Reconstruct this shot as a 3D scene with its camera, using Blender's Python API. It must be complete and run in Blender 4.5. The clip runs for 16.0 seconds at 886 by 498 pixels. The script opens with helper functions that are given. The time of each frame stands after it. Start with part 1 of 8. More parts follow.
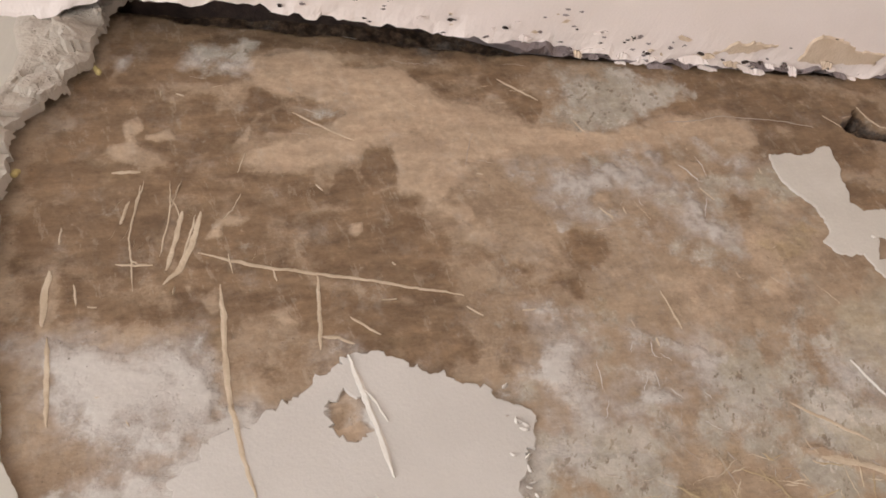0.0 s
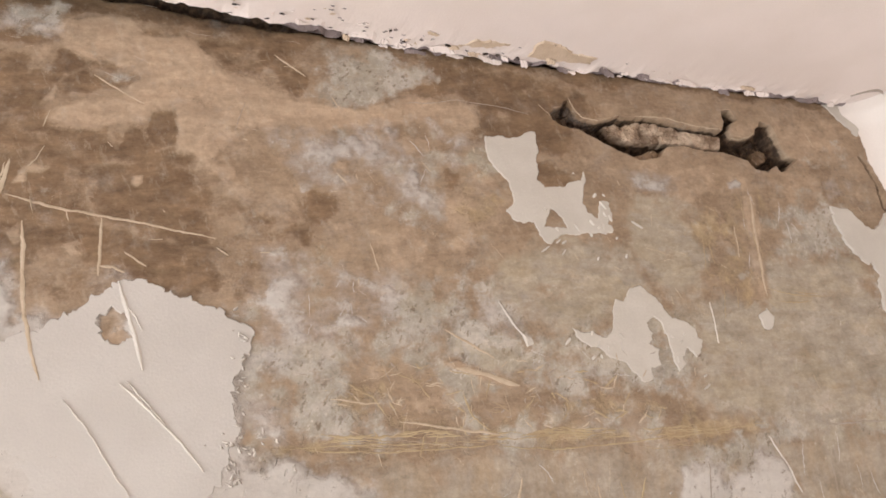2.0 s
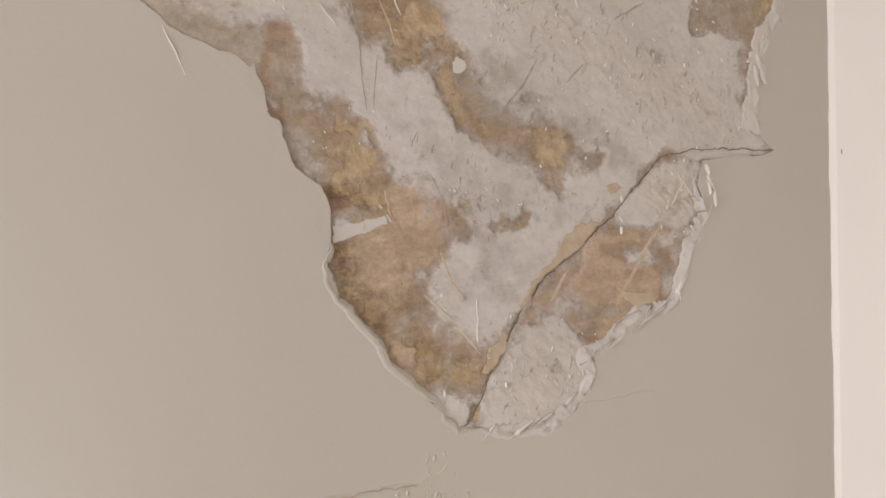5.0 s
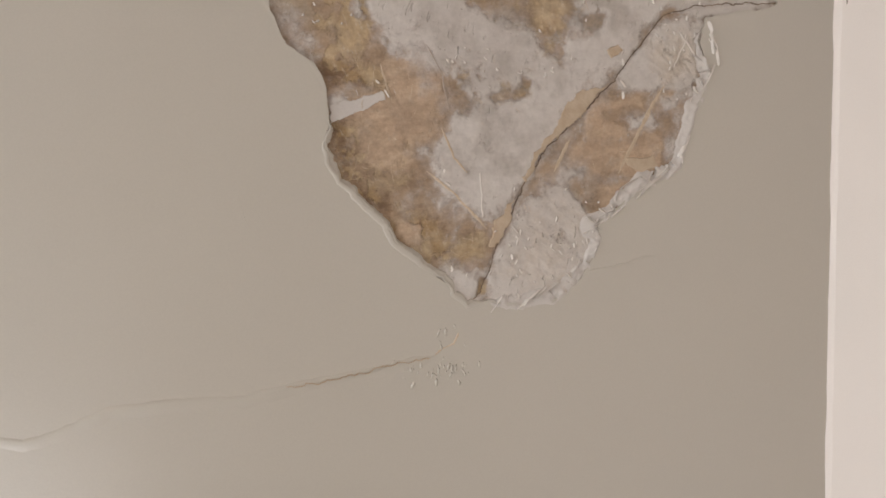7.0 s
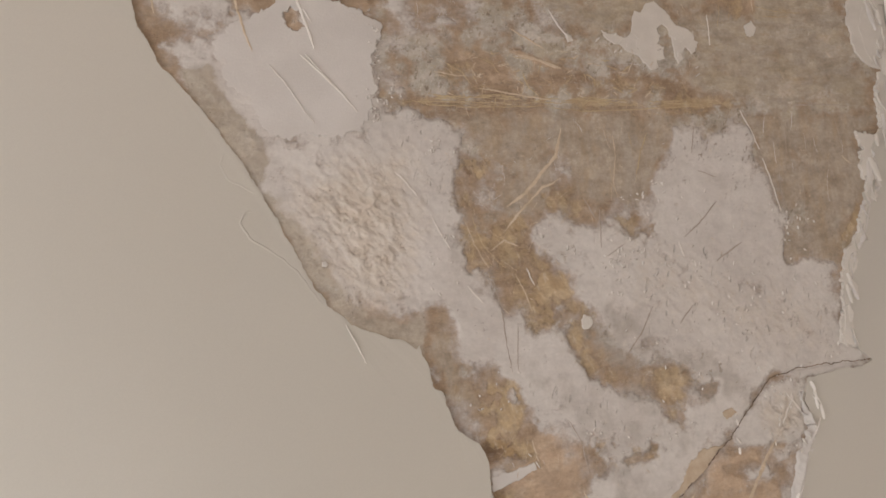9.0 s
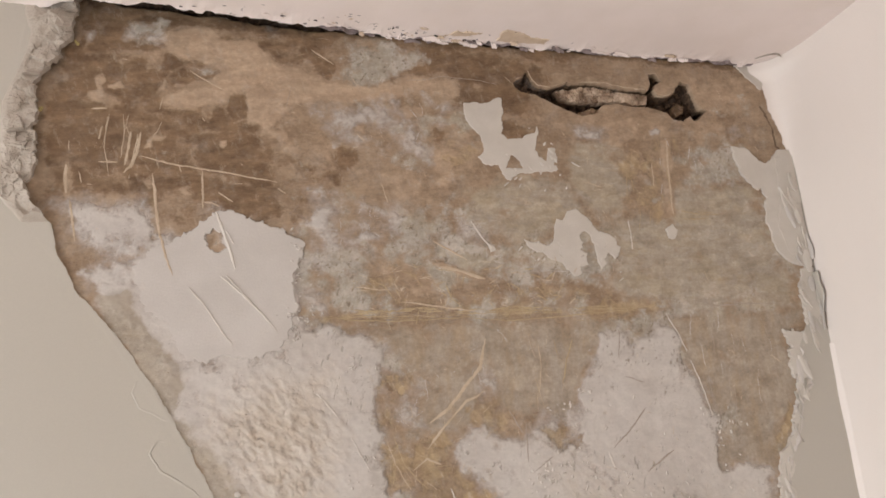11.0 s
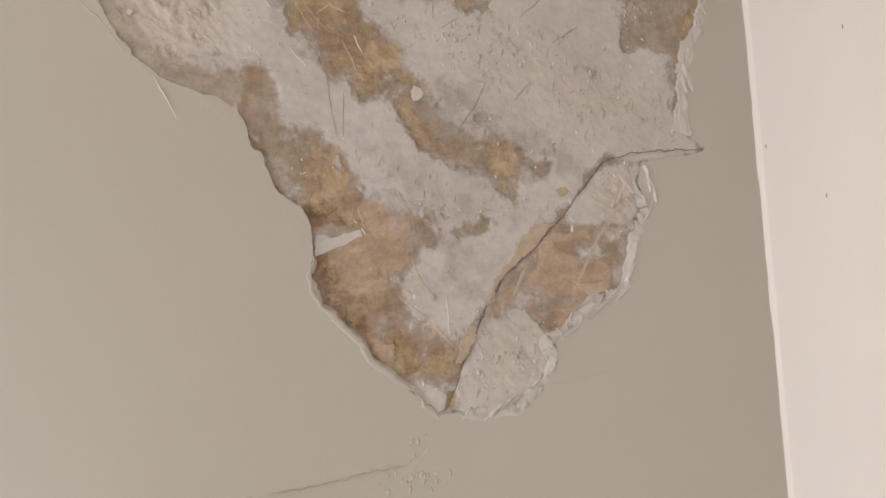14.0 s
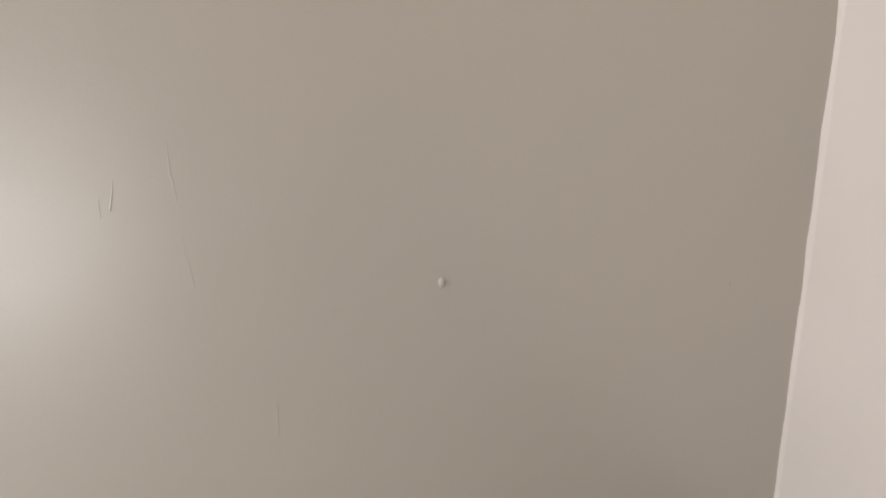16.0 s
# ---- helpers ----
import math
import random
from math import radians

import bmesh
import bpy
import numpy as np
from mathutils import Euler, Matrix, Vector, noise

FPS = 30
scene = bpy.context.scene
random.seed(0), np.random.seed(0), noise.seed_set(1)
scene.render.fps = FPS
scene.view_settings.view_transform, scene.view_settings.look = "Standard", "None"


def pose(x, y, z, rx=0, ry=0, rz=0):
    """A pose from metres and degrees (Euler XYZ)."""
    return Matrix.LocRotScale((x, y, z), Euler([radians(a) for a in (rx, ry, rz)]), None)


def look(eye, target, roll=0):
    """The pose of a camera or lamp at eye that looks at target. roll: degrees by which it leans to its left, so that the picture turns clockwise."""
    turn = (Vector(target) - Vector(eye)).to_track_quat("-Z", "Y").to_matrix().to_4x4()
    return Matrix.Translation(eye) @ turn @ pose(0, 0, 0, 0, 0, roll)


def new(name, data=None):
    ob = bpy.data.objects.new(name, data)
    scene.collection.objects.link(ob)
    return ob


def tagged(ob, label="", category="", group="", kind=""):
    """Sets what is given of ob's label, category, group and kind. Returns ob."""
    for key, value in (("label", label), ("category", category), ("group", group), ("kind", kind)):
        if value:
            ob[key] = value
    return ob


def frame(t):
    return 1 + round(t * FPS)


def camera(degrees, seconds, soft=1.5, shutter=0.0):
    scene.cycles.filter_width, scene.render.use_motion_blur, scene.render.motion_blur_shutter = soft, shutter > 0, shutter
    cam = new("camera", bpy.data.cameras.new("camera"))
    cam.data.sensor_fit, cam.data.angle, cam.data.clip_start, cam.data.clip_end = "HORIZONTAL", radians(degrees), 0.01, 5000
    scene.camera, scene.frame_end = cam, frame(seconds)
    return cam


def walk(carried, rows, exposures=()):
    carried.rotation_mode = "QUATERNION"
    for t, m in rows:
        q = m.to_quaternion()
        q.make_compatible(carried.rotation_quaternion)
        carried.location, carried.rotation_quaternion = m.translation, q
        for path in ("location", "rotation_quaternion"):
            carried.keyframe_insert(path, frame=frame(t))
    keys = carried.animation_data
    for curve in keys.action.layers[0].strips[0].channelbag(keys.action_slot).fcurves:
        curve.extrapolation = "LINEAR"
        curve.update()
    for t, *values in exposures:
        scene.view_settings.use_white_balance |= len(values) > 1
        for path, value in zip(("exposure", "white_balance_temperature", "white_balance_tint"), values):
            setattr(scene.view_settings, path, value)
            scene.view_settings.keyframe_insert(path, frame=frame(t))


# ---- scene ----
cam = camera(60.4, 16.0, 1.7)
PATH = [
    (0, (-0.862, -0.405, 2.043), (-0.523, 1.237, 3.132), -5.4),
    (0.5, (-0.867, -0.434, 2.033), (-0.483, 1.245, 3.051), -5.2),
    (1, (-0.861, -0.466, 2.014), (-0.404, 1.249, 2.936), -5.6),
    (1.5, (-0.838, -0.545, 2.05), (-0.29, 1.195, 2.87), -5.6),
    (2, (-0.771, -0.62, 2.022), (-0.19, 1.147, 2.756), -3.7),
    (2.5, (-0.724, -0.67, 1.982), (-0.106, 1.128, 2.603), -2.3),
    (3, (-0.714, -0.717, 1.886), (-0.093, 1.117, 2.387), -1.0),
    (3.5, (-0.716, -0.724, 1.804), (-0.143, 1.154, 2.184), 0.3),
    (4, (-0.766, -0.73, 1.727), (-0.23, 1.17, 2.047), 1.2),
    (4.5, (-0.787, -0.741, 1.672), (-0.23, 1.169, 1.874), 1.2),
    (5, (-0.754, -0.75, 1.594), (-0.133, 1.149, 1.697), 0.6),
    (5.2, (-0.75, -0.748, 1.584), (-0.097, 1.141, 1.636), 0.4),
    (6.4, (-0.753, -0.731, 1.578), (-0.191, 0.913, 1.369), -1.4),
    (7.5, (-0.804, -0.748, 1.616), (-0.134, 1.131, 1.475), -3.0),
    (8, (-0.834, -0.794, 1.654), (-0.224, 1.11, 1.698), -3.7),
    (8.5, (-0.849, -0.856, 1.778), (-0.35, 1.079, 1.85), -2.8),
    (9, (-0.878, -0.874, 1.806), (-0.419, 1.055, 2.062), -2.5),
    (9.5, (-0.906, -0.917, 1.883), (-0.479, 1.013, 2.189), -1.7),
    (9.7, (-0.921, -0.927, 1.921), (-0.482, 0.999, 2.233), -1.5),
    (10.8, (-0.822, -0.913, 1.921), (-0.405, 0.722, 2.387), -3.2),
    (11.8, (-0.738, -0.927, 1.862), (-0.202, 0.905, 2.458), -4.3),
    (12, (-0.737, -0.928, 1.859), (-0.189, 0.913, 2.416), -4.1),
    (12.5, (-0.737, -0.926, 1.833), (-0.166, 0.929, 2.315), -3.8),
    (13, (-0.771, -0.94, 1.783), (-0.197, 0.932, 2.189), -3.4),
    (13.5, (-0.775, -0.897, 1.678), (-0.169, 0.982, 2.001), -3.5),
    (14, (-0.762, -0.854, 1.57), (-0.12, 1.033, 1.727), -3.4),
    (14.5, (-0.757, -0.833, 1.532), (-0.106, 1.056, 1.447), -3.7),
    (15, (-0.736, -0.806, 1.463), (-0.119, 1.074, 1.17), -4.1),
    (15.3, (-0.72, -0.821, 1.444), (-0.19, 1.031, 0.909), -5.7),
    (15.5, (-0.71, -0.812, 1.4), (-0.219, 1.015, 0.75), -6.1),
    (15.7, (-0.726, -0.79, 1.354), (-0.224, 0.995, 0.605), -6.2),
    (15.9, (-0.759, -0.768, 1.291), (-0.236, 0.97, 0.451), -6.4),
    (16, (-0.749, -0.769, 1.273), (-0.277, 0.943, 0.352), -6.7),
]
EXPOSURES = [(0.0, 0.20), (0.5, 0.33), (1.5, 0.40), (2.5, 0.34), (3.5, 0.13), (5.0, -0.05), (7.5, -0.25), (8.5, -0.24), (9.0, -0.18), (9.7, -0.06), (11.8, 0.07), (12.5, 0.07), (13.0, 0.04), (13.5, -0.06), (14.5, -0.20), (15.3, -0.25), (16.0, -0.30)]
walk(cam, [(t, look(eye, target, roll)) for t, eye, target, roll in PATH], EXPOSURES)

# world, window light, exposure
world = bpy.data.worlds.new("sky")
scene.world = world
world.use_nodes = True
sky = world.node_tree.nodes.new("ShaderNodeTexSky")
sky.sky_type = "NISHITA"
sky.sun_disc = False
sky.sun_elevation, sky.sun_rotation = radians(44), radians(294)
world.node_tree.links.new(sky.outputs[0], world.node_tree.nodes["Background"].inputs[0])
world.node_tree.nodes["Background"].inputs[1].default_value = 0.08


def window_light(name, place, size_y, size_z, watts, colour):
    lamp = bpy.data.lights.new(name, "AREA")
    lamp.shape, lamp.size, lamp.size_y = "RECTANGLE", size_y, size_z
    lamp.energy, lamp.color = watts, colour
    ob = new(name, lamp)
    ob.matrix_world = look(place, (place[0] + 1, place[1], place[2] - 0.12))
    return ob


ROOM_W, ROOM_D, ROOM_H = 2.5, 2.0, 2.5
WIN_Y0, WIN_Y1, WIN_Z0, WIN_Z1 = -1.45, -0.2, 0.75, 1.95
window_light("window_daylight", (-ROOM_W - 0.02, (WIN_Y0 + WIN_Y1) / 2, (WIN_Z0 + WIN_Z1) / 2), WIN_Y1 - WIN_Y0 - 0.1,
             WIN_Z1 - WIN_Z0 - 0.1, 39, (0.93, 0.94, 0.952))
low_glow = bpy.data.lights.new("low_window_daylight", "AREA")
low_glow.shape, low_glow.size, low_glow.size_y = "RECTANGLE", 0.66, 0.44
low_glow.energy, low_glow.color = 12.0, (0.98, 0.96, 1.0)
LOW_X, LOW_Z = -1.68, 0.27
new("low_window_daylight", low_glow).matrix_world = look((LOW_X, -ROOM_D - 0.02, LOW_Z), (LOW_X, 0, LOW_Z + 0.4))
sun = bpy.data.lights.new("sun", "SUN")
sun.energy, sun.angle, sun.color = 2.0, radians(0.6), (1.0, 0.95, 0.88)
new("sun", sun).matrix_world = look((-4.7, -0.35, 3.2), (-1.9, -1.6, 0.0))


# ---- materials ----
def material(name):
    m = bpy.data.materials.new(name)
    m.use_nodes = True
    return m, m.node_tree.nodes, m.node_tree.links, m.node_tree.nodes["Principled BSDF"]


def coords(N, L, scale=(1, 1, 1), turn=0):
    tc = N.new("ShaderNodeTexCoord")
    mp = N.new("ShaderNodeMapping")
    mp.inputs["Scale"].default_value = scale
    if turn:
        rot = N.new("ShaderNodeMapping")
        rot.inputs["Rotation"].default_value = (0, radians(turn), 0)
        L.new(tc.outputs["Object"], rot.inputs[0])
        L.new(rot.outputs[0], mp.inputs[0])
    else:
        L.new(tc.outputs["Object"], mp.inputs[0])
    return mp.outputs[0]


def noise_node(N, L, vec, scale, detail=5.0, rough=0.6, offset=0.0):
    n = N.new("ShaderNodeTexNoise")
    n.noise_dimensions = "4D"
    n.inputs["W"].default_value = offset
    n.inputs["Scale"].default_value = scale
    n.inputs["Detail"].default_value = detail
    n.inputs["Roughness"].default_value = rough
    L.new(vec, n.inputs["Vector"])
    return n.outputs["Fac"]


def calc(N, L, op, a, b, clamp=False):
    n = N.new("ShaderNodeMath")
    n.operation, n.use_clamp = op, clamp
    for i, v in enumerate((a, b)):
        if isinstance(v, (int, float)):
            n.inputs[i].default_value = v
        else:
            L.new(v, n.inputs[i])
    return n.outputs[0]


def span(N, L, v, lo, hi, a=0.0, b=1.0, smooth=True):
    n = N.new("ShaderNodeMapRange")
    n.interpolation_type = "SMOOTHSTEP" if smooth else "LINEAR"
    n.inputs["From Min"].default_value, n.inputs["From Max"].default_value = lo, hi
    n.inputs["To Min"].default_value, n.inputs["To Max"].default_value = a, b
    L.new(v, n.inputs["Value"])
    return n.outputs[0]


def mix(N, L, fac, a, b):
    n = N.new("ShaderNodeMix")
    n.data_type = "RGBA"
    for i, v in ((0, fac), (6, a), (7, b)):
        if isinstance(v, tuple):
            n.inputs[i].default_value = (*v, 1)
        elif isinstance(v, (int, float)):
            n.inputs[i].default_value = v
        else:
            L.new(v, n.inputs[i])
    return n.outputs[2]


def bump(N, L, height, strength, distance, normal=None):
    n = N.new("ShaderNodeBump")
    n.inputs["Strength"].default_value, n.inputs["Distance"].default_value = strength, distance
    L.new(height, n.inputs["Height"])
    if normal:
        L.new(normal, n.inputs["Normal"])
    return n.outputs[0]


def coat(name, colour, colour2, rough, wave=0.004, grain=0.0004, patch=3.0, gloss_spread=0.1, shine=0.5, swell=5.0, streaks=0.12):
    """Paint or skim on plaster: two tones in large clouds, hand-troweled waves and fine grain."""
    m, N, L, P = material(name)
    v = coords(N, L)
    cloud = noise_node(N, L, v, patch, 4, 0.55)
    streak = noise_node(N, L, coords(N, L, (1, 1, 0.35)), 18, 4, 0.6, 3.0)
    tone = mix(N, L, span(N, L, cloud, 0.35, 0.65), colour, colour2)
    tone = mix(N, L, span(N, L, streak, 0.3, 0.8, 0, streaks), tone, tuple(c * 0.86 for c in colour))
    fine = noise_node(N, L, v, 650, 3, 0.6, 9.0)
    tone = mix(N, L, span(N, L, fine, 0.3, 0.7, 0, 0.10), tone, tuple(c * 0.62 for c in colour))
    L.new(tone, P.inputs["Base Color"])
    L.new(span(N, L, noise_node(N, L, v, 9, 3, 0.6, 7.0), 0.3, 0.7, rough - gloss_spread, rough + gloss_spread), P.inputs["Roughness"])
    P.inputs["Specular IOR Level"].default_value = shine
    b1 = bump(N, L, noise_node(N, L, v, swell, 2, 0.4, 1.0), 1.0, wave)
    b2 = bump(N, L, noise_node(N, L, v, 420, 3, 0.6, 2.0), 1.0, grain, b1)
    L.new(b2, P.inputs["Normal"])
    return m


wall_paint = coat("grey_beige_wall_paint", (0.490, 0.452, 0.386), (0.482, 0.449, 0.390), 0.33, 0.008, 0.0001, 1.2, 0.02, 1.0, 2.2, 0.0)
cream_paint = coat("cream_wall_paint", (0.845, 0.775, 0.725), (0.825, 0.76, 0.71), 0.55, 0.004, 0.0003)
ceiling_paint = coat("cream_ceiling_paint", (0.885, 0.787, 0.748), (0.845, 0.748, 0.70), 0.65, 0.003, 0.0003, 12.0)
skim = coat("white_skim_coat", (0.595, 0.555, 0.515), (0.55, 0.51, 0.47), 0.42, 0.003, 0.0003, 14.0)
old_white = coat("old_white_paint", (0.625, 0.58, 0.52), (0.575, 0.53, 0.47), 0.45, 0.002, 0.0003, 30.0)
lip = coat("tan_plaster_lip", (0.53, 0.43, 0.32), (0.45, 0.345, 0.24), 0.8, 0.002, 0.0006, 60.0)
scraped = coat("scraped_plaster", (0.60, 0.49, 0.365), (0.48, 0.375, 0.265), 0.85, 0.001, 0.0006, 60.0)
fresh = coat("fresh_white_scratch", (0.69, 0.645, 0.585), (0.63, 0.575, 0.51), 0.5, 0.001, 0.0005, 60.0)
# brighter skim for edges that catch light, then a darker tone for pit shade
lit_skim = coat("lit_skim_edge", (0.73, 0.685, 0.63), (0.67, 0.62, 0.565), 0.45, 0.001, 0.0004, 60.0)
pit_shade = coat("chip_pit_shade", (0.35, 0.295, 0.245), (0.46, 0.40, 0.345), 0.8, 0.001, 0.0005, 90.0)
scuff = coat("dark_scuff", (0.33, 0.275, 0.225), (0.43, 0.37, 0.315), 0.8, 0.001, 0.0005, 90.0)
crack_fill_shade = coat("brown_crack_fill_and_shade", (0.11, 0.072, 0.045), (0.26, 0.185, 0.125), 0.95, 0.001, 0.001, 60.0)
# near-black for the ceiling gap's shade; ceiling specks and crumbs use it too
shade_grime = coat("dark_grime_and_gap_shade", (0.030, 0.018, 0.014), (0.065, 0.040, 0.030), 0.95, 0.001, 0.001, 60.0)
broken = coat("broken_lime_plaster", (0.50, 0.44, 0.375), (0.42, 0.36, 0.30), 0.9, 0.004, 0.0014, 30.0)
ochre_streak = coat("ochre_streak", (0.49, 0.385, 0.235), (0.40, 0.295, 0.175), 0.8, 0.001, 0.0006, 40.0)
yellow_foam = coat("yellow_foam", (0.50, 0.40, 0.17), (0.42, 0.32, 0.13), 0.8, 0.001, 0.001, 60.0)
old_violet = coat("old_violet_grey_paint", (0.30, 0.245, 0.245), (0.20, 0.155, 0.15), 0.8, 0.001, 0.001, 40.0)
tan_coat = coat("pale_tan_undercoat", (0.70, 0.56, 0.43), (0.62, 0.48, 0.35), 0.8, 0.001, 0.001, 50.0)
floor_boards = coat("brown_floor", (0.21, 0.17, 0.135), (0.18, 0.145, 0.11), 0.45, 0.001, 0.0003, 6.0)
room_paint = coat("beige_room_paint", (0.50, 0.46, 0.42), (0.46, 0.42, 0.385), 0.6, 0.004, 0.0003)
frame_paint = coat("white_window_paint", (0.78, 0.77, 0.74), (0.75, 0.74, 0.71), 0.4, 0.0005, 0.0002)


def old_plaster_material():
    """Bare old plaster: brown ground under tan, grey film, dark, ochre and putty layers, and pale skim."""
    m, N, L, P = material("old_brown_plaster")
    v = coords(N, L)
    trowel = noise_node(N, L, coords(N, L, (1, 1, 5)), 14, 6, 0.65, 1.0)
    cloud = noise_node(N, L, v, 16, 8, 0.70, 2.0)
    blot = noise_node(N, L, v, 45, 7, 0.68, 4.0)
    speck = noise_node(N, L, v, 160, 5, 0.7, 3.0)
    pit = noise_node(N, L, v, 300, 2, 0.5, 8.0)

    def layer(name, offset, amount, lo=0.40, hi=0.62, scale=55):
        at = N.new("ShaderNodeAttribute")
        at.attribute_name = name
        n = noise_node(N, L, v, scale, 8, 0.74, offset)
        n = calc(N, L, "MULTIPLY", calc(N, L, "SUBTRACT", n, 0.5), amount)
        return span(N, L, calc(N, L, "ADD", at.outputs["Fac"], n), lo, hi)

    haze = noise_node(N, L, v, 11, 10, 0.72, 5.5)
    streak = noise_node(N, L, coords(N, L, (1, 1, 3.5), 5), 14, 9, 0.74, 6.5)
    wipe = noise_node(N, L, coords(N, L, (0.55, 1, 1.7), 8), 38, 9, 0.72, 32.0)
    wash = noise_node(N, L, coords(N, L, (1.8, 1, 0.6), -4), 24, 9, 0.74, 33.0)
    slant = noise_node(N, L, coords(N, L, (1.7, 1, 0.55), 32), 36, 9, 0.74, 34.0)
    fleck = noise_node(N, L, v, 70, 9, 0.75, 30.0)
    fleck2 = noise_node(N, L, coords(N, L, (1.7, 1.7, 0.5), 20), 75, 8, 0.72, 31.0)
    tone = mix(N, L, span(N, L, cloud, 0.36, 0.64), (0.28, 0.194, 0.124), (0.37, 0.271, 0.184))
    tone = mix(N, L, span(N, L, streak, 0.52, 0.66, 0, 0.45), tone, (0.20, 0.137, 0.090))
    tone = mix(N, L, span(N, L, wipe, 0.50, 0.60, 0, 0.35), tone, (0.225, 0.152, 0.098))
    tone = mix(N, L, span(N, L, wipe, 0.46, 0.36, 0, 0.40), tone, (0.43, 0.33, 0.235))
    tone = mix(N, L, span(N, L, haze, 0.53, 0.66, 0, 0.42), tone, (0.41, 0.345, 0.29))
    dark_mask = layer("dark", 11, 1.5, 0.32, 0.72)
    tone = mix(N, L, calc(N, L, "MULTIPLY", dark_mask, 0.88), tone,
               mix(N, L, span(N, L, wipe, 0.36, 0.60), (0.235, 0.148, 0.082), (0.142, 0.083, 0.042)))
    tan_mask = calc(N, L, "MULTIPLY", layer("tan", 12, 1.7, 0.28, 0.72), 0.85)
    tone = mix(N, L, tan_mask, tone,
               mix(N, L, span(N, L, wipe, 0.36, 0.64), (0.485, 0.362, 0.252), (0.415, 0.298, 0.204)))
    film_mask = calc(N, L, "MULTIPLY", layer("film", 13, 2.3, 0.14, 0.74), 0.90)
    tone = mix(N, L, film_mask, tone,
               mix(N, L, span(N, L, calc(N, L, "ADD", calc(N, L, "MULTIPLY", cloud, 0.6), calc(N, L, "MULTIPLY", wash, 0.4)), 0.43, 0.57), (0.50, 0.464, 0.412), (0.35, 0.312, 0.250)))
    tone = mix(N, L, calc(N, L, "MULTIPLY", film_mask, span(N, L, slant, 0.55, 0.62, 0, 0.38)), tone, (0.52, 0.47, 0.41))
    tone = mix(N, L, calc(N, L, "MULTIPLY", film_mask, span(N, L, slant, 0.43, 0.37, 0, 0.50)), tone, (0.27, 0.215, 0.155))
    tone = mix(N, L, calc(N, L, "MULTIPLY", film_mask, span(N, L, haze, 0.56, 0.66, 0, 0.55)), tone, (0.39, 0.29, 0.17))
    brush = noise_node(N, L, coords(N, L, (0.35, 1, 2.6), 2), 34, 9, 0.76, 41.0)
    rub = noise_node(N, L, coords(N, L, (0.8, 1, 1.3), 12), 26, 10, 0.76, 46.0)
    smear = noise_node(N, L, coords(N, L, (0.6, 1, 1.4), -6), 17, 10, 0.75, 47.0)
    olive_mask = calc(N, L, "MULTIPLY", layer("olive", 42, 1.6, 0.12, 0.65, 40), 0.92)
    tone = mix(N, L, olive_mask, tone, mix(N, L, span(N, L, calc(N, L, "ADD", calc(N, L, "MULTIPLY", brush, 0.35), calc(N, L, "MULTIPLY", rub, 0.65)), 0.38, 0.62), (0.333, 0.274, 0.200), (0.458, 0.402, 0.330)))
    tone = mix(N, L, calc(N, L, "MULTIPLY", olive_mask, span(N, L, rub, 0.56, 0.66, 0, 0.40)), tone, (0.47, 0.425, 0.37))
    tone = mix(N, L, calc(N, L, "MULTIPLY", olive_mask, span(N, L, smear, 0.53, 0.64, 0, 0.50)), tone, (0.39, 0.285, 0.175))
    bristle = noise_node(N, L, coords(N, L, (2.2, 1, 0.45), 4), 26, 10, 0.78, 43.0)
    drag = noise_node(N, L, coords(N, L, (2.0, 1, 0.55), -3), 13, 8, 0.70, 44.0)
    brushed_mask = calc(N, L, "MULTIPLY", layer("brushed", 45, 2.4, 0.15, 0.85, 40), 0.94)
    tone = mix(N, L, brushed_mask, tone, mix(N, L, span(N, L, calc(N, L, "ADD", calc(N, L, "MULTIPLY", bristle, 0.45), calc(N, L, "MULTIPLY", rub, 0.55)), 0.38, 0.62), (0.302, 0.243, 0.180), (0.430, 0.368, 0.298)))
    tone = mix(N, L, calc(N, L, "MULTIPLY", brushed_mask, span(N, L, drag, 0.47, 0.61, 0, 0.58)), tone, (0.37, 0.268, 0.165))
    tone = mix(N, L, calc(N, L, "MULTIPLY", brushed_mask, span(N, L, drag, 0.46, 0.34, 0, 0.45)), tone, (0.45, 0.405, 0.352))
    chalk = mix(N, L, span(N, L, slant, 0.36, 0.64), (0.515, 0.466, 0.430), (0.40, 0.350, 0.318))
    tone = mix(N, L, calc(N, L, "MULTIPLY", layer("pale", 19, 1.2, 0.05, 0.6, 30), 0.68), tone, chalk)
    pale_mask = layer("pale", 15, 1.9, 0.34, 0.74, 42)
    tone = mix(N, L, pale_mask, tone,
               mix(N, L, span(N, L, haze, 0.36, 0.68), (0.577, 0.536, 0.493), (0.50, 0.455, 0.413)))
    tone = mix(N, L, layer("putty", 14, 0.6, 0.34, 0.60), tone,
               mix(N, L, span(N, L, haze, 0.4, 0.65), (0.415, 0.357, 0.288), (0.345, 0.288, 0.225)))
    ochre_mask = calc(N, L, "MULTIPLY", layer("ochre", 16, 2.5, 0.25, 0.85, 55), 0.80)
    tone = mix(N, L, ochre_mask, tone,
               mix(N, L, span(N, L, slant, 0.38, 0.62), (0.480, 0.362, 0.215), (0.350, 0.247, 0.138)))
    tone = mix(N, L, calc(N, L, "MULTIPLY", ochre_mask, span(N, L, smear, 0.48, 0.64, 0, 0.45)), tone, (0.53, 0.435, 0.315))
    tone = mix(N, L, calc(N, L, "MULTIPLY", ochre_mask, calc(N, L, "MULTIPLY", dark_mask, 0.75)), tone, (0.275, 0.172, 0.076))
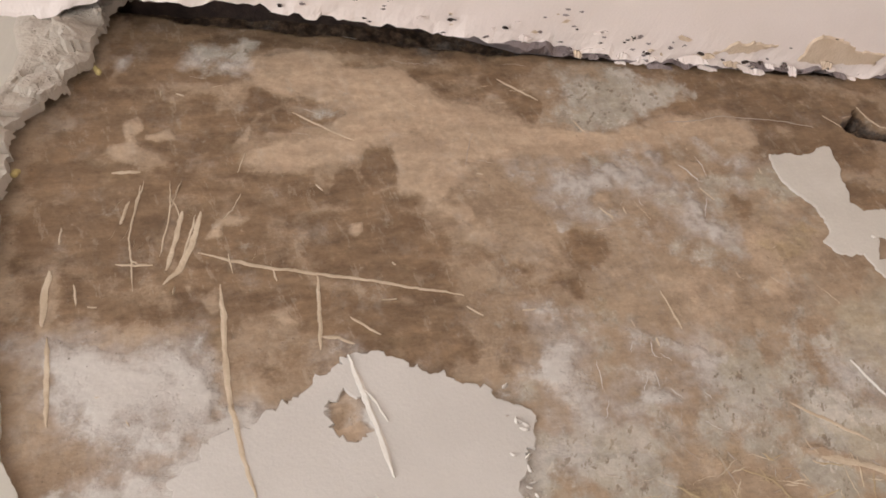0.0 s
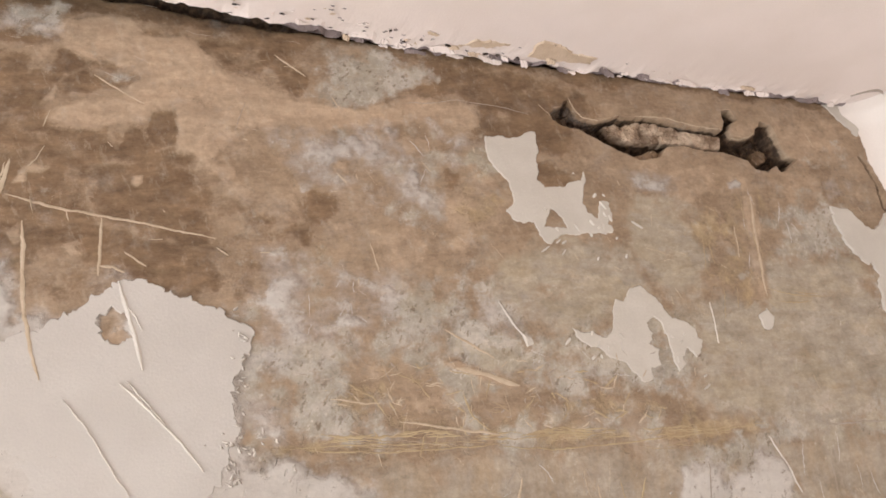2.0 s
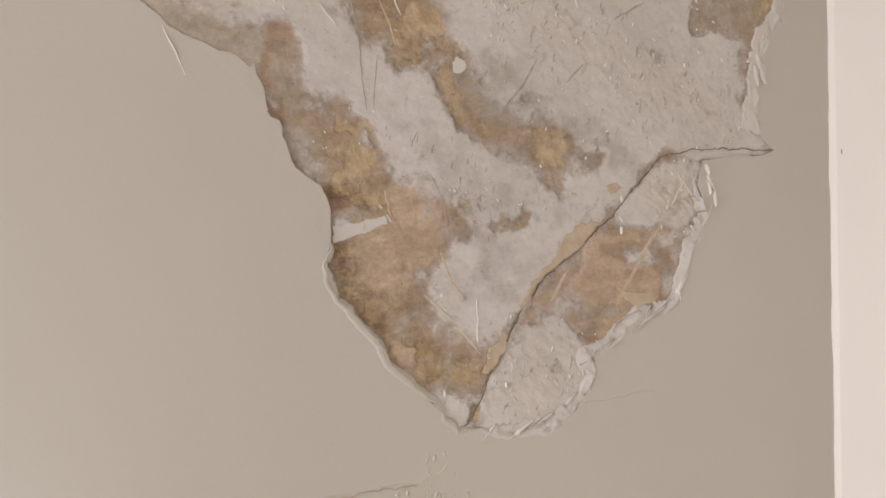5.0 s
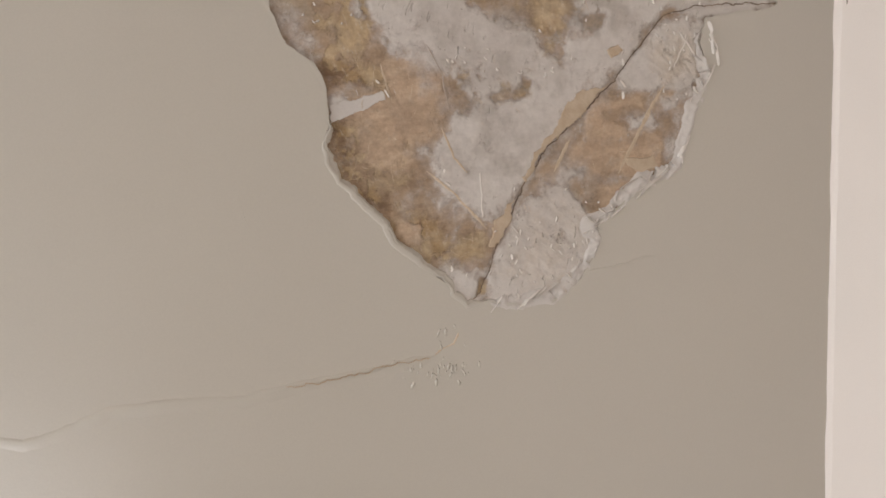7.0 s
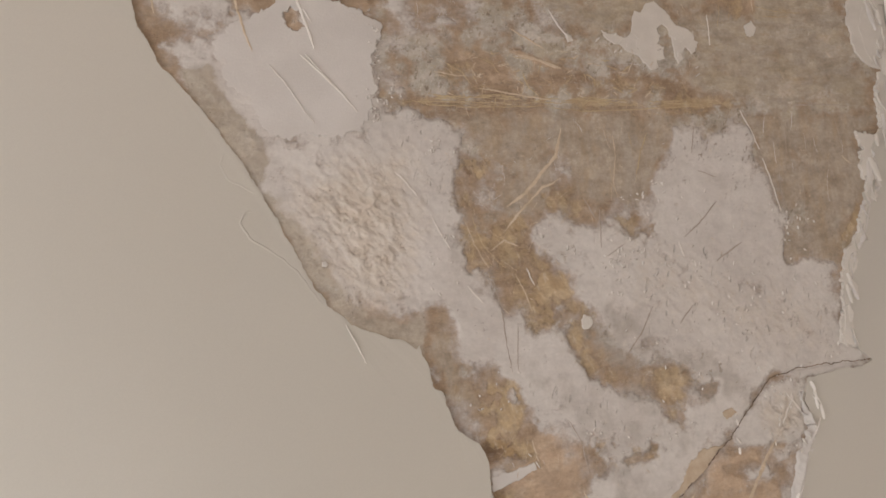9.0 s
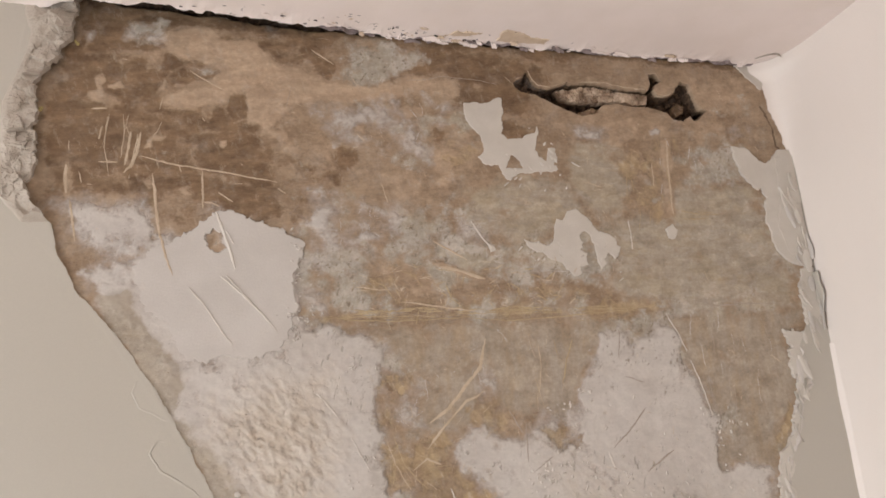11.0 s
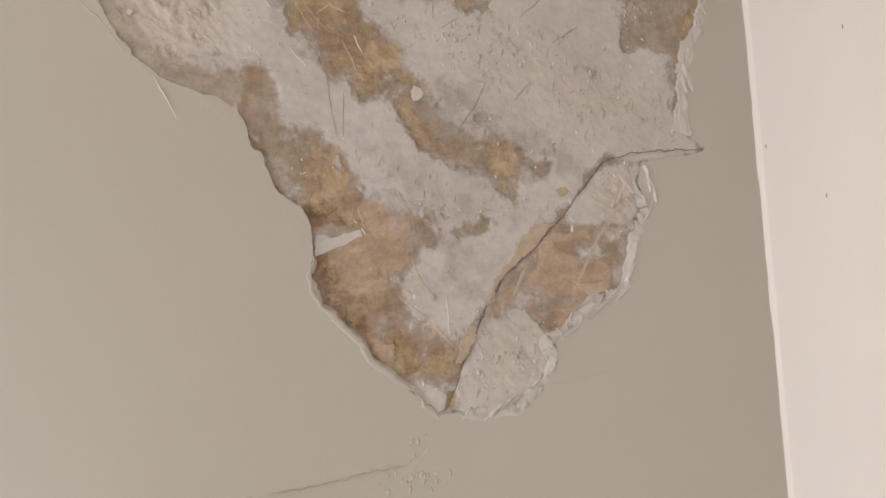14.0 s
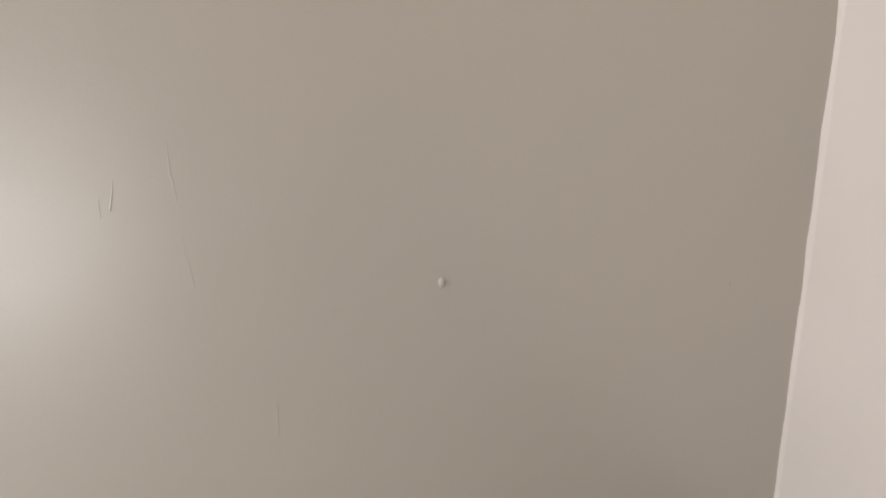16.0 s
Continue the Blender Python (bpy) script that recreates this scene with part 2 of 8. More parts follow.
    tone = mix(N, L, calc(N, L, "MULTIPLY", ochre_mask, span(N, L, fleck2, 0.55, 0.60, 0, 0.6)), tone, (0.52, 0.43, 0.32))
    over = calc(N, L, "SUBTRACT", 1.0, calc(N, L, "MULTIPLY", pale_mask, 0.85))
    tone = mix(N, L, calc(N, L, "MULTIPLY", span(N, L, fleck2, 0.580, 0.60, 0, 0.22), over), tone, (0.47, 0.395, 0.31))
    crumb = noise_node(N, L, coords(N, L, (1.3, 1, 0.7), -30), 115, 6, 0.68, 36.0)
    tone = mix(N, L, calc(N, L, "MULTIPLY", calc(N, L, "MULTIPLY", span(N, L, crumb, 0.570, 0.595, 0, 0.75), span(N, L, haze, 0.46, 0.54)), film_mask), tone, (0.62, 0.555, 0.475))
    tone = mix(N, L, calc(N, L, "MULTIPLY", calc(N, L, "MULTIPLY", span(N, L, crumb, 0.440, 0.412, 0, 0.85), span(N, L, haze, 0.57, 0.49)), film_mask), tone, (0.18, 0.130, 0.085))
    tone = mix(N, L, calc(N, L, "MULTIPLY", span(N, L, fleck, 0.61, 0.64, 0, 0.10), pale_mask), tone, (0.42, 0.355, 0.29))
    rough_mask = layer("rough", 21, 1.2, 0.15, 1.0, 60)
    flake = noise_node(N, L, coords(N, L, (1.5, 1, 0.65), 48), 62, 6, 0.62, 35.0)
    tone = mix(N, L, calc(N, L, "MULTIPLY", rough_mask, 0.58), tone,
               mix(N, L, span(N, L, flake, 0.58, 0.44), (0.64, 0.56, 0.46), (0.55, 0.45, 0.335)))
    tone = mix(N, L, calc(N, L, "MULTIPLY", layer("grey", 20, 0.9, 0.25, 0.85, 40), 0.62), tone,
               mix(N, L, span(N, L, wash, 0.38, 0.62), (0.385, 0.34, 0.295), (0.295, 0.255, 0.212)))
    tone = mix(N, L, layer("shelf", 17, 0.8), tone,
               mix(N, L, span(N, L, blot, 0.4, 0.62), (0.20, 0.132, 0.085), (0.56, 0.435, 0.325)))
    # near-black brown of hole and ceiling joint: mortar, grime and recess shade
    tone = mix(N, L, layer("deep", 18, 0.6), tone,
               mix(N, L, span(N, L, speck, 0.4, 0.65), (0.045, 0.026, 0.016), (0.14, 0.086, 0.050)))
    tone = mix(N, L, calc(N, L, "MULTIPLY", span(N, L, speck, 0.62, 0.74, 0, 0.35), over), tone, (0.47, 0.39, 0.31))
    tone = mix(N, L, span(N, L, pit, 0.70, 0.75, 0, 0.7), tone, (0.13, 0.09, 0.06))
    slit = noise_node(N, L, coords(N, L, (1.9, 1, 0.62), -14), 82, 3, 0.55, 51.0)
    flaky = N.new("ShaderNodeAttribute")
    flaky.attribute_name = "flaky"
    slit = calc(N, L, "MULTIPLY", span(N, L, slit, 0.62, 0.68), flaky.outputs["Fac"])
    tone = mix(N, L, calc(N, L, "MULTIPLY", slit, 0.14), tone, (0.34, 0.275, 0.215))
    # mottling over every layer: greyed, yellowed, and lighter or darker in clouds and specks
    veil = noise_node(N, L, v, 24, 10, 0.74, 61.0)
    tone = mix(N, L, span(N, L, veil, 0.52, 0.68, 0, 0.28), tone, (0.44, 0.395, 0.352))
    tone = mix(N, L, calc(N, L, "MULTIPLY", span(N, L, noise_node(N, L, v, 31, 9, 0.72, 62.0), 0.54, 0.70, 0, 0.30), over), tone, (0.36, 0.262, 0.150))
    cloudy = span(N, L, noise_node(N, L, v, 52, 9, 0.78, 63.0), 0.30, 0.70, -1.0, 1.0, False)
    grainy = span(N, L, noise_node(N, L, coords(N, L, (1, 1, 1.5)), 190, 6, 0.72, 64.0), 0.30, 0.70, -1.0, 1.0, False)
    depth = calc(N, L, "ADD", calc(N, L, "MULTIPLY", over, 0.80), 0.20)
    value = calc(N, L, "ADD", calc(N, L, "MULTIPLY", cloudy, 0.19), calc(N, L, "MULTIPLY", grainy, 0.15))

    def flakes(scale, offset):
        """Scraped patches with torn outlines: a random tone for each."""
        push = N.new("ShaderNodeTexNoise")
        push.inputs["Scale"].default_value, push.inputs["Detail"].default_value, push.inputs["Roughness"].default_value = 1.6 * scale, 6, 0.75
        L.new(v, push.inputs["Vector"])
        move = N.new("ShaderNodeVectorMath")
        move.operation = "MULTIPLY_ADD"
        L.new(push.outputs["Color"], move.inputs[0])
        move.inputs[1].default_value = (1.6 / scale,) * 3
        L.new(coords(N, L, (0.55, 1, 1.5), offset), move.inputs[2])
        cell = N.new("ShaderNodeTexVoronoi")
        cell.inputs["Scale"].default_value = scale
        L.new(move.outputs[0], cell.inputs["Vector"])
        split = N.new("ShaderNodeSeparateColor")
        L.new(cell.outputs["Color"], split.inputs[0])
        return split.outputs

    small, large = flakes(85, 12), flakes(34, -9)
    value = calc(N, L, "ADD", value, calc(N, L, "MULTIPLY", calc(N, L, "SUBTRACT", small[0], 0.5), 0.13))
    value = calc(N, L, "ADD", value, calc(N, L, "MULTIPLY", calc(N, L, "SUBTRACT", large[0], 0.5), 0.12))
    scraped_film = calc(N, L, "MULTIPLY", calc(N, L, "MAXIMUM", film_mask, olive_mask), over)
    tone = mix(N, L, calc(N, L, "MULTIPLY", scraped_film, span(N, L, small[1], 0.70, 0.80, 0, 0.20)), tone, (0.53, 0.485, 0.435))
    tone = mix(N, L, calc(N, L, "MULTIPLY", scraped_film, span(N, L, small[2], 0.76, 0.86, 0, 0.20)), tone, (0.25, 0.205, 0.155))
    tone = mix(N, L, calc(N, L, "MULTIPLY", scraped_film, span(N, L, large[1], 0.70, 0.82, 0, 0.20)), tone, (0.42, 0.335, 0.20))
    shade = N.new("ShaderNodeHueSaturation")
    L.new(calc(N, L, "ADD", calc(N, L, "MULTIPLY", value, depth), 1.0), shade.inputs["Value"])
    L.new(tone, shade.inputs["Color"])
    tone = shade.outputs[0]
    L.new(tone, P.inputs["Base Color"])
    L.new(span(N, L, pale_mask, 0, 1, 0.78, 0.46), P.inputs["Roughness"])
    b = bump(N, L, trowel, 0.5, 0.0008)
    b = bump(N, L, noise_node(N, L, v, 45, 4, 0.55, 5.0), 0.8, 0.0014, b)
    b = bump(N, L, noise_node(N, L, v, 380, 3, 0.6, 6.0), 0.7, 0.0004, b)
    b = bump(N, L, pale_mask, 1.0, 0.0018, b)
    b = bump(N, L, tan_mask, 0.8, 0.0006, b)
    b = bump(N, L, calc(N, L, "MULTIPLY", rough_mask, span(N, L, flake, 0.42, 0.60)), 1.0, 0.0007, b)
    b = bump(N, L, ochre_mask, 0.9, -0.0012, b)
    b = bump(N, L, slit, 1.0, -0.0018, b)
    b = bump(N, L, calc(N, L, "MULTIPLY", slant, over), 0.8, 0.0010, b)
    L.new(b, P.inputs["Normal"])
    return m


old_plaster = old_plaster_material()


# ---- building helpers ----
def part(name, bm, mat, parent=None, label="", smooth=False):
    me = bpy.data.meshes.new(name)
    bm.normal_update()
    bm.to_mesh(me)
    bm.free()
    for mm in mat if isinstance(mat, tuple) else (mat,):
        me.materials.append(mm)
    if smooth:
        me.shade_smooth()
    ob = new(name, me)
    ob.parent = parent
    return tagged(ob, label)


def box(bm, x0, x1, y0, y1, z0, z1):
    vs = [bm.verts.new((x, y, z)) for x in (x0, x1) for y in (y0, y1) for z in (z0, z1)]
    for f in ((0, 1, 3, 2), (4, 6, 7, 5), (0, 4, 5, 1), (2, 3, 7, 6), (0, 2, 6, 4), (1, 5, 7, 3)):
        bm.faces.new([vs[i] for i in f])
    bmesh.ops.recalc_face_normals(bm, faces=bm.faces)


def box_part(name, mat, parent, *dims, label=""):
    bm = bmesh.new()
    box(bm, *dims)
    return part(name, bm, mat, parent, label)


TABLES = {}


def value_noise(x, z, size, seed):
    """Smooth lattice noise, -1 to 1."""
    if seed not in TABLES:
        TABLES[seed] = np.random.RandomState(seed).rand(256, 256) * 2 - 1
    t = TABLES[seed]
    u, w = np.asarray(x) / size + 512.0, np.asarray(z) / size + 512.0
    i, j = np.floor(u).astype(int), np.floor(w).astype(int)
    f, g = u - i, w - j
    f, g = f * f * (3 - 2 * f), g * g * (3 - 2 * g)
    a = t[i % 256, j % 256] * (1 - f) + t[(i + 1) % 256, j % 256] * f
    b = t[i % 256, (j + 1) % 256] * (1 - f) + t[(i + 1) % 256, (j + 1) % 256] * f
    return a * (1 - g) + b * g


def fbm(x, z, size, seed, octaves=4):
    total, amp = 0.0, 1.0
    for k in range(octaves):
        total = total + amp * value_noise(x, z, size, seed + k)
        size, amp = size * 0.5, amp * 0.55
    return total / 2


def inside_distance(x, z, outline):
    """Signed distance to a closed outline, positive inside."""
    d2 = np.full(x.shape, 1e9)
    odd = np.zeros(x.shape, bool)
    for (ax, az), (bx, bz) in zip(outline, outline[1:] + outline[:1]):
        ex, ez = bx - ax, bz - az
        s = np.clip(((x - ax) * ex + (z - az) * ez) / max(ex * ex + ez * ez, 1e-12), 0, 1)
        d2 = np.minimum(d2, (x - ax - s * ex) ** 2 + (z - az - s * ez) ** 2)
        if az != bz:
            odd ^= ((az > z) != (bz > z)) & (x < ex * (z - az) / ez + ax)
    return np.where(odd, 1, -1) * np.sqrt(d2)


def line_distance(x, z, line):
    d2 = np.full(x.shape, 1e9)
    for (ax, az), (bx, bz) in zip(line, line[1:]):
        ex, ez = bx - ax, bz - az
        s = np.clip(((x - ax) * ex + (z - az) * ez) / max(ex * ex + ez * ez, 1e-12), 0, 1)
        d2 = np.minimum(d2, (x - ax - s * ex) ** 2 + (z - az - s * ez) ** 2)
    return np.sqrt(d2)


def ragged(line, step, amount, seed, closed=True, scale=0.02):
    """The line in short steps, pushed about sideways like a torn edge."""
    pts = []
    ends = line[1:] + line[:1] if closed else line[1:]
    for (ax, az), (bx, bz) in zip(line, ends):
        n = max(1, int(math.hypot(bx - ax, bz - az) / step))
        pts += [(ax + (bx - ax) * i / n, az + (bz - az) * i / n) for i in range(n)]
    if not closed:
        pts.append(line[-1])
    out = []
    for x, z in pts:
        dx = float(fbm(x, z, scale, seed, 4) + 0.5 * fbm(x, z, scale * 0.22, seed + 80, 3)) * amount * 2
        dz = float(fbm(x, z, scale, seed + 40, 4) + 0.5 * fbm(x, z, scale * 0.22, seed + 120, 3)) * amount * 2
        out.append((x + dx, z + dz))
    return out


def inset(pts, amount):
    """A closed outline drawn in by amount."""
    area = sum(a[0] * b[1] - b[0] * a[1] for a, b in zip(pts, pts[1:] + pts[:1]))
    sign = 1 if area > 0 else -1
    out = []
    for i, (x, z) in enumerate(pts):
        px, pz = pts[i - 1]
        nx, nz = pts[(i + 1) % len(pts)]
        tx, tz = nx - px, nz - pz
        d = math.hypot(tx, tz) or 1
        out.append((x - tz / d * amount * sign, z + tx / d * amount * sign))
    return out


def filled(bm, loops):
    """Fill the area between closed loops of verts."""
    edges = []
    for loop in loops:
        for a, b in zip(loop, loop[1:] + loop[:1]):
            edges.append(bm.edges.get((a, b)) or bm.edges.new((a, b)))
    bmesh.ops.triangle_fill(bm, use_beauty=True, use_dissolve=False, edges=edges)


def skirt(bm, a, b):
    for i in range(len(a)):
        j = (i + 1) % len(a)
        bm.faces.new((a[i], a[j], b[j], b[i]))


# ---- the shape of the damage ----
RIM_LEFT = [(-1.001, 2.533), (-1.01, 2.513), (-1.016, 2.482), (-1.015, 2.456), (-1.026, 2.444), (-1.029, 2.423), (-1.043, 2.407), (-1.049, 2.391), (-1.047, 2.364), (-1.047, 2.334), (-1.046, 2.298), (-1.053, 2.269), (-1.049, 2.248), (-1.039, 2.234), (-1.023, 2.217), (-1.012, 2.179), (-0.985, 2.131), (-0.944, 2.084), (-0.909, 2.035), (-0.884, 1.995), (-0.872, 1.973), (-0.847, 1.928), (-0.825, 1.886), (-0.803, 1.855), (-0.785, 1.838), (-0.761, 1.827), (-0.74, 1.82), (-0.725, 1.816), (-0.706, 1.805)]
RIM_LOW = [(-0.703, 1.81), (-0.694, 1.786), (-0.69, 1.762), (-0.677, 1.754), (-0.675, 1.738), (-0.661, 1.711), (-0.639, 1.694), (-0.631, 1.683), (-0.628, 1.669), (-0.626, 1.646), (-0.626, 1.635), (-0.631, 1.618), (-0.627, 1.595), (-0.62, 1.581), (-0.595, 1.559), (-0.572, 1.534), (-0.564, 1.518), (-0.534, 1.492), (-0.513, 1.471), (-0.491, 1.444), (-0.468, 1.449), (-0.427, 1.441), (-0.391, 1.442), (-0.362, 1.458), (-0.342, 1.482), (-0.33, 1.506), (-0.337, 1.523), (-0.314, 1.534), (-0.282, 1.562), (-0.243, 1.567), (-0.226, 1.581), (-0.216, 1.611), (-0.208, 1.637), (-0.187, 1.677), (-0.192, 1.697), (-0.201, 1.72), (-0.19, 1.746), (-0.147, 1.755), (-0.104, 1.759), (-0.089, 1.766)]
RIM_RIGHT = [(-0.109, 1.782), (-0.118, 1.809), (-0.113, 1.853), (-0.1, 1.899), (-0.08, 1.93), (-0.07, 1.97), (-0.044, 2.002), (-0.044, 2.027), (-0.054, 2.052), (-0.04, 2.078), (-0.021, 2.099), (-0.01, 2.092)]
CHUNK_OUTER = [(-1.069, 2.525), (-1.068, 2.489), (-1.059, 2.466), (-1.061, 2.439), (-1.082, 2.368), (-1.079, 2.303), (-1.084, 2.281), (-1.078, 2.257), (-1.063, 2.236), (-1.047, 2.218)]
CRACK = [(-0.489, 1.446), (-0.477, 1.458), (-0.466, 1.475), (-0.455, 1.502), (-0.447, 1.517), (-0.428, 1.556), (-0.402, 1.597), (-0.376, 1.621), (-0.342, 1.648), (-0.308, 1.679), (-0.276, 1.714), (-0.244, 1.749), (-0.204, 1.759), (-0.155, 1.763), (-0.089, 1.766)]
HOLE = [(-0.438, 2.439), (-0.433, 2.447), (-0.424, 2.45), (-0.422, 2.457), (-0.417, 2.46), (-0.411, 2.445), (-0.405, 2.437), (-0.385, 2.435), (-0.37, 2.441), (-0.356, 2.447), (-0.338, 2.446), (-0.323, 2.449), (-0.294, 2.447), (-0.265, 2.443), (-0.227, 2.443), (-0.222, 2.455), (-0.223, 2.47), (-0.211, 2.472), (-0.203, 2.46), (-0.214, 2.454), (-0.219, 2.444), (-0.213, 2.436), (-0.197, 2.436), (-0.184, 2.441), (-0.179, 2.451), (-0.169, 2.461), (-0.158, 2.457), (-0.152, 2.442), (-0.149, 2.427), (-0.143, 2.417), (-0.132, 2.416), (-0.145, 2.405), (-0.156, 2.397), (-0.162, 2.405), (-0.176, 2.396), (-0.191, 2.399), (-0.201, 2.409), (-0.231, 2.416), (-0.261, 2.415), (-0.283, 2.419), (-0.306, 2.413), (-0.314, 2.402), (-0.336, 2.394), (-0.353, 2.399), (-0.37, 2.407), (-0.386, 2.415), (-0.406, 2.424), (-0.429, 2.428), (-0.437, 2.433)]
HOLE_SHELF = [(-0.374, 2.437), (-0.338, 2.445), (-0.295, 2.446), (-0.265, 2.441), (-0.226, 2.44), (-0.228, 2.423), (-0.26, 2.422), (-0.282, 2.425), (-0.312, 2.42), (-0.348, 2.42), (-0.368, 2.424)]
HOLE_LEDGE = [(-0.339, 2.404), (-0.32, 2.41), (-0.302, 2.412), (-0.313, 2.399), (-0.336, 2.392), (-0.35, 2.396)]
HOLE_STONE = [(-0.186, 2.424), (-0.172, 2.432), (-0.163, 2.427), (-0.164, 2.415), (-0.18, 2.407), (-0.186, 2.414)]
WALL_RIDGE = [(-0.958, 1.387), (-0.934, 1.374), (-0.912, 1.366), (-0.884, 1.37), (-0.84, 1.385), (-0.795, 1.386), (-0.726, 1.38), (-0.682, 1.384), (-0.635, 1.386), (-0.587, 1.392), (-0.536, 1.396), (-0.504, 1.396)]
RIDGE_TIP = [(-0.533, 1.396), (-0.52, 1.405), (-0.508, 1.409), (-0.501, 1.419)]
LEFT_LOOP = [(-0.878, 1.983), (-0.896, 1.992), (-0.916, 2.002), (-0.925, 2.019), (-0.921, 2.031), (-0.912, 2.035)]
LEFT_LOOP_LOW = [(-0.874, 1.967), (-0.894, 1.967), (-0.902, 1.955), (-0.89, 1.936), (-0.866, 1.919), (-0.84, 1.896), (-0.815, 1.864), (-0.791, 1.839)]
LOW_LINE = [(-0.354, 1.47), (-0.309, 1.475), (-0.25, 1.483)]
WALL_MARKS = [[(-0.804, 1.057), (-0.809, 1.022), (-0.811, 0.985)], [(-0.815, 0.964), (-0.816, 0.927), (-0.819, 0.879)], [(-0.861, 1.027), (-0.873, 0.991)], [(-0.879, 1.011), (-0.885, 0.984)], [(-0.763, 0.717), (-0.772, 0.659)], [(-0.825, 1.193), (-0.827, 1.174)], [(-0.716, 1.576), (-0.71, 1.544)]]
CRUMBS = [(-0.976, 1.62, 0.011, 0.031, 14), (-0.537, 1.383, 0.021, 0.006, 26), (-0.511, 1.379, 0.013, 0.005, 10), (-0.516, 1.413, 0.009, 0.007, 8)]
TAN_SPOT = [(-0.463, -0.011), (-0.464, -0.031), (-0.455, -0.042), (-0.44, -0.038), (-0.417, -0.029), (-0.391, -0.028), (-0.392, -0.015), (-0.419, -0.012)]
TAN_SPOT_LOW = [(-0.543, -0.014), (-0.531, -0.027), (-0.504, -0.032), (-0.487, -0.027), (-0.503, -0.018), (-0.525, -0.013)]
COVE = [(-0.068, 2.485), (-0.045, 2.472), (-0.035, 2.448), (-0.034, 2.423), (-0.022, 2.405), (-0.016, 2.381), (-0.012, 2.361), (-0.007, 2.335), (-0.001, 2.30)]
STROKES_TAN = [(-0.572, 2.141, 0.052, 0.027, 14, 0.4, 1.2, 0.012, 0.0018), (-0.341, 2.282, 0.053, 0.008, 8, 0.1, 0.4, 0.01606, 0.00268), (-0.449, 2.16, 0.048, 0.031, 10, 0.5, 1, 0.01135, 0.00195), (-0.564, 2.145, 0.052, 0.03, 26, 0.2, 0.8, 0.03001, 0.00165), (-0.644, 2.15, 0.029, 0.015, 10, 0.1, 0.6, 0.02162, 0.00144), (-0.551, 2.102, 0.137, 0.004, 12, 0, 0.05, 0.06751, 0.0015), (-0.357, 2.105, 0.101, 0.005, 8, 0.05, 0.05, 0.05882, 0.00151), (-0.566, 1.917, 0.049, 0.041, 22, 1.9, 0.6, 0.02843, 0.00142), (-0.62, 1.953, 0.021, 0.034, 12, 1.8, 0.5, 0.02347, 0.00138)]
STROKES_TAN += [(-0.527, 2, 0.037, 0.036, 10, 0.9, 0.4, 0.027, 0.0015), (-0.427, 2.036, 0.024, 0.045, 10, 1.6, 0.2, 0.04, 0.00128), (-0.315, 2.284, 0.027, 0.007, 6, 0.05, 0.2, 0.02706, 0.0018), (-0.967, 2.333, 0.02, 0.025, 10, 1.3, 0.25, 0.02041, 0.00085), (-0.913, 2.293, 0.068, 0.024, 10, 1.4, 0.4, 0.00858, 0.00066), (-0.575, 2.307, 0.097, 0.053, 12, 2.1, 0.5, 0.02201, 0.000704), (-0.803, 2.452, 0.133, 0.028, 8, -0.4, 0.5, 0.01727, 0.000691), (-0.571, 1.667, 0.031, 0.029, 14, 1.8, 0.5, 0.02481, 0.00124), (-0.587, 1.587, 0.03, 0.029, 10, 1.7, 0.5, 0.02201, 0.00122)]
STROKES_TAN += [(-0.491, 1.509, 0.026, 0.016, 10, 0.4, 0.6, 0.02021, 0.00135)]
STROKES_OCHRE = [(-0.587, 2.141, 0.067, 0.027, 16, 0.1, 0.5, 0.03001, 0.00188), (-0.514, 2.102, 0.207, 0.006, 16, 0, 0.04, 0.08471, 0.002), (-0.332, 2.109, 0.094, 0.007, 8, 0.05, 0.05, 0.0688, 0.00206), (-0.427, 2.029, 0.019, 0.045, 8, 1.6, 0.2, 0.0474, 0.00158), (-0.184, 2.248, 0.057, 0.006, 5, 0, 0.05, 0.08562, 0.00228), (-0.272, 2.269, 0.022, 0.031, 6, 1.55, 0.1, 0.0456, 0.00219), (-0.581, 1.897, 0.056, 0.04, 14, 2.1, 0.6, 0.02803, 0.00168), (-0.216, 2.291, 0.008, 0.045, 4, 1.55, 0.05, 0.07615, 0.00286), (-0.594, 1.576, 0.024, 0.023, 8, 2, 0.4, 0.02445, 0.00147)]
STROKES_OCHRE += [(-0.32, 1.57, 0.046, 0.019, 8, 0.6, 0.6, 0.02313, 0.00185)]
STROKES_DARK = [(-0.658, 2.154, 0.043, 0.03, 14, 2, 1, 0.01008, 0.00216), (-0.466, 2.144, 0.039, 0.024, 12, 1.6, 0.8, 0.0128, 0.00272), (-0.501, 2.074, 0.062, 0.019, 12, 1.6, 0.4, 0.0154, 0.002), (-0.386, 2.052, 0.024, 0.023, 6, 1.6, 0.5, 0.01312, 0.00213), (-0.726, 2.101, 0.017, 0.011, 10, 1.5, 1, 0.006801, 0.00204), (-0.625, 2.044, 0.011, 0.008, 6, 1.5, 1, 0.0071, 0.00213), (-0.196, 1.956, 0.013, 0.023, 8, 1.7, 0.6, 0.01232, 0.00264), (-0.487, 2.059, 0.046, 0.034, 16, 1.6, 0.25, 0.039, 0.00117), (-0.553, 2.066, 0.037, 0.022, 10, 1.7, 0.4, 0.027, 0.00113)]
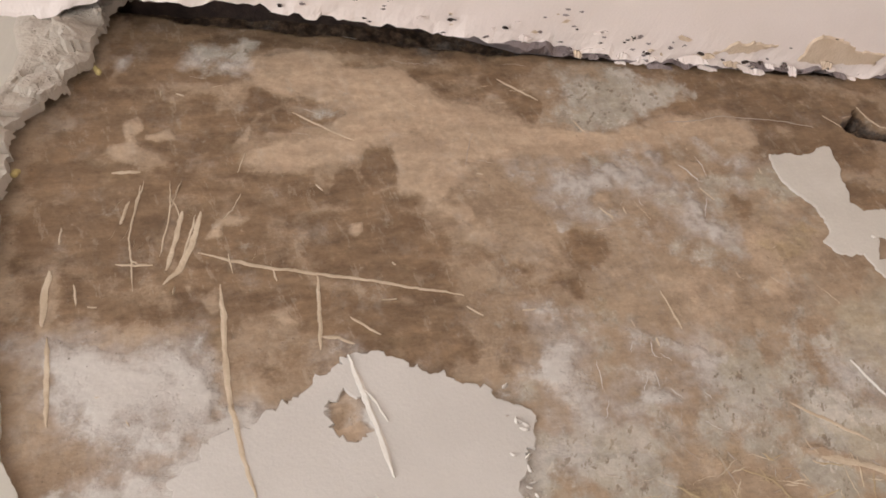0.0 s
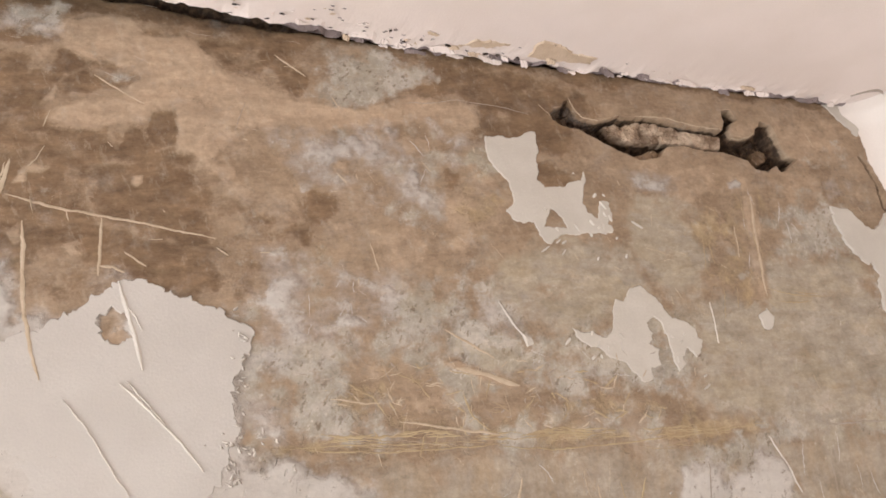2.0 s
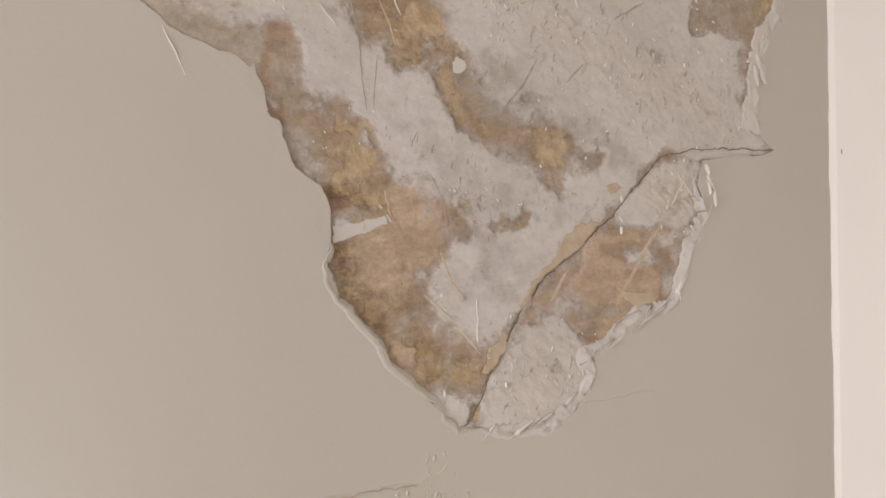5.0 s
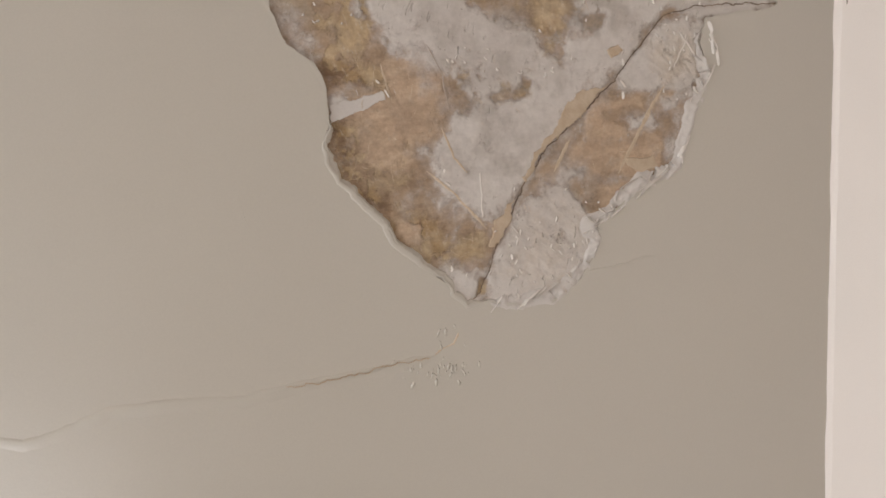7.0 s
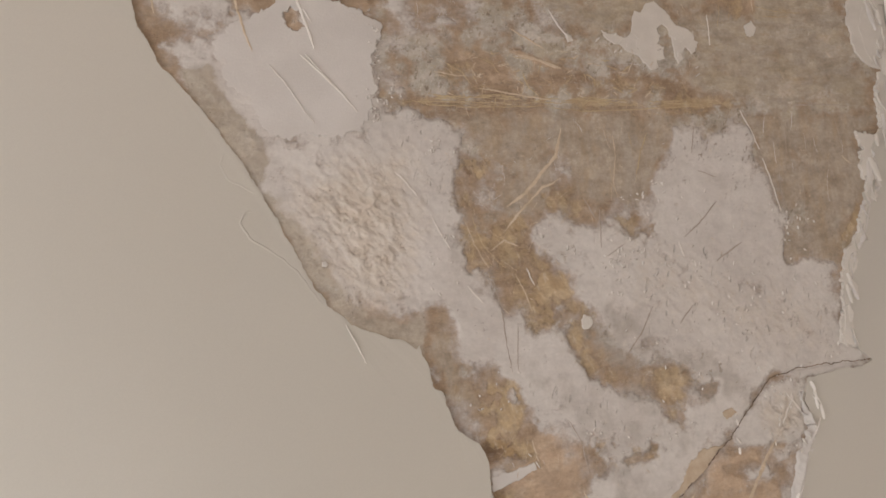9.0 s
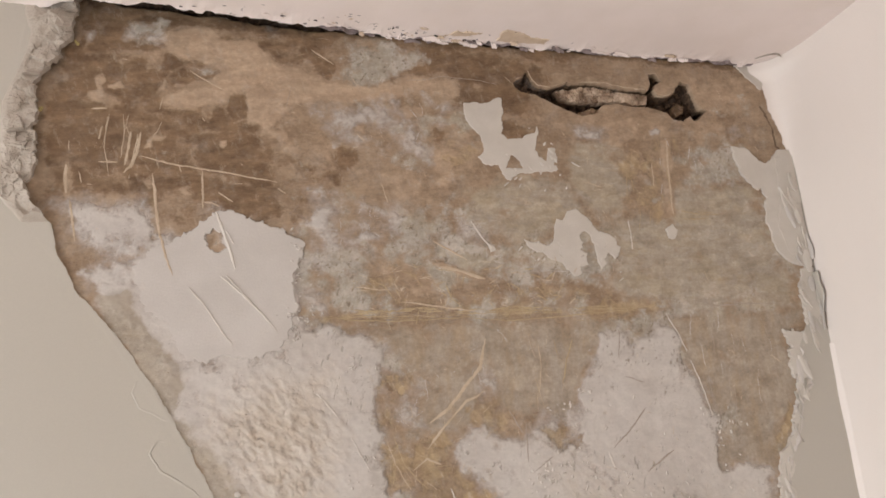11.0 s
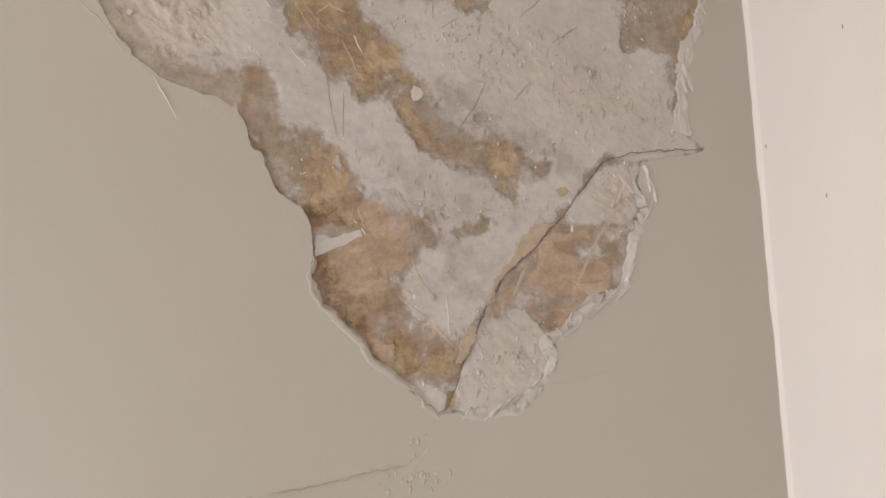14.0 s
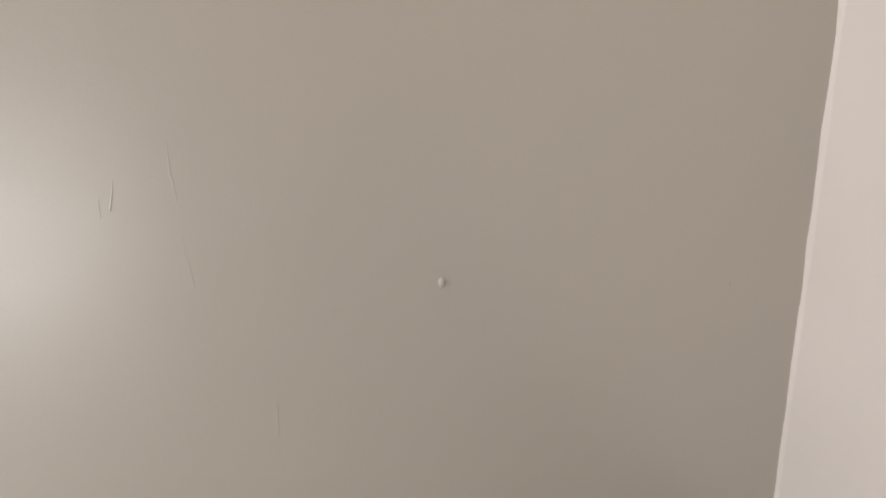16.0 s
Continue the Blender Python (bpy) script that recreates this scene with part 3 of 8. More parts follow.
STROKES_DARK += [(-0.466, 2.144, 0.035, 0.027, 14, 1.4, 0.6, 0.02401, 0.00128), (-0.629, 2.155, 0.05, 0.031, 14, 2.2, 0.7, 0.02161, 0.00108), (-0.713, 2.148, 0.028, 0.022, 6, 2.4, 0.2, 0.04142, 0.000897), (-0.151, 2.027, 0.055, 0.064, 14, 1.6, 0.12, 0.0558, 0.00149), (-0.182, 1.933, 0.026, 0.031, 10, 1.9, 0.5, 0.02315, 0.00142), (-0.367, 1.998, 0.049, 0.037, 6, 2, 0.4, 0.0164, 0.00115), (-0.558, 1.944, 0.043, 0.041, 10, 1.8, 0.6, 0.01729, 0.00115), (-0.801, 2.495, 0.154, 0.019, 14, -0.08, 0.1, 0.02711, 0.000904), (-0.883, 2.398, 0.182, 0.071, 14, -0.1, 0.3, 0.01522, 0.000533)]
STROKES_DARK += [(-0.694, 2.323, 0.074, 0.052, 12, 2.2, 0.8, 0.0123, 0.000656), (-0.609, 1.713, 0.029, 0.045, 12, 1.9, 0.6, 0.0177, 0.000944), (-0.336, 1.546, 0.038, 0.026, 8, 0.8, 0.7, 0.0183, 0.00122)]
STROKES_PALE = [(-0.48, 2.167, 0.055, 0.031, 6, 1.6, 0.9, 0.007906, 0.0019), (-0.533, 2.015, 0.044, 0.029, 6, 1.4, 0.9, 0.008881, 0.00178), (-0.664, 2.226, 0.043, 0.027, 16, 2, 0.6, 0.02193, 0.00175), (-0.517, 2.051, 0.03, 0.029, 8, 1.7, 0.4, 0.0228, 0.00152), (-0.605, 1.987, 0.021, 0.028, 10, 1.6, 0.6, 0.021, 0.00168), (-0.432, 2.177, 0.073, 0.024, 10, 2.4, 0.6, 0.02133, 0.00148), (-0.157, 2.044, 0.064, 0.049, 10, 1.6, 0.1, 0.046, 0.00166), (-0.154, 2.331, 0.078, 0.055, 8, 1.6, 0.2, 0.0298, 0.00179), (-0.548, 2.378, 0.048, 0.034, 10, 1.9, 0.6, 0.02442, 0.00179)]
STROKES_PALE += [(-0.667, 2.357, 0.06, 0.034, 5, 1.9, 0.5, 0.01119, 0.000775), (-0.659, 2.216, 0.06, 0.028, 7, 2.2, 0.6, 0.0111, 0.000666), (-0.585, 1.628, 0.03, 0.041, 8, 1.8, 0.6, 0.01466, 0.00134)]
FOAM = [(-1.013, 2.455), (-1.01, 2.452), (-1.045, 2.362), (-1.045, 2.359)]
FLAP = [(0.003, 2.162), (-0.001, 2.088)]
EAST_NICKS = [(-0.114, 1.683), (-0.019, 1.767), (-0.237, 2.068), (-0.163, 1.882)]
RIM_KEEP = 14
DAMAGE = CHUNK_OUTER + RIM_LEFT[RIM_KEEP:] + RIM_LOW + RIM_RIGHT + [(0.0, 2.08), (0.0, 2.55), (-0.6, 2.55), (-1.066, 2.55)]
CEILING_GAP = [(-1.07, 0.0), (-1.03, 0.022), (-1.0, 0.028), (-0.925, 0.030), (-0.845, 0.024), (-0.736, 0.013), (-0.666, 0.009), (-0.565, 0.003), (-0.375, 0.004), (0.0, 0.004)]
RECESS_FOOT = [(-1.05, 2.53), (-0.985, 2.520), (-0.93, 2.513), (-0.84, 2.507), (-0.735, 2.499), (-0.567, 2.4975), (0.0, 2.4985)]
FACE = 0.004  # how far the sound coat stands proud of the old plaster

# old plaster as a fine relief, with its layers as attributes
STEP = 0.0018
gx, gz = np.meshgrid(np.arange(-1.11, 0.0025, STEP), np.arange(1.42, 2.5361, STEP), indexing="ij")
wx = gx + 0.007 * fbm(gx, gz, 0.022, 100, 6)
wz = gz + 0.007 * fbm(gx, gz, 0.022, 120, 6)
LAYERS = {k: np.zeros(gx.shape) for k in ("pale", "film", "tan", "dark", "ochre", "putty", "rough", "shelf", "deep", "grey", "olive", "brushed", "flaky")}


edge_wear = fbm(gx, gz, 0.024, 700, 6)
hole_wear = np.clip(1 - 4 * np.clip(fbm(gx, gz, 0.018, 720, 6) - 0.12, 0, 1), 0, 1)


def stain(layer, strength, edge, outline):
    xs, zs = [p[0] for p in outline], [p[1] for p in outline]
    edge = edge * 1.6
    m = edge + 0.014
    i0, i1 = np.searchsorted(gx[:, 0], (min(xs) - m, max(xs) + m))
    j0, j1 = np.searchsorted(gz[0], (min(zs) - m, max(zs) + m))
    if i0 >= i1 or j0 >= j1:
        return
    cut = (slice(i0, i1), slice(j0, j1))
    k = min(1.0, edge / 0.012)
    px, pz = gx[cut] + k * (wx[cut] - gx[cut]), gz[cut] + k * (wz[cut] - gz[cut])
    v = strength * np.clip(0.5 + (inside_distance(px, pz, outline) + 0.008 * k * edge_wear[cut]) / (2 * edge), 0, 1)
    if layer == "ochre":
        v = v * hole_wear[cut]
    LAYERS[layer][cut] = np.maximum(LAYERS[layer][cut], v)
    if layer in ("dark", "ochre"):
        for under in ("pale", "film", "putty", "tan"):
            if under != "tan" or strength >= 0.9:
                LAYERS[under][cut] *= 1 - v


stain("pale", 0.9, 0.012, [(-0.84, 2.233), (-0.901, 2.196), (-0.937, 2.169), (-0.95, 2.137), (-0.937, 2.107), (-0.905, 2.067), (-0.874, 2.038), (-0.758, 2.044), (-0.736, 2.079), (-0.733, 2.151), (-0.732, 2.196), (-0.767, 2.22), (-0.813, 2.233)])
stain("pale", 1, 0.01, [(-0.894, 2.071), (-0.845, 2.052), (-0.761, 2.062), (-0.742, 2.086), (-0.699, 2.083), (-0.658, 2.084), (-0.624, 2.066), (-0.623, 2.041), (-0.646, 2.033), (-0.643, 1.988), (-0.65, 1.967), (-0.647, 1.933), (-0.621, 1.916), (-0.608, 1.892), (-0.596, 1.832), (-0.592, 1.773), (-0.663, 1.779), (-0.662, 1.83), (-0.681, 1.85), (-0.725, 1.853), (-0.761, 1.855), (-0.773, 1.853), (-0.798, 1.876), (-0.829, 1.927), (-0.856, 1.96), (-0.884, 1.986), (-0.892, 2.031)])
stain("pale", 1, 0.012, [(-0.557, 1.965), (-0.521, 1.964), (-0.478, 1.953), (-0.424, 1.973), (-0.393, 1.972), (-0.406, 2.006), (-0.372, 2.025), (-0.355, 2.087), (-0.321, 2.087), (-0.311, 2.064), (-0.275, 2.084), (-0.24, 2.088), (-0.228, 2.044), (-0.196, 1.956), (-0.19, 1.91), (-0.135, 1.893), (-0.128, 1.854), (-0.125, 1.794), (-0.129, 1.769), (-0.231, 1.766), (-0.266, 1.746), (-0.351, 1.753), (-0.387, 1.778), (-0.416, 1.78), (-0.459, 1.796), (-0.486, 1.818), (-0.513, 1.857), (-0.532, 1.895), (-0.558, 1.93)])
stain("pale", 1, 0.01, [(-0.607, 1.846), (-0.512, 1.839), (-0.496, 1.782), (-0.478, 1.753), (-0.385, 1.73), (-0.379, 1.705), (-0.33, 1.673), (-0.391, 1.612), (-0.428, 1.559), (-0.464, 1.524), (-0.49, 1.533), (-0.527, 1.56), (-0.526, 1.583), (-0.504, 1.642), (-0.527, 1.672), (-0.569, 1.696), (-0.585, 1.73), (-0.601, 1.763)])
stain("pale", 0.95, 0.008, [(-0.244, 1.749), (-0.197, 1.743), (-0.186, 1.683), (-0.208, 1.65), (-0.24, 1.658), (-0.317, 1.647), (-0.323, 1.667), (-0.276, 1.717)])
stain("pale", 1, 0.008, [(-0.422, 1.552), (-0.386, 1.568), (-0.342, 1.565), (-0.343, 1.54), (-0.326, 1.513), (-0.354, 1.463), (-0.399, 1.436), (-0.468, 1.444), (-0.476, 1.476)])
stain("pale", 1, 0.008, [(-0.361, 1.804), (-0.128, 1.83), (-0.13, 1.767), (-0.236, 1.756), (-0.292, 1.704), (-0.33, 1.673), (-0.372, 1.705), (-0.355, 1.767)])
stain("pale", 1, 0.004, [(-0.624, 1.663), (-0.583, 1.665), (-0.568, 1.656), (-0.59, 1.645), (-0.619, 1.643)])
stain("pale", 0.9, 0.008, [(-0.571, 1.56), (-0.533, 1.56), (-0.509, 1.54), (-0.471, 1.519), (-0.497, 1.515), (-0.541, 1.543)])
stain("pale", 0.9, 0.004, [(-0.694, 1.783), (-0.679, 1.768), (-0.669, 1.754), (-0.683, 1.749), (-0.69, 1.76)])
stain("pale", 0.9, 0.005, [(-0.678, 1.735), (-0.643, 1.73), (-0.63, 1.702), (-0.65, 1.7), (-0.666, 1.714)])
stain("pale", 0.9, 0.006, [(-0.98, 2.157), (-0.941, 2.176), (-0.911, 2.177), (-0.927, 2.152), (-0.913, 2.111), (-0.936, 2.097), (-0.966, 2.123)])
stain("pale", 0.75, 0.006, [(-0.622, 1.998), (-0.591, 2.005), (-0.589, 1.966), (-0.613, 1.96)])
stain("pale", 0.7, 0.006, [(-0.609, 2.406), (-0.598, 2.381), (-0.595, 2.365), (-0.61, 2.372)])
stain("pale", 0.8, 0.006, [(-0.566, 2.411), (-0.539, 2.418), (-0.528, 2.393), (-0.548, 2.378), (-0.563, 2.389)])
stain("pale", 0.62, 0.015, [(-0.723, 2.25), (-0.685, 2.248), (-0.642, 2.227), (-0.628, 2.212), (-0.657, 2.195), (-0.699, 2.186), (-0.719, 2.211)])
stain("pale", 1, 0.006, [(-0.212, 1.769), (-0.129, 1.773), (-0.082, 1.769), (-0.082, 1.756), (-0.205, 1.744)])
stain("putty", 0.9, 0.014, [(-0.953, 2.09), (-0.892, 2.044), (-0.878, 1.992), (-0.848, 1.966), (-0.817, 1.933), (-0.786, 1.875), (-0.761, 1.846), (-0.687, 1.841), (-0.688, 1.782), (-0.706, 1.802), (-0.761, 1.821), (-0.797, 1.839), (-0.852, 1.928), (-0.915, 2.031)])
stain("putty", 0.7, 0.008, [(-0.936, 2.104), (-0.894, 2.078), (-0.875, 2.051), (-0.88, 2.031), (-0.916, 2.051)])
stain("film", 0.85, 0.02, [(-0.727, 2.273), (-0.677, 2.268), (-0.613, 2.245), (-0.554, 2.236), (-0.508, 2.23), (-0.518, 2.182), (-0.586, 2.171), (-0.629, 2.185), (-0.671, 2.153), (-0.63, 2.117), (-0.679, 2.109), (-0.726, 2.115), (-0.743, 2.151), (-0.726, 2.196), (-0.73, 2.234)])
stain("film", 0.85, 0.05, [(-0.726, 2.257), (-0.508, 2.23), (-0.022, 2.294), (-0.081, 1.946), (-0.36, 2.067), (-0.591, 1.987), (-0.726, 2.101)])
stain("film", 0.75, 0.02, [(-0.578, 2.409), (-0.523, 2.406), (-0.509, 2.364), (-0.548, 2.369), (-0.579, 2.375)])
stain("film", 0.7, 0.02, [(-0.632, 2.412), (-0.586, 2.391), (-0.604, 2.322), (-0.655, 2.326), (-0.625, 2.37)])
stain("film", 0.7, 0.03, [(-0.296, 2.207), (-0.087, 2.199), (-0.056, 2.095), (-0.08, 2.065), (-0.207, 2.076), (-0.274, 2.092), (-0.322, 2.124), (-0.369, 2.151), (-0.433, 2.169)])
stain("film", 0.62, 0.02, [(-0.223, 2.084), (-0.075, 2.069), (-0.085, 1.978), (-0.163, 1.948), (-0.209, 1.996)])
stain("film", 0.62, 0.02, [(-0.166, 2.387), (-0.053, 2.416), (-0.061, 2.301), (-0.165, 2.249), (-0.205, 2.3)])
stain("film", 0.7, 0.02, [(-0.554, 2.228), (-0.46, 2.241), (-0.432, 2.185), (-0.451, 2.129), (-0.498, 2.12), (-0.542, 2.157)])
stain("film", 0.7, 0.015, [(-0.712, 2.49), (-0.605, 2.499), (-0.573, 2.469), (-0.62, 2.433), (-0.675, 2.432), (-0.713, 2.447)])
stain("film", 0.7, 0.015, [(-0.959, 2.481), (-0.912, 2.497), (-0.91, 2.473), (-0.953, 2.461)])
stain("film", 0.75, 0.012, [(-0.477, 1.783), (-0.354, 1.792), (-0.282, 1.762), (-0.276, 1.73), (-0.321, 1.73), (-0.356, 1.742), (-0.411, 1.766)])
stain("film", 0.6, 0.012, [(-0.541, 1.842), (-0.419, 1.841), (-0.406, 1.813), (-0.445, 1.789), (-0.488, 1.798)])
stain("film", 0.6, 0.015, [(-0.707, 2.392), (-0.614, 2.402), (-0.552, 2.411), (-0.549, 2.388), (-0.59, 2.325), (-0.645, 2.324), (-0.704, 2.361)])
stain("tan", 0.9, 0.01, [(-0.905, 2.4), (-0.854, 2.412), (-0.832, 2.426), (-0.851, 2.452), (-0.887, 2.46), (-0.906, 2.486), (-0.843, 2.488), (-0.796, 2.488), (-0.766, 2.473), (-0.757, 2.444), (-0.728, 2.441), (-0.704, 2.423), (-0.658, 2.418), (-0.614, 2.437), (-0.557, 2.442), (-0.506, 2.437), (-0.461, 2.422), (-0.541, 2.403), (-0.607, 2.404), (-0.65, 2.389), (-0.701, 2.392), (-0.74, 2.378), (-0.751, 2.35), (-0.734, 2.31), (-0.769, 2.334), (-0.805, 2.363), (-0.805, 2.395), (-0.827, 2.396), (-0.849, 2.381), (-0.902, 2.362), (-0.912, 2.386)])
stain("tan", 0.7, 0.02, [(-0.541, 2.353), (-0.502, 2.339), (-0.512, 2.296), (-0.474, 2.265), (-0.553, 2.26), (-0.612, 2.273), (-0.692, 2.291), (-0.727, 2.32), (-0.713, 2.345), (-0.64, 2.336), (-0.58, 2.349)])
stain("tan", 0.65, 0.02, [(-0.289, 2.366), (-0.204, 2.383), (-0.198, 2.283), (-0.258, 2.235), (-0.343, 2.256), (-0.355, 2.316)])
stain("tan", 0.65, 0.015, [(-0.325, 2.455), (-0.053, 2.486), (-0.044, 2.407), (-0.147, 2.388), (-0.182, 2.414), (-0.33, 2.399)])
stain("tan", 0.7, 0.02, [(-0.651, 2.333), (-0.562, 2.346), (-0.502, 2.328), (-0.516, 2.29), (-0.608, 2.263), (-0.663, 2.279), (-0.677, 2.305)])
stain("tan", 0.95, 0.003, [(-0.915, 2.397), (-0.907, 2.412), (-0.904, 2.397)])
stain("tan", 1, 0.003, [(-0.925, 2.321), (-0.916, 2.337), (-0.902, 2.335), (-0.915, 2.325)])
stain("tan", 1, 0.003, [(-0.886, 2.262), (-0.874, 2.27), (-0.87, 2.258), (-0.882, 2.257)])
stain("tan", 0.95, 0.003, [(-0.839, 2.327), (-0.834, 2.333), (-0.829, 2.327), (-0.834, 2.322)])
stain("tan", 0.95, 0.003, [(-0.924, 2.273), (-0.915, 2.281), (-0.911, 2.262), (-0.92, 2.264)])
stain("tan", 0.9, 0.004, [(-0.555, 2.188), (-0.511, 2.174), (-0.489, 2.147), (-0.52, 2.146), (-0.564, 2.164)])
stain("tan", 0.6, 0.008, [(-0.587, 1.702), (-0.527, 1.678), (-0.523, 1.631), (-0.532, 1.584), (-0.587, 1.587), (-0.591, 1.633), (-0.566, 1.644)])
stain("tan", 0.7, 0.01, [(-0.525, 2.392), (-0.497, 2.335), (-0.511, 2.318), (-0.552, 2.333), (-0.568, 2.372)])
stain("dark", 0.95, 0.015, [(-1, 2.37), (-0.91, 2.361), (-0.849, 2.381), (-0.823, 2.393), (-0.805, 2.389), (-0.803, 2.358), (-0.769, 2.334), (-0.77, 2.314), (-0.753, 2.285), (-0.727, 2.257), (-0.737, 2.23), (-0.772, 2.221), (-0.829, 2.247), (-0.874, 2.226), (-0.919, 2.238), (-0.931, 2.251), (-1.018, 2.254), (-1.052, 2.357)])
stain("dark", 0.75, 0.012, [(-1.007, 2.514), (-0.89, 2.519), (-0.745, 2.507), (-0.683, 2.496), (-0.663, 2.479), (-0.716, 2.473), (-0.699, 2.426), (-0.728, 2.447), (-0.766, 2.473), (-0.843, 2.488), (-0.911, 2.486), (-0.942, 2.453), (-0.986, 2.437), (-1.01, 2.445)])
stain("dark", 1, 0.006, [(-0.827, 2.392), (-0.818, 2.398), (-0.805, 2.389), (-0.804, 2.368), (-0.822, 2.372)])
stain("dark", 0.9, 0.006, [(-0.86, 2.38), (-0.849, 2.378), (-0.85, 2.36), (-0.863, 2.364)])
# shadow of the L-shaped remnant, laid into the dark layer
stain("dark", 0.85, 0.006, [(-0.472, 2.385), (-0.429, 2.398), (-0.419, 2.364), (-0.441, 2.353), (-0.469, 2.355)])
stain("dark", 0.4, 0.008, [(-0.687, 1.844), (-0.659, 1.836), (-0.659, 1.779), (-0.694, 1.781)])
stain("ochre", 0.95, 0.006, [(-0.692, 1.81), (-0.666, 1.806), (-0.635, 1.768), (-0.626, 1.73), (-0.593, 1.696), (-0.571, 1.667), (-0.618, 1.666), (-0.629, 1.68), (-0.632, 1.713), (-0.648, 1.735), (-0.681, 1.741), (-0.674, 1.752), (-0.666, 1.757), (-0.688, 1.789)])
stain("ochre", 0.8, 0.008, [(-0.471, 1.765), (-0.397, 1.778), (-0.359, 1.764), (-0.376, 1.705), (-0.397, 1.702), (-0.395, 1.742), (-0.452, 1.748), (-0.478, 1.753)])
stain("dark", 0.42, 0.012, [(-0.615, 2.147), (-0.512, 2.151), (-0.451, 2.129), (-0.468, 2.117), (-0.588, 2.11), (-0.672, 2.105), (-0.726, 2.111), (-0.699, 2.138)])
stain("dark", 0.75, 0.006, [(-0.649, 2.03), (-0.628, 2.03), (-0.626, 2.005), (-0.643, 1.998)])
stain("dark", 0.4, 0.012, [(-0.441, 2.161), (-0.352, 2.164), (-0.286, 2.141), (-0.314, 2.12), (-0.412, 2.122)])
stain("ochre", 1, 0.007, [(-0.729, 2.112), (-0.63, 2.102), (-0.514, 2.107), (-0.389, 2.106), (-0.254, 2.121), (-0.242, 2.107), (-0.39, 2.097), (-0.515, 2.094), (-0.631, 2.093), (-0.726, 2.099)])
stain("ochre", 0.74, 0.01, [(-0.646, 2.033), (-0.625, 2.03), (-0.622, 2.009), (-0.639, 1.995), (-0.64, 1.96), (-0.613, 1.953), (-0.579, 1.945), (-0.539, 1.902), (-0.518, 1.894), (-0.498, 1.859), (-0.492, 1.839), (-0.501, 1.819), (-0.485, 1.785), (-0.502, 1.786), (-0.514, 1.827), (-0.528, 1.828), (-0.569, 1.85), (-0.595, 1.878), (-0.621, 1.919), (-0.647, 1.933), (-0.65, 1.967)])
stain("ochre", 0.72, 0.008, [(-0.62, 1.635), (-0.584, 1.639), (-0.536, 1.631), (-0.532, 1.584), (-0.564, 1.562), (-0.578, 1.546), (-0.595, 1.553), (-0.623, 1.59)])
stain("ochre", 1, 0.006, [(-0.578, 1.54), (-0.553, 1.556), (-0.509, 1.546), (-0.504, 1.516), (-0.461, 1.512), (-0.476, 1.489), (-0.531, 1.488), (-0.57, 1.519)])
stain("ochre", 0.85, 0.008, [(-0.515, 1.66), (-0.495, 1.683), (-0.469, 1.685), (-0.463, 1.667), (-0.415, 1.678), (-0.409, 1.666), (-0.457, 1.658), (-0.497, 1.647)])
stain("ochre", 0.5, 0.008, [(-0.376, 1.618), (-0.249, 1.619), (-0.242, 1.579), (-0.282, 1.575), (-0.298, 1.55), (-0.337, 1.53), (-0.343, 1.553), (-0.312, 1.57), (-0.378, 1.58)])
stain("ochre", 0.9, 0.006, [(-0.631, 1.688), (-0.605, 1.694), (-0.582, 1.673), (-0.612, 1.664), (-0.628, 1.67)])
stain("ochre", 0.7, 0.01, [(-0.511, 1.851), (-0.494, 1.817), (-0.483, 1.783), (-0.458, 1.76), (-0.383, 1.773), (-0.363, 1.761), (-0.379, 1.705), (-0.397, 1.712), (-0.398, 1.754), (-0.472, 1.751), (-0.497, 1.771)])
stain("ochre", 0.6, 0.012, [(-0.44, 2.067), (-0.409, 2.067), (-0.422, 1.999), (-0.446, 1.977), (-0.468, 1.985)])
stain("ochre", 0.7, 0.012, [(-0.643, 2.162), (-0.6, 2.171), (-0.571, 2.156), (-0.513, 2.12), (-0.587, 2.114), (-0.658, 2.124)])
stain("ochre", 0.75, 0.006, [(-0.448, 1.955), (-0.409, 1.965), (-0.387, 1.946), (-0.397, 1.925), (-0.427, 1.937)])
stain("ochre", 0.9, 0.004, [(-0.081, 1.978), (-0.098, 1.946), (-0.116, 1.915), (-0.119, 1.931), (-0.091, 1.97)])
stain("ochre", 0.65, 0.02, [(-0.288, 2.376), (-0.185, 2.385), (-0.205, 2.229), (-0.292, 2.251)])
stain("rough", 1, 0.03, [(-0.837, 1.991), (-0.777, 2.031), (-0.712, 2.03), (-0.699, 1.962), (-0.725, 1.872), (-0.768, 1.855), (-0.805, 1.914), (-0.83, 1.953)])
stain("rough", 0.5, 0.02, [(-0.466, 1.475), (-0.422, 1.552), (-0.343, 1.559), (-0.322, 1.512), (-0.37, 1.446), (-0.427, 1.443)])
stain("rough", 0.55, 0.04, [(-0.449, 1.941), (-0.374, 1.924), (-0.298, 1.885), (-0.148, 1.87), (-0.137, 1.773), (-0.247, 1.767), (-0.336, 1.822), (-0.44, 1.856)])
stain("rough", 0.8, 0.015, [(-0.276, 1.717), (-0.205, 1.743), (-0.191, 1.683), (-0.247, 1.658)])
stain("grey", 0.75, 0.014, [(-0.541, 1.842), (-0.485, 1.845), (-0.411, 1.844), (-0.406, 1.813), (-0.446, 1.782), (-0.488, 1.792), (-0.515, 1.82)])
stain("grey", 0.7, 0.014, [(-0.445, 1.789), (-0.421, 1.821), (-0.404, 1.823), (-0.399, 1.812), (-0.422, 1.804), (-0.439, 1.778)])
stain("grey", 0.6, 0.014, [(-0.412, 1.837), (-0.322, 1.814), (-0.318, 1.807), (-0.412, 1.828)])
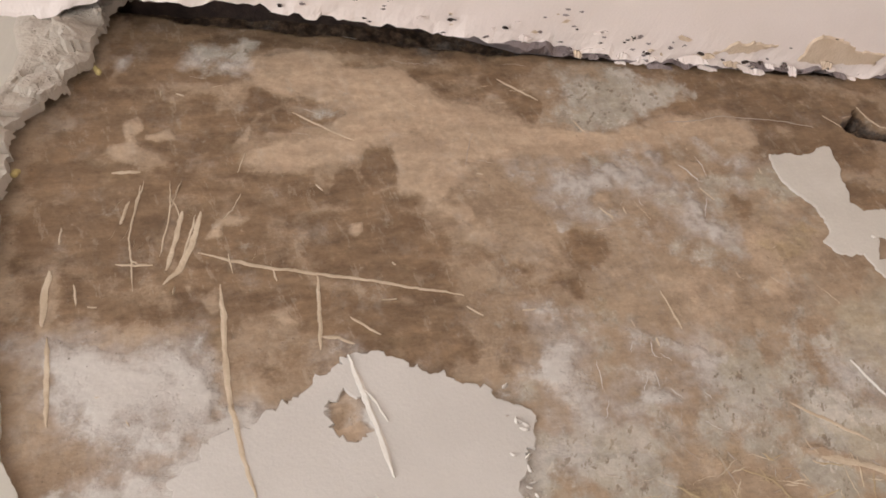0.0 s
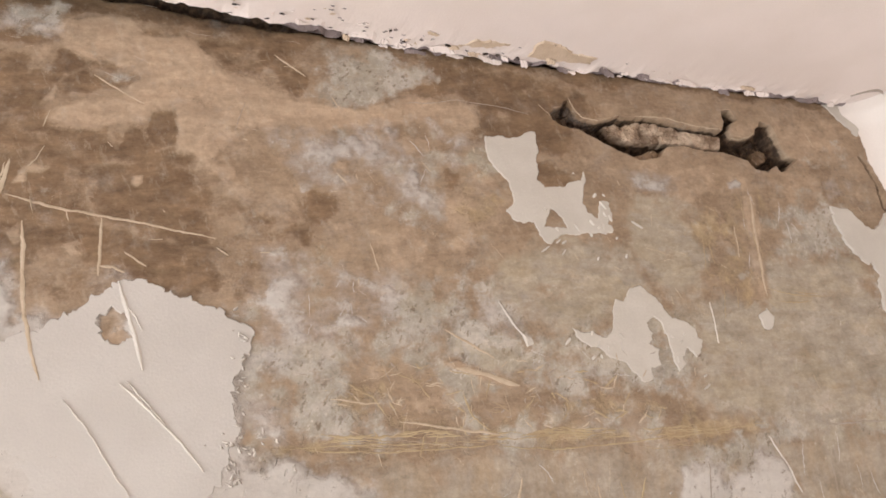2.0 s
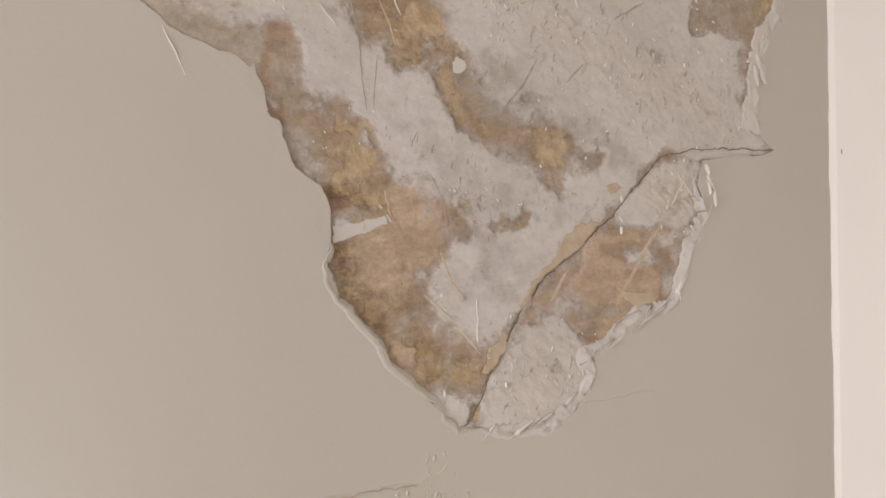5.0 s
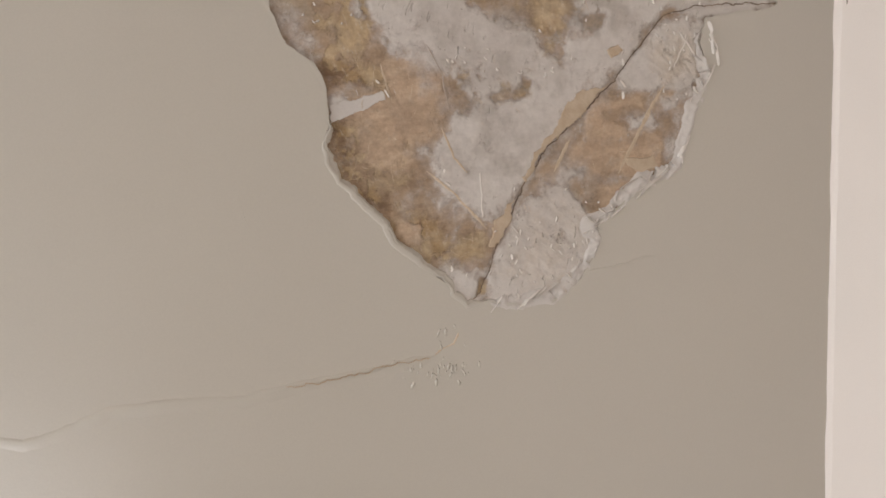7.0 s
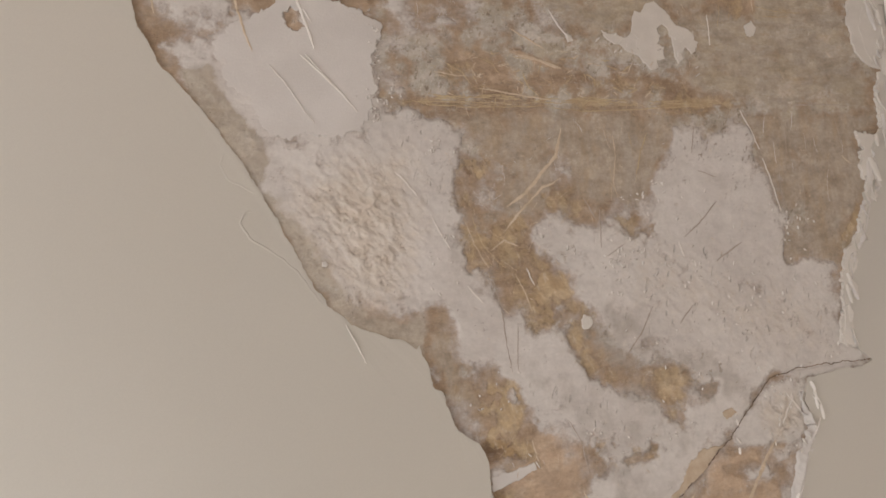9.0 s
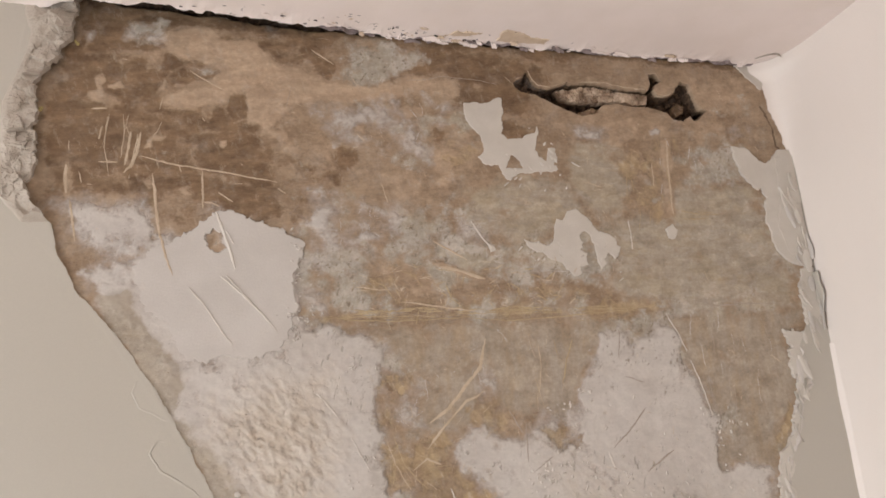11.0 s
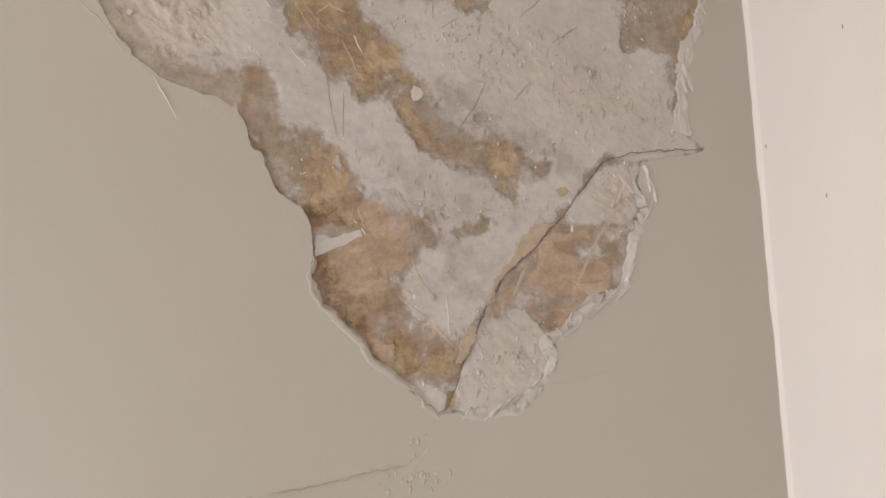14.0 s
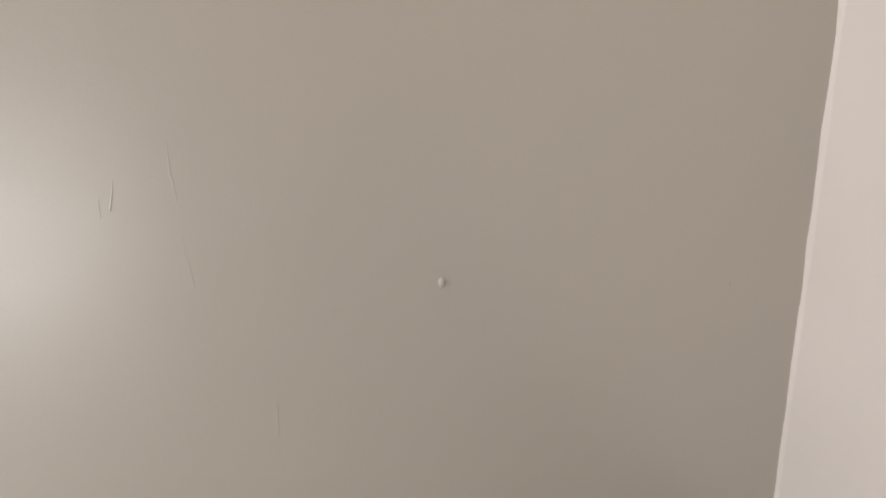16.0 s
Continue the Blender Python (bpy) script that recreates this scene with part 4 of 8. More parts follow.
stain("grey", 0.6, 0.014, [(-0.398, 1.819), (-0.317, 1.786), (-0.321, 1.78), (-0.403, 1.813)])
stain("grey", 0.6, 0.014, [(-0.589, 2.066), (-0.516, 2.074), (-0.391, 2.083), (-0.387, 2.044), (-0.444, 2.014), (-0.518, 2.029), (-0.583, 2.03)])
stain("grey", 0.65, 0.014, [(-0.739, 2.086), (-0.679, 2.08), (-0.617, 2.066), (-0.618, 2.044), (-0.672, 2.058), (-0.732, 2.072)])
stain("grey", 0.6, 0.014, [(-0.379, 2.036), (-0.291, 2.02), (-0.296, 2.009), (-0.38, 2.025)])
stain("grey", 0.6, 0.014, [(-0.894, 2.071), (-0.869, 2.051), (-0.85, 2.018), (-0.855, 1.992), (-0.879, 2.005)])
stain("grey", 0.55, 0.014, [(-0.753, 2.173), (-0.726, 2.174), (-0.726, 2.101), (-0.749, 2.1)])
stain("grey", 0.55, 0.014, [(-0.667, 1.934), (-0.621, 1.919), (-0.602, 1.878), (-0.622, 1.879), (-0.661, 1.921)])
stain("grey", 0.6, 0.014, [(-0.214, 1.957), (-0.171, 1.948), (-0.159, 1.909), (-0.204, 1.903)])
stain("grey", 0.5, 0.014, [(-0.477, 1.963), (-0.369, 1.976), (-0.371, 1.953), (-0.464, 1.938)])
stain("grey", 0.6, 0.014, [(-0.941, 2.179), (-0.911, 2.177), (-0.927, 2.138), (-0.937, 2.111), (-0.961, 2.13)])
stain("grey", 0.75, 0.014, [(-0.477, 1.789), (-0.354, 1.792), (-0.275, 1.755), (-0.276, 1.727), (-0.321, 1.73), (-0.356, 1.742), (-0.379, 1.705), (-0.393, 1.705), (-0.398, 1.754), (-0.465, 1.765)])
stain("grey", 0.6, 0.014, [(-0.387, 1.699), (-0.329, 1.698), (-0.346, 1.661), (-0.388, 1.668)])
stain("grey", 0.5, 0.014, [(-0.611, 1.78), (-0.577, 1.758), (-0.569, 1.701), (-0.592, 1.707)])
stain("grey", 0.5, 0.014, [(-0.497, 1.647), (-0.416, 1.663), (-0.397, 1.638), (-0.459, 1.622)])
stain("tan", 0.95, 0.0025, [(-0.991, 2.415), (-0.979, 2.42), (-0.979, 2.406), (-0.983, 2.4), (-0.988, 2.402)])
stain("tan", 0.95, 0.0025, [(-0.989, 2.391), (-0.979, 2.397), (-0.969, 2.394), (-0.962, 2.379), (-0.98, 2.381), (-0.989, 2.379)])
stain("tan", 0.9, 0.0025, [(-0.974, 2.405), (-0.96, 2.409), (-0.954, 2.404), (-0.961, 2.396), (-0.969, 2.396)])
stain("tan", 0.8, 0.006, [(-0.929, 2.454), (-0.916, 2.458), (-0.912, 2.445), (-0.919, 2.429), (-0.93, 2.426), (-0.936, 2.433)])
stain("film", 1.1, 0.006, [(-0.949, 2.493), (-0.927, 2.5), (-0.906, 2.49), (-0.908, 2.472), (-0.927, 2.467), (-0.939, 2.473), (-0.952, 2.466)])
stain("film", 1.1, 0.008, [(-0.694, 2.469), (-0.635, 2.486), (-0.597, 2.479), (-0.573, 2.46), (-0.594, 2.44), (-0.64, 2.427), (-0.681, 2.433), (-0.697, 2.449)])
stain("dark", 0.89, 0.005, [(-0.733, 2.479), (-0.696, 2.456), (-0.681, 2.433), (-0.707, 2.431), (-0.735, 2.452), (-0.744, 2.465)])
stain("tan", 1, 0.005, [(-0.79, 2.447), (-0.736, 2.445), (-0.707, 2.428), (-0.641, 2.421), (-0.578, 2.439), (-0.509, 2.444), (-0.449, 2.428), (-0.515, 2.403), (-0.612, 2.407), (-0.692, 2.392), (-0.751, 2.388), (-0.789, 2.374)])
stain("dark", 0.7, 0.01, [(-0.568, 2.481), (-0.336, 2.496), (-0.346, 2.472), (-0.457, 2.455), (-0.546, 2.455)])
stain("pale", 0.85, 0.004, [(-0.558, 2.407), (-0.54, 2.395), (-0.529, 2.377), (-0.554, 2.364), (-0.56, 2.382)])
stain("pale", 0.6, 0.008, [(-0.638, 2.383), (-0.61, 2.394), (-0.596, 2.362), (-0.608, 2.333), (-0.63, 2.326), (-0.64, 2.348)])
stain("film", 1, 0.008, [(-0.597, 2.339), (-0.572, 2.334), (-0.585, 2.306), (-0.604, 2.3)])
stain("ochre", 0.6, 0.008, [(-0.552, 2.352), (-0.517, 2.36), (-0.5, 2.331), (-0.515, 2.302), (-0.548, 2.296), (-0.557, 2.317)])
# the dark shape inside the L, traced once more
stain("dark", 0.8, 0.005, [(-0.453, 2.401), (-0.404, 2.391), (-0.42, 2.365), (-0.454, 2.351), (-0.462, 2.375)])
stain("tan", 0.85, 0.01, [(-0.577, 1.696), (-0.523, 1.678), (-0.506, 1.642), (-0.528, 1.599), (-0.564, 1.618), (-0.608, 1.629), (-0.62, 1.647)])
stain("ochre", 0.95, 0.008, [(-0.621, 1.63), (-0.599, 1.633), (-0.557, 1.574), (-0.53, 1.555), (-0.559, 1.539), (-0.611, 1.578)])
stain("tan", 0.7, 0.004, [(-0.854, 2.208), (-0.841, 2.215), (-0.83, 2.209), (-0.83, 2.197), (-0.825, 2.19), (-0.837, 2.181), (-0.851, 2.187)])
stain("dark", 0.5, 0.008, [(-0.555, 2.004), (-0.505, 2.004), (-0.446, 1.984), (-0.448, 1.955), (-0.492, 1.956), (-0.528, 1.968), (-0.564, 1.972)])
stain("film", 0.55, 0.012, [(-0.589, 2.073), (-0.392, 2.075), (-0.391, 1.998), (-0.519, 2.015), (-0.576, 2.03)])
stain("film", 0.85, 0.012, [(-0.223, 2.084), (-0.064, 2.077), (-0.081, 1.978), (-0.12, 1.907), (-0.195, 1.903), (-0.202, 1.98)])
stain("putty", 0.95, 0.008, [(-0.976, 2.136), (-0.938, 2.134), (-0.913, 2.098), (-0.887, 2.064), (-0.871, 2.038), (-0.876, 2.002), (-0.903, 2.028), (-0.947, 2.084)])
stain("film", 0.8, 0.01, [(-0.369, 1.615), (-0.303, 1.618), (-0.249, 1.616), (-0.246, 1.586), (-0.298, 1.55), (-0.336, 1.533), (-0.35, 1.56)])
stain("pale", 0.5, 0.01, [(-0.303, 1.618), (-0.249, 1.616), (-0.246, 1.592), (-0.297, 1.569)])
# soft shadow of the thick broken edge, painted into the dark layer
stain("dark", 0.8, 0.01, [(-1.015, 2.494), (-0.996, 2.527), (-0.93, 2.527), (-0.879, 2.51), (-0.911, 2.491), (-0.965, 2.463), (-0.995, 2.433), (-1.022, 2.405), (-1.034, 2.376), (-1.038, 2.348), (-1.035, 2.315), (-1.05, 2.314), (-1.052, 2.352), (-1.047, 2.389), (-1.022, 2.426)])
# that shadow again, joined to the dark strip below the ceiling
stain("dark", 0.95, 0.012, [(-1.015, 2.494), (-0.996, 2.527), (-0.931, 2.534), (-0.732, 2.511), (-0.613, 2.508), (-0.368, 2.505), (-0.379, 2.48), (-0.617, 2.49), (-0.7, 2.475), (-0.735, 2.488), (-0.801, 2.492), (-0.907, 2.492), (-0.956, 2.493), (-0.964, 2.457), (-0.996, 2.444), (-1.023, 2.408), (-1.034, 2.376), (-1.038, 2.348), (-1.051, 2.348), (-1.047, 2.389), (-1.022, 2.426)])
stain("pale", 0.56, 0.012, [(-0.59, 1.747), (-0.519, 1.707), (-0.521, 1.559), (-0.552, 1.567), (-0.56, 1.644), (-0.588, 1.673)])
stain("pale", 0.9, 0.006, [(-0.541, 1.488), (-0.499, 1.49), (-0.476, 1.49), (-0.474, 1.458), (-0.49, 1.446), (-0.513, 1.467)])
stain("pale", 1, 0.006, [(-0.171, 1.789), (-0.073, 1.791), (-0.074, 1.75), (-0.172, 1.75)])
stain("ochre", 0.9, 0.005, [(-0.627, 1.635), (-0.609, 1.629), (-0.617, 1.589), (-0.595, 1.565), (-0.572, 1.54), (-0.581, 1.537), (-0.612, 1.566), (-0.626, 1.59)])
stain("ochre", 0.8, 0.004, [(-0.289, 1.575), (-0.257, 1.603), (-0.238, 1.605), (-0.243, 1.571), (-0.282, 1.56), (-0.31, 1.531), (-0.336, 1.534), (-0.332, 1.552)])
stain("pale", 0.6, 0.008, [(-0.361, 1.636), (-0.316, 1.654), (-0.247, 1.658), (-0.249, 1.619), (-0.31, 1.622), (-0.355, 1.604)])
stain("grey", 0.5, 0.02, [(-0.584, 1.747), (-0.453, 1.742), (-0.387, 1.699), (-0.39, 1.619), (-0.449, 1.542), (-0.514, 1.565), (-0.51, 1.642), (-0.569, 1.701)])
stain("dark", 1, 0.003, [(-0.849, 2.382), (-0.84, 2.38), (-0.843, 2.369), (-0.851, 2.372)])
stain("dark", 1, 0.003, [(-0.86, 2.379), (-0.854, 2.372), (-0.856, 2.36), (-0.864, 2.365)])
stain("tan", 0.9, 0.003, [(-0.63, 2.32), (-0.607, 2.325), (-0.613, 2.311), (-0.628, 2.308)])
stain("dark", 0.8, 0.004, [(-0.724, 2.464), (-0.707, 2.459), (-0.694, 2.44), (-0.682, 2.429), (-0.706, 2.43), (-0.726, 2.449)])
stain("grey", 0.38, 0.02, [(-0.607, 1.846), (-0.38, 1.845), (-0.385, 1.73), (-0.33, 1.673), (-0.421, 1.558), (-0.477, 1.526), (-0.514, 1.565), (-0.504, 1.642), (-0.544, 1.701), (-0.589, 1.758)])
stain("pale", 0.56, 0.014, [(-0.726, 2.253), (-0.678, 2.252), (-0.613, 2.233), (-0.607, 2.205), (-0.643, 2.188), (-0.678, 2.175), (-0.713, 2.167), (-0.729, 2.173), (-0.719, 2.204)])
stain("pale", 0.5, 0.01, [(-0.554, 2.236), (-0.508, 2.23), (-0.479, 2.191), (-0.51, 2.182), (-0.54, 2.205)])
stain("pale", 1, 0.012, [(-1.01, 2.243), (-0.994, 2.249), (-0.974, 2.252), (-0.956, 2.245), (-0.933, 2.239), (-0.927, 2.219), (-0.921, 2.198), (-0.943, 2.184), (-0.963, 2.177), (-0.977, 2.189), (-0.995, 2.208)])

# repainted patches: the later coats and scrapings that lie over the stains above
patch_wear = np.clip(1.0 + 0.75 * fbm(gx, gz, 0.034, 740, 6), 0.35, 1.2)
COATS = ("pale", "film", "tan", "dark", "ochre", "putty", "grey", "olive", "brushed")


def paint(layer, strength, edge, outline):
    """Like stain, but the patch hides what lies under it."""
    held = {k: LAYERS[k].copy() for k in COATS}
    for k in COATS:
        LAYERS[k][:] = 0
    stain(layer, 1.0, edge, outline)
    cover = LAYERS[layer] * patch_wear
    for k in COATS:
        LAYERS[k] = held[k] * (1 - 0.9 * np.clip(cover, 0, 1))
    LAYERS[layer] = np.maximum(held[layer] * (1 - np.clip(cover, 0, 1)), strength * cover)


paint("dark", 0.8, 0.008, [(-1.015, 2.494), (-0.987, 2.521), (-0.729, 2.501), (-0.566, 2.496), (-0.381, 2.477), (-0.425, 2.377), (-0.509, 2.396), (-0.599, 2.408), (-0.724, 2.396), (-0.767, 2.378), (-0.771, 2.33), (-0.681, 2.288), (-0.704, 2.262), (-0.728, 2.228), (-0.747, 2.217), (-0.839, 2.24), (-0.894, 2.247), (-0.993, 2.254), (-1.03, 2.251), (-1.051, 2.348), (-1.031, 2.415)])
# strip under the ceiling: dark brown plaster with shade mixed into the colour
paint("dark", 1.05, 0.006, [(-1.011, 2.454), (-1.009, 2.482), (-0.995, 2.517), (-0.959, 2.528), (-0.922, 2.525), (-0.844, 2.517), (-0.783, 2.506), (-0.729, 2.5), (-0.73, 2.487), (-0.784, 2.485), (-0.844, 2.49), (-0.899, 2.491), (-0.905, 2.456), (-0.932, 2.449), (-0.963, 2.452), (-0.989, 2.444)])
paint("film", 0.8, 0.008, [(-0.675, 2.488), (-0.617, 2.488), (-0.572, 2.476), (-0.594, 2.446), (-0.625, 2.432), (-0.634, 2.422), (-0.663, 2.421), (-0.683, 2.423), (-0.694, 2.44), (-0.69, 2.467)])
paint("dark", 0.95, 0.004, [(-0.729, 2.495), (-0.688, 2.493), (-0.69, 2.467), (-0.696, 2.428), (-0.707, 2.426), (-0.722, 2.441), (-0.729, 2.455), (-0.741, 2.469), (-0.735, 2.482)])
paint("film", 0.9, 0.005, [(-0.95, 2.493), (-0.908, 2.498), (-0.91, 2.47), (-0.926, 2.467), (-0.954, 2.471), (-0.956, 2.476), (-0.947, 2.479)])
paint("pale", 0.51, 0.006, [(-0.956, 2.477), (-0.938, 2.475), (-0.942, 2.469), (-0.954, 2.47)])
paint("pale", 0.51, 0.006, [(-0.93, 2.475), (-0.91, 2.472), (-0.912, 2.467), (-0.928, 2.471)])
paint("pale", 0.45, 0.003, [(-1.004, 2.473), (-0.991, 2.478), (-0.997, 2.46), (-1.003, 2.454), (-1.001, 2.466)])
paint("tan", 0.98, 0.005, [(-0.907, 2.484), (-0.878, 2.491), (-0.849, 2.494), (-0.84, 2.476), (-0.802, 2.479), (-0.777, 2.454), (-0.761, 2.444), (-0.73, 2.452), (-0.719, 2.435), (-0.698, 2.425), (-0.659, 2.421), (-0.632, 2.422), (-0.59, 2.44), (-0.523, 2.442), (-0.522, 2.415), (-0.59, 2.407), (-0.637, 2.398), (-0.682, 2.393), (-0.724, 2.393), (-0.746, 2.385), (-0.806, 2.377), (-0.86, 2.393), (-0.86, 2.409), (-0.845, 2.416), (-0.845, 2.432), (-0.869, 2.436), (-0.885, 2.444), (-0.901, 2.451), (-0.91, 2.467)])
paint("tan", 0.98, 0.005, [(-0.86, 2.409), (-0.809, 2.4), (-0.806, 2.387), (-0.745, 2.387), (-0.755, 2.371), (-0.768, 2.363), (-0.769, 2.354), (-0.754, 2.347), (-0.752, 2.331), (-0.726, 2.318), (-0.731, 2.309), (-0.76, 2.319), (-0.77, 2.337), (-0.789, 2.343), (-0.788, 2.355), (-0.807, 2.359), (-0.804, 2.382), (-0.809, 2.396), (-0.823, 2.397), (-0.829, 2.383), (-0.86, 2.379), (-0.875, 2.374), (-0.904, 2.372), (-0.912, 2.377), (-0.906, 2.397)])
paint("dark", 0.8, 0.004, [(-0.907, 2.415), (-0.885, 2.435), (-0.861, 2.432), (-0.843, 2.43), (-0.853, 2.426), (-0.855, 2.413), (-0.883, 2.404), (-0.902, 2.4)])
paint("film", 0.7, 0.003, [(-0.882, 2.431), (-0.863, 2.432), (-0.845, 2.429), (-0.861, 2.425), (-0.876, 2.426)])
paint("tan", 0.95, 0.0022, [(-0.99, 2.412), (-0.98, 2.417), (-0.976, 2.406), (-0.981, 2.398), (-0.976, 2.391), (-0.963, 2.386), (-0.961, 2.379), (-0.983, 2.377), (-0.995, 2.385), (-0.994, 2.39), (-0.984, 2.395)])
paint("tan", 0.95, 0.0022, [(-0.973, 2.4), (-0.958, 2.407), (-0.955, 2.399), (-0.964, 2.396), (-0.971, 2.397)])
paint("tan", 0.6, 0.004, [(-0.927, 2.452), (-0.913, 2.456), (-0.91, 2.442), (-0.915, 2.43), (-0.925, 2.432), (-0.93, 2.424)])
paint("tan", 1, 0.002, [(-0.907, 2.412), (-0.903, 2.397), (-0.916, 2.395)])
paint("dark", 1.0, 0.006, [(-0.867, 2.336), (-0.845, 2.342), (-0.808, 2.348), (-0.774, 2.337), (-0.77, 2.317), (-0.774, 2.295), (-0.764, 2.287), (-0.776, 2.27), (-0.811, 2.278), (-0.859, 2.286), (-0.87, 2.31)])
paint("dark", 0.9, 0.003, [(-0.825, 2.395), (-0.809, 2.398), (-0.804, 2.382), (-0.806, 2.367), (-0.822, 2.359), (-0.83, 2.376)])
paint("dark", 0.9, 0.002, [(-0.859, 2.379), (-0.852, 2.38), (-0.849, 2.365), (-0.854, 2.358), (-0.859, 2.367)])
paint("dark", 0.7, 0.006, [(-0.757, 2.251), (-0.732, 2.247), (-0.728, 2.228), (-0.745, 2.217), (-0.757, 2.221)])
paint("tan", 0.85, 0.002, [(-0.838, 2.332), (-0.83, 2.333), (-0.829, 2.325), (-0.834, 2.322), (-0.839, 2.325)])
paint("tan", 1, 0.002, [(-0.927, 2.319), (-0.921, 2.333), (-0.916, 2.338), (-0.902, 2.335), (-0.907, 2.33), (-0.917, 2.328), (-0.918, 2.32)])
paint("tan", 1, 0.002, [(-0.887, 2.265), (-0.874, 2.269), (-0.869, 2.258), (-0.878, 2.256)])
paint("tan", 0.9, 0.002, [(-0.924, 2.274), (-0.917, 2.28), (-0.914, 2.268), (-0.92, 2.265)])
paint("tan", 0.85, 0.002, [(-1.012, 2.269), (-1.014, 2.291), (-1.011, 2.295), (-1.004, 2.262), (-1.009, 2.254)])
paint("pale", 0.42, 0.008, [(-0.729, 2.388), (-0.666, 2.383), (-0.632, 2.401), (-0.619, 2.38), (-0.602, 2.36), (-0.579, 2.366), (-0.57, 2.336), (-0.573, 2.312), (-0.596, 2.307), (-0.628, 2.325), (-0.643, 2.334), (-0.649, 2.343), (-0.686, 2.342), (-0.691, 2.361), (-0.726, 2.375)])
paint("pale", 0.53, 0.006, [(-0.642, 2.374), (-0.621, 2.375), (-0.624, 2.344), (-0.647, 2.336), (-0.648, 2.358)])
paint("pale", 0.59, 0.006, [(-0.614, 2.402), (-0.599, 2.405), (-0.603, 2.389), (-0.61, 2.391)])
paint("pale", 0.64, 0.006, [(-0.571, 2.41), (-0.534, 2.406), (-0.534, 2.384), (-0.559, 2.372), (-0.556, 2.388), (-0.565, 2.396)])
paint("pale", 0.51, 0.006, [(-0.696, 2.355), (-0.681, 2.359), (-0.686, 2.344), (-0.694, 2.346)])
paint("tan", 0.75, 0.004, [(-0.597, 2.397), (-0.561, 2.396), (-0.558, 2.383), (-0.572, 2.374), (-0.6, 2.378), (-0.604, 2.389)])
paint("tan", 0.7, 0.003, [(-0.666, 2.365), (-0.648, 2.366), (-0.654, 2.35), (-0.669, 2.35)])
paint("tan", 0.65, 0.004, [(-0.716, 2.309), (-0.697, 2.307), (-0.678, 2.301), (-0.684, 2.292), (-0.714, 2.296)])
paint("tan", 0.6, 0.012, [(-0.654, 2.319), (-0.597, 2.302), (-0.568, 2.303), (-0.575, 2.255), (-0.609, 2.246), (-0.628, 2.263), (-0.643, 2.279)])
paint("dark", 0.75, 0.005, [(-0.692, 2.332), (-0.672, 2.333), (-0.66, 2.31), (-0.677, 2.288), (-0.695, 2.292), (-0.696, 2.309)])
paint("dark", 0.5, 0.005, [(-0.561, 2.366), (-0.539, 2.362), (-0.552, 2.336), (-0.565, 2.338)])
paint("dark", 0.8, 0.006, [(-0.764, 2.287), (-0.684, 2.292), (-0.686, 2.269), (-0.717, 2.277), (-0.747, 2.27), (-0.76, 2.251)])
paint("ochre", 0.5, 0.006, [(-0.683, 2.288), (-0.655, 2.279), (-0.634, 2.271), (-0.642, 2.255), (-0.663, 2.263), (-0.684, 2.269)])
paint("pale", 0.46, 0.006, [(-0.739, 2.277), (-0.702, 2.275), (-0.685, 2.265), (-0.638, 2.255), (-0.616, 2.25), (-0.595, 2.231), (-0.624, 2.208), (-0.632, 2.194), (-0.664, 2.195), (-0.684, 2.199), (-0.704, 2.185), (-0.72, 2.189), (-0.725, 2.213), (-0.724, 2.232), (-0.723, 2.262)])
paint("pale", 0.61, 0.006, [(-0.721, 2.228), (-0.693, 2.224), (-0.701, 2.202), (-0.715, 2.199), (-0.722, 2.213)])
paint("pale", 0.64, 0.006, [(-0.675, 2.207), (-0.642, 2.209), (-0.632, 2.205), (-0.646, 2.194), (-0.664, 2.195), (-0.675, 2.2)])
paint("pale", 0.59, 0.006, [(-0.653, 2.231), (-0.64, 2.22), (-0.644, 2.216), (-0.658, 2.22)])
paint("tan", 0.5, 0.01, [(-0.417, 2.391), (-0.145, 2.403), (-0.044, 2.407), (-0.029, 2.38), (-0.064, 2.348), (-0.112, 2.358), (-0.197, 2.365), (-0.293, 2.33), (-0.37, 2.342), (-0.377, 2.368)])
paint("olive", 0.8, 0.012, [(-0.521, 2.27), (-0.457, 2.292), (-0.365, 2.302), (-0.252, 2.288), (-0.083, 2.29), (-0.072, 2.235), (-0.067, 2.173), (-0.036, 2.156), (-0.037, 2.121), (-0.184, 2.114), (-0.253, 2.125), (-0.331, 2.115), (-0.327, 2.156), (-0.298, 2.19), (-0.314, 2.207), (-0.361, 2.251), (-0.396, 2.228), (-0.438, 2.209), (-0.477, 2.216), (-0.515, 2.238)])
paint("olive", 0.75, 0.01, [(-0.378, 2.35), (-0.283, 2.34), (-0.27, 2.287), (-0.293, 2.242), (-0.344, 2.248), (-0.375, 2.28)])
paint("ochre", 0.5, 0.01, [(-0.302, 2.329), (-0.245, 2.352), (-0.224, 2.299), (-0.222, 2.237), (-0.293, 2.238), (-0.279, 2.286)])
paint("tan", 0.8, 0.003, [(-0.221, 2.363), (-0.202, 2.365), (-0.212, 2.246), (-0.226, 2.245)])
paint("pale", 0.35, 0.004, [(-0.102, 2.392), (-0.062, 2.391), (-0.06, 2.372), (-0.102, 2.362)])
paint("pale", 0.51, 0.006, [(-0.351, 2.368), (-0.306, 2.376), (-0.307, 2.366), (-0.347, 2.361)])
paint("pale", 0.85, 0.002, [(-0.235, 2.378), (-0.223, 2.381), (-0.214, 2.378), (-0.22, 2.37), (-0.236, 2.368)])
paint("pale", 0.51, 0.006, [(-0.341, 2.286), (-0.319, 2.29), (-0.317, 2.284), (-0.341, 2.281)])
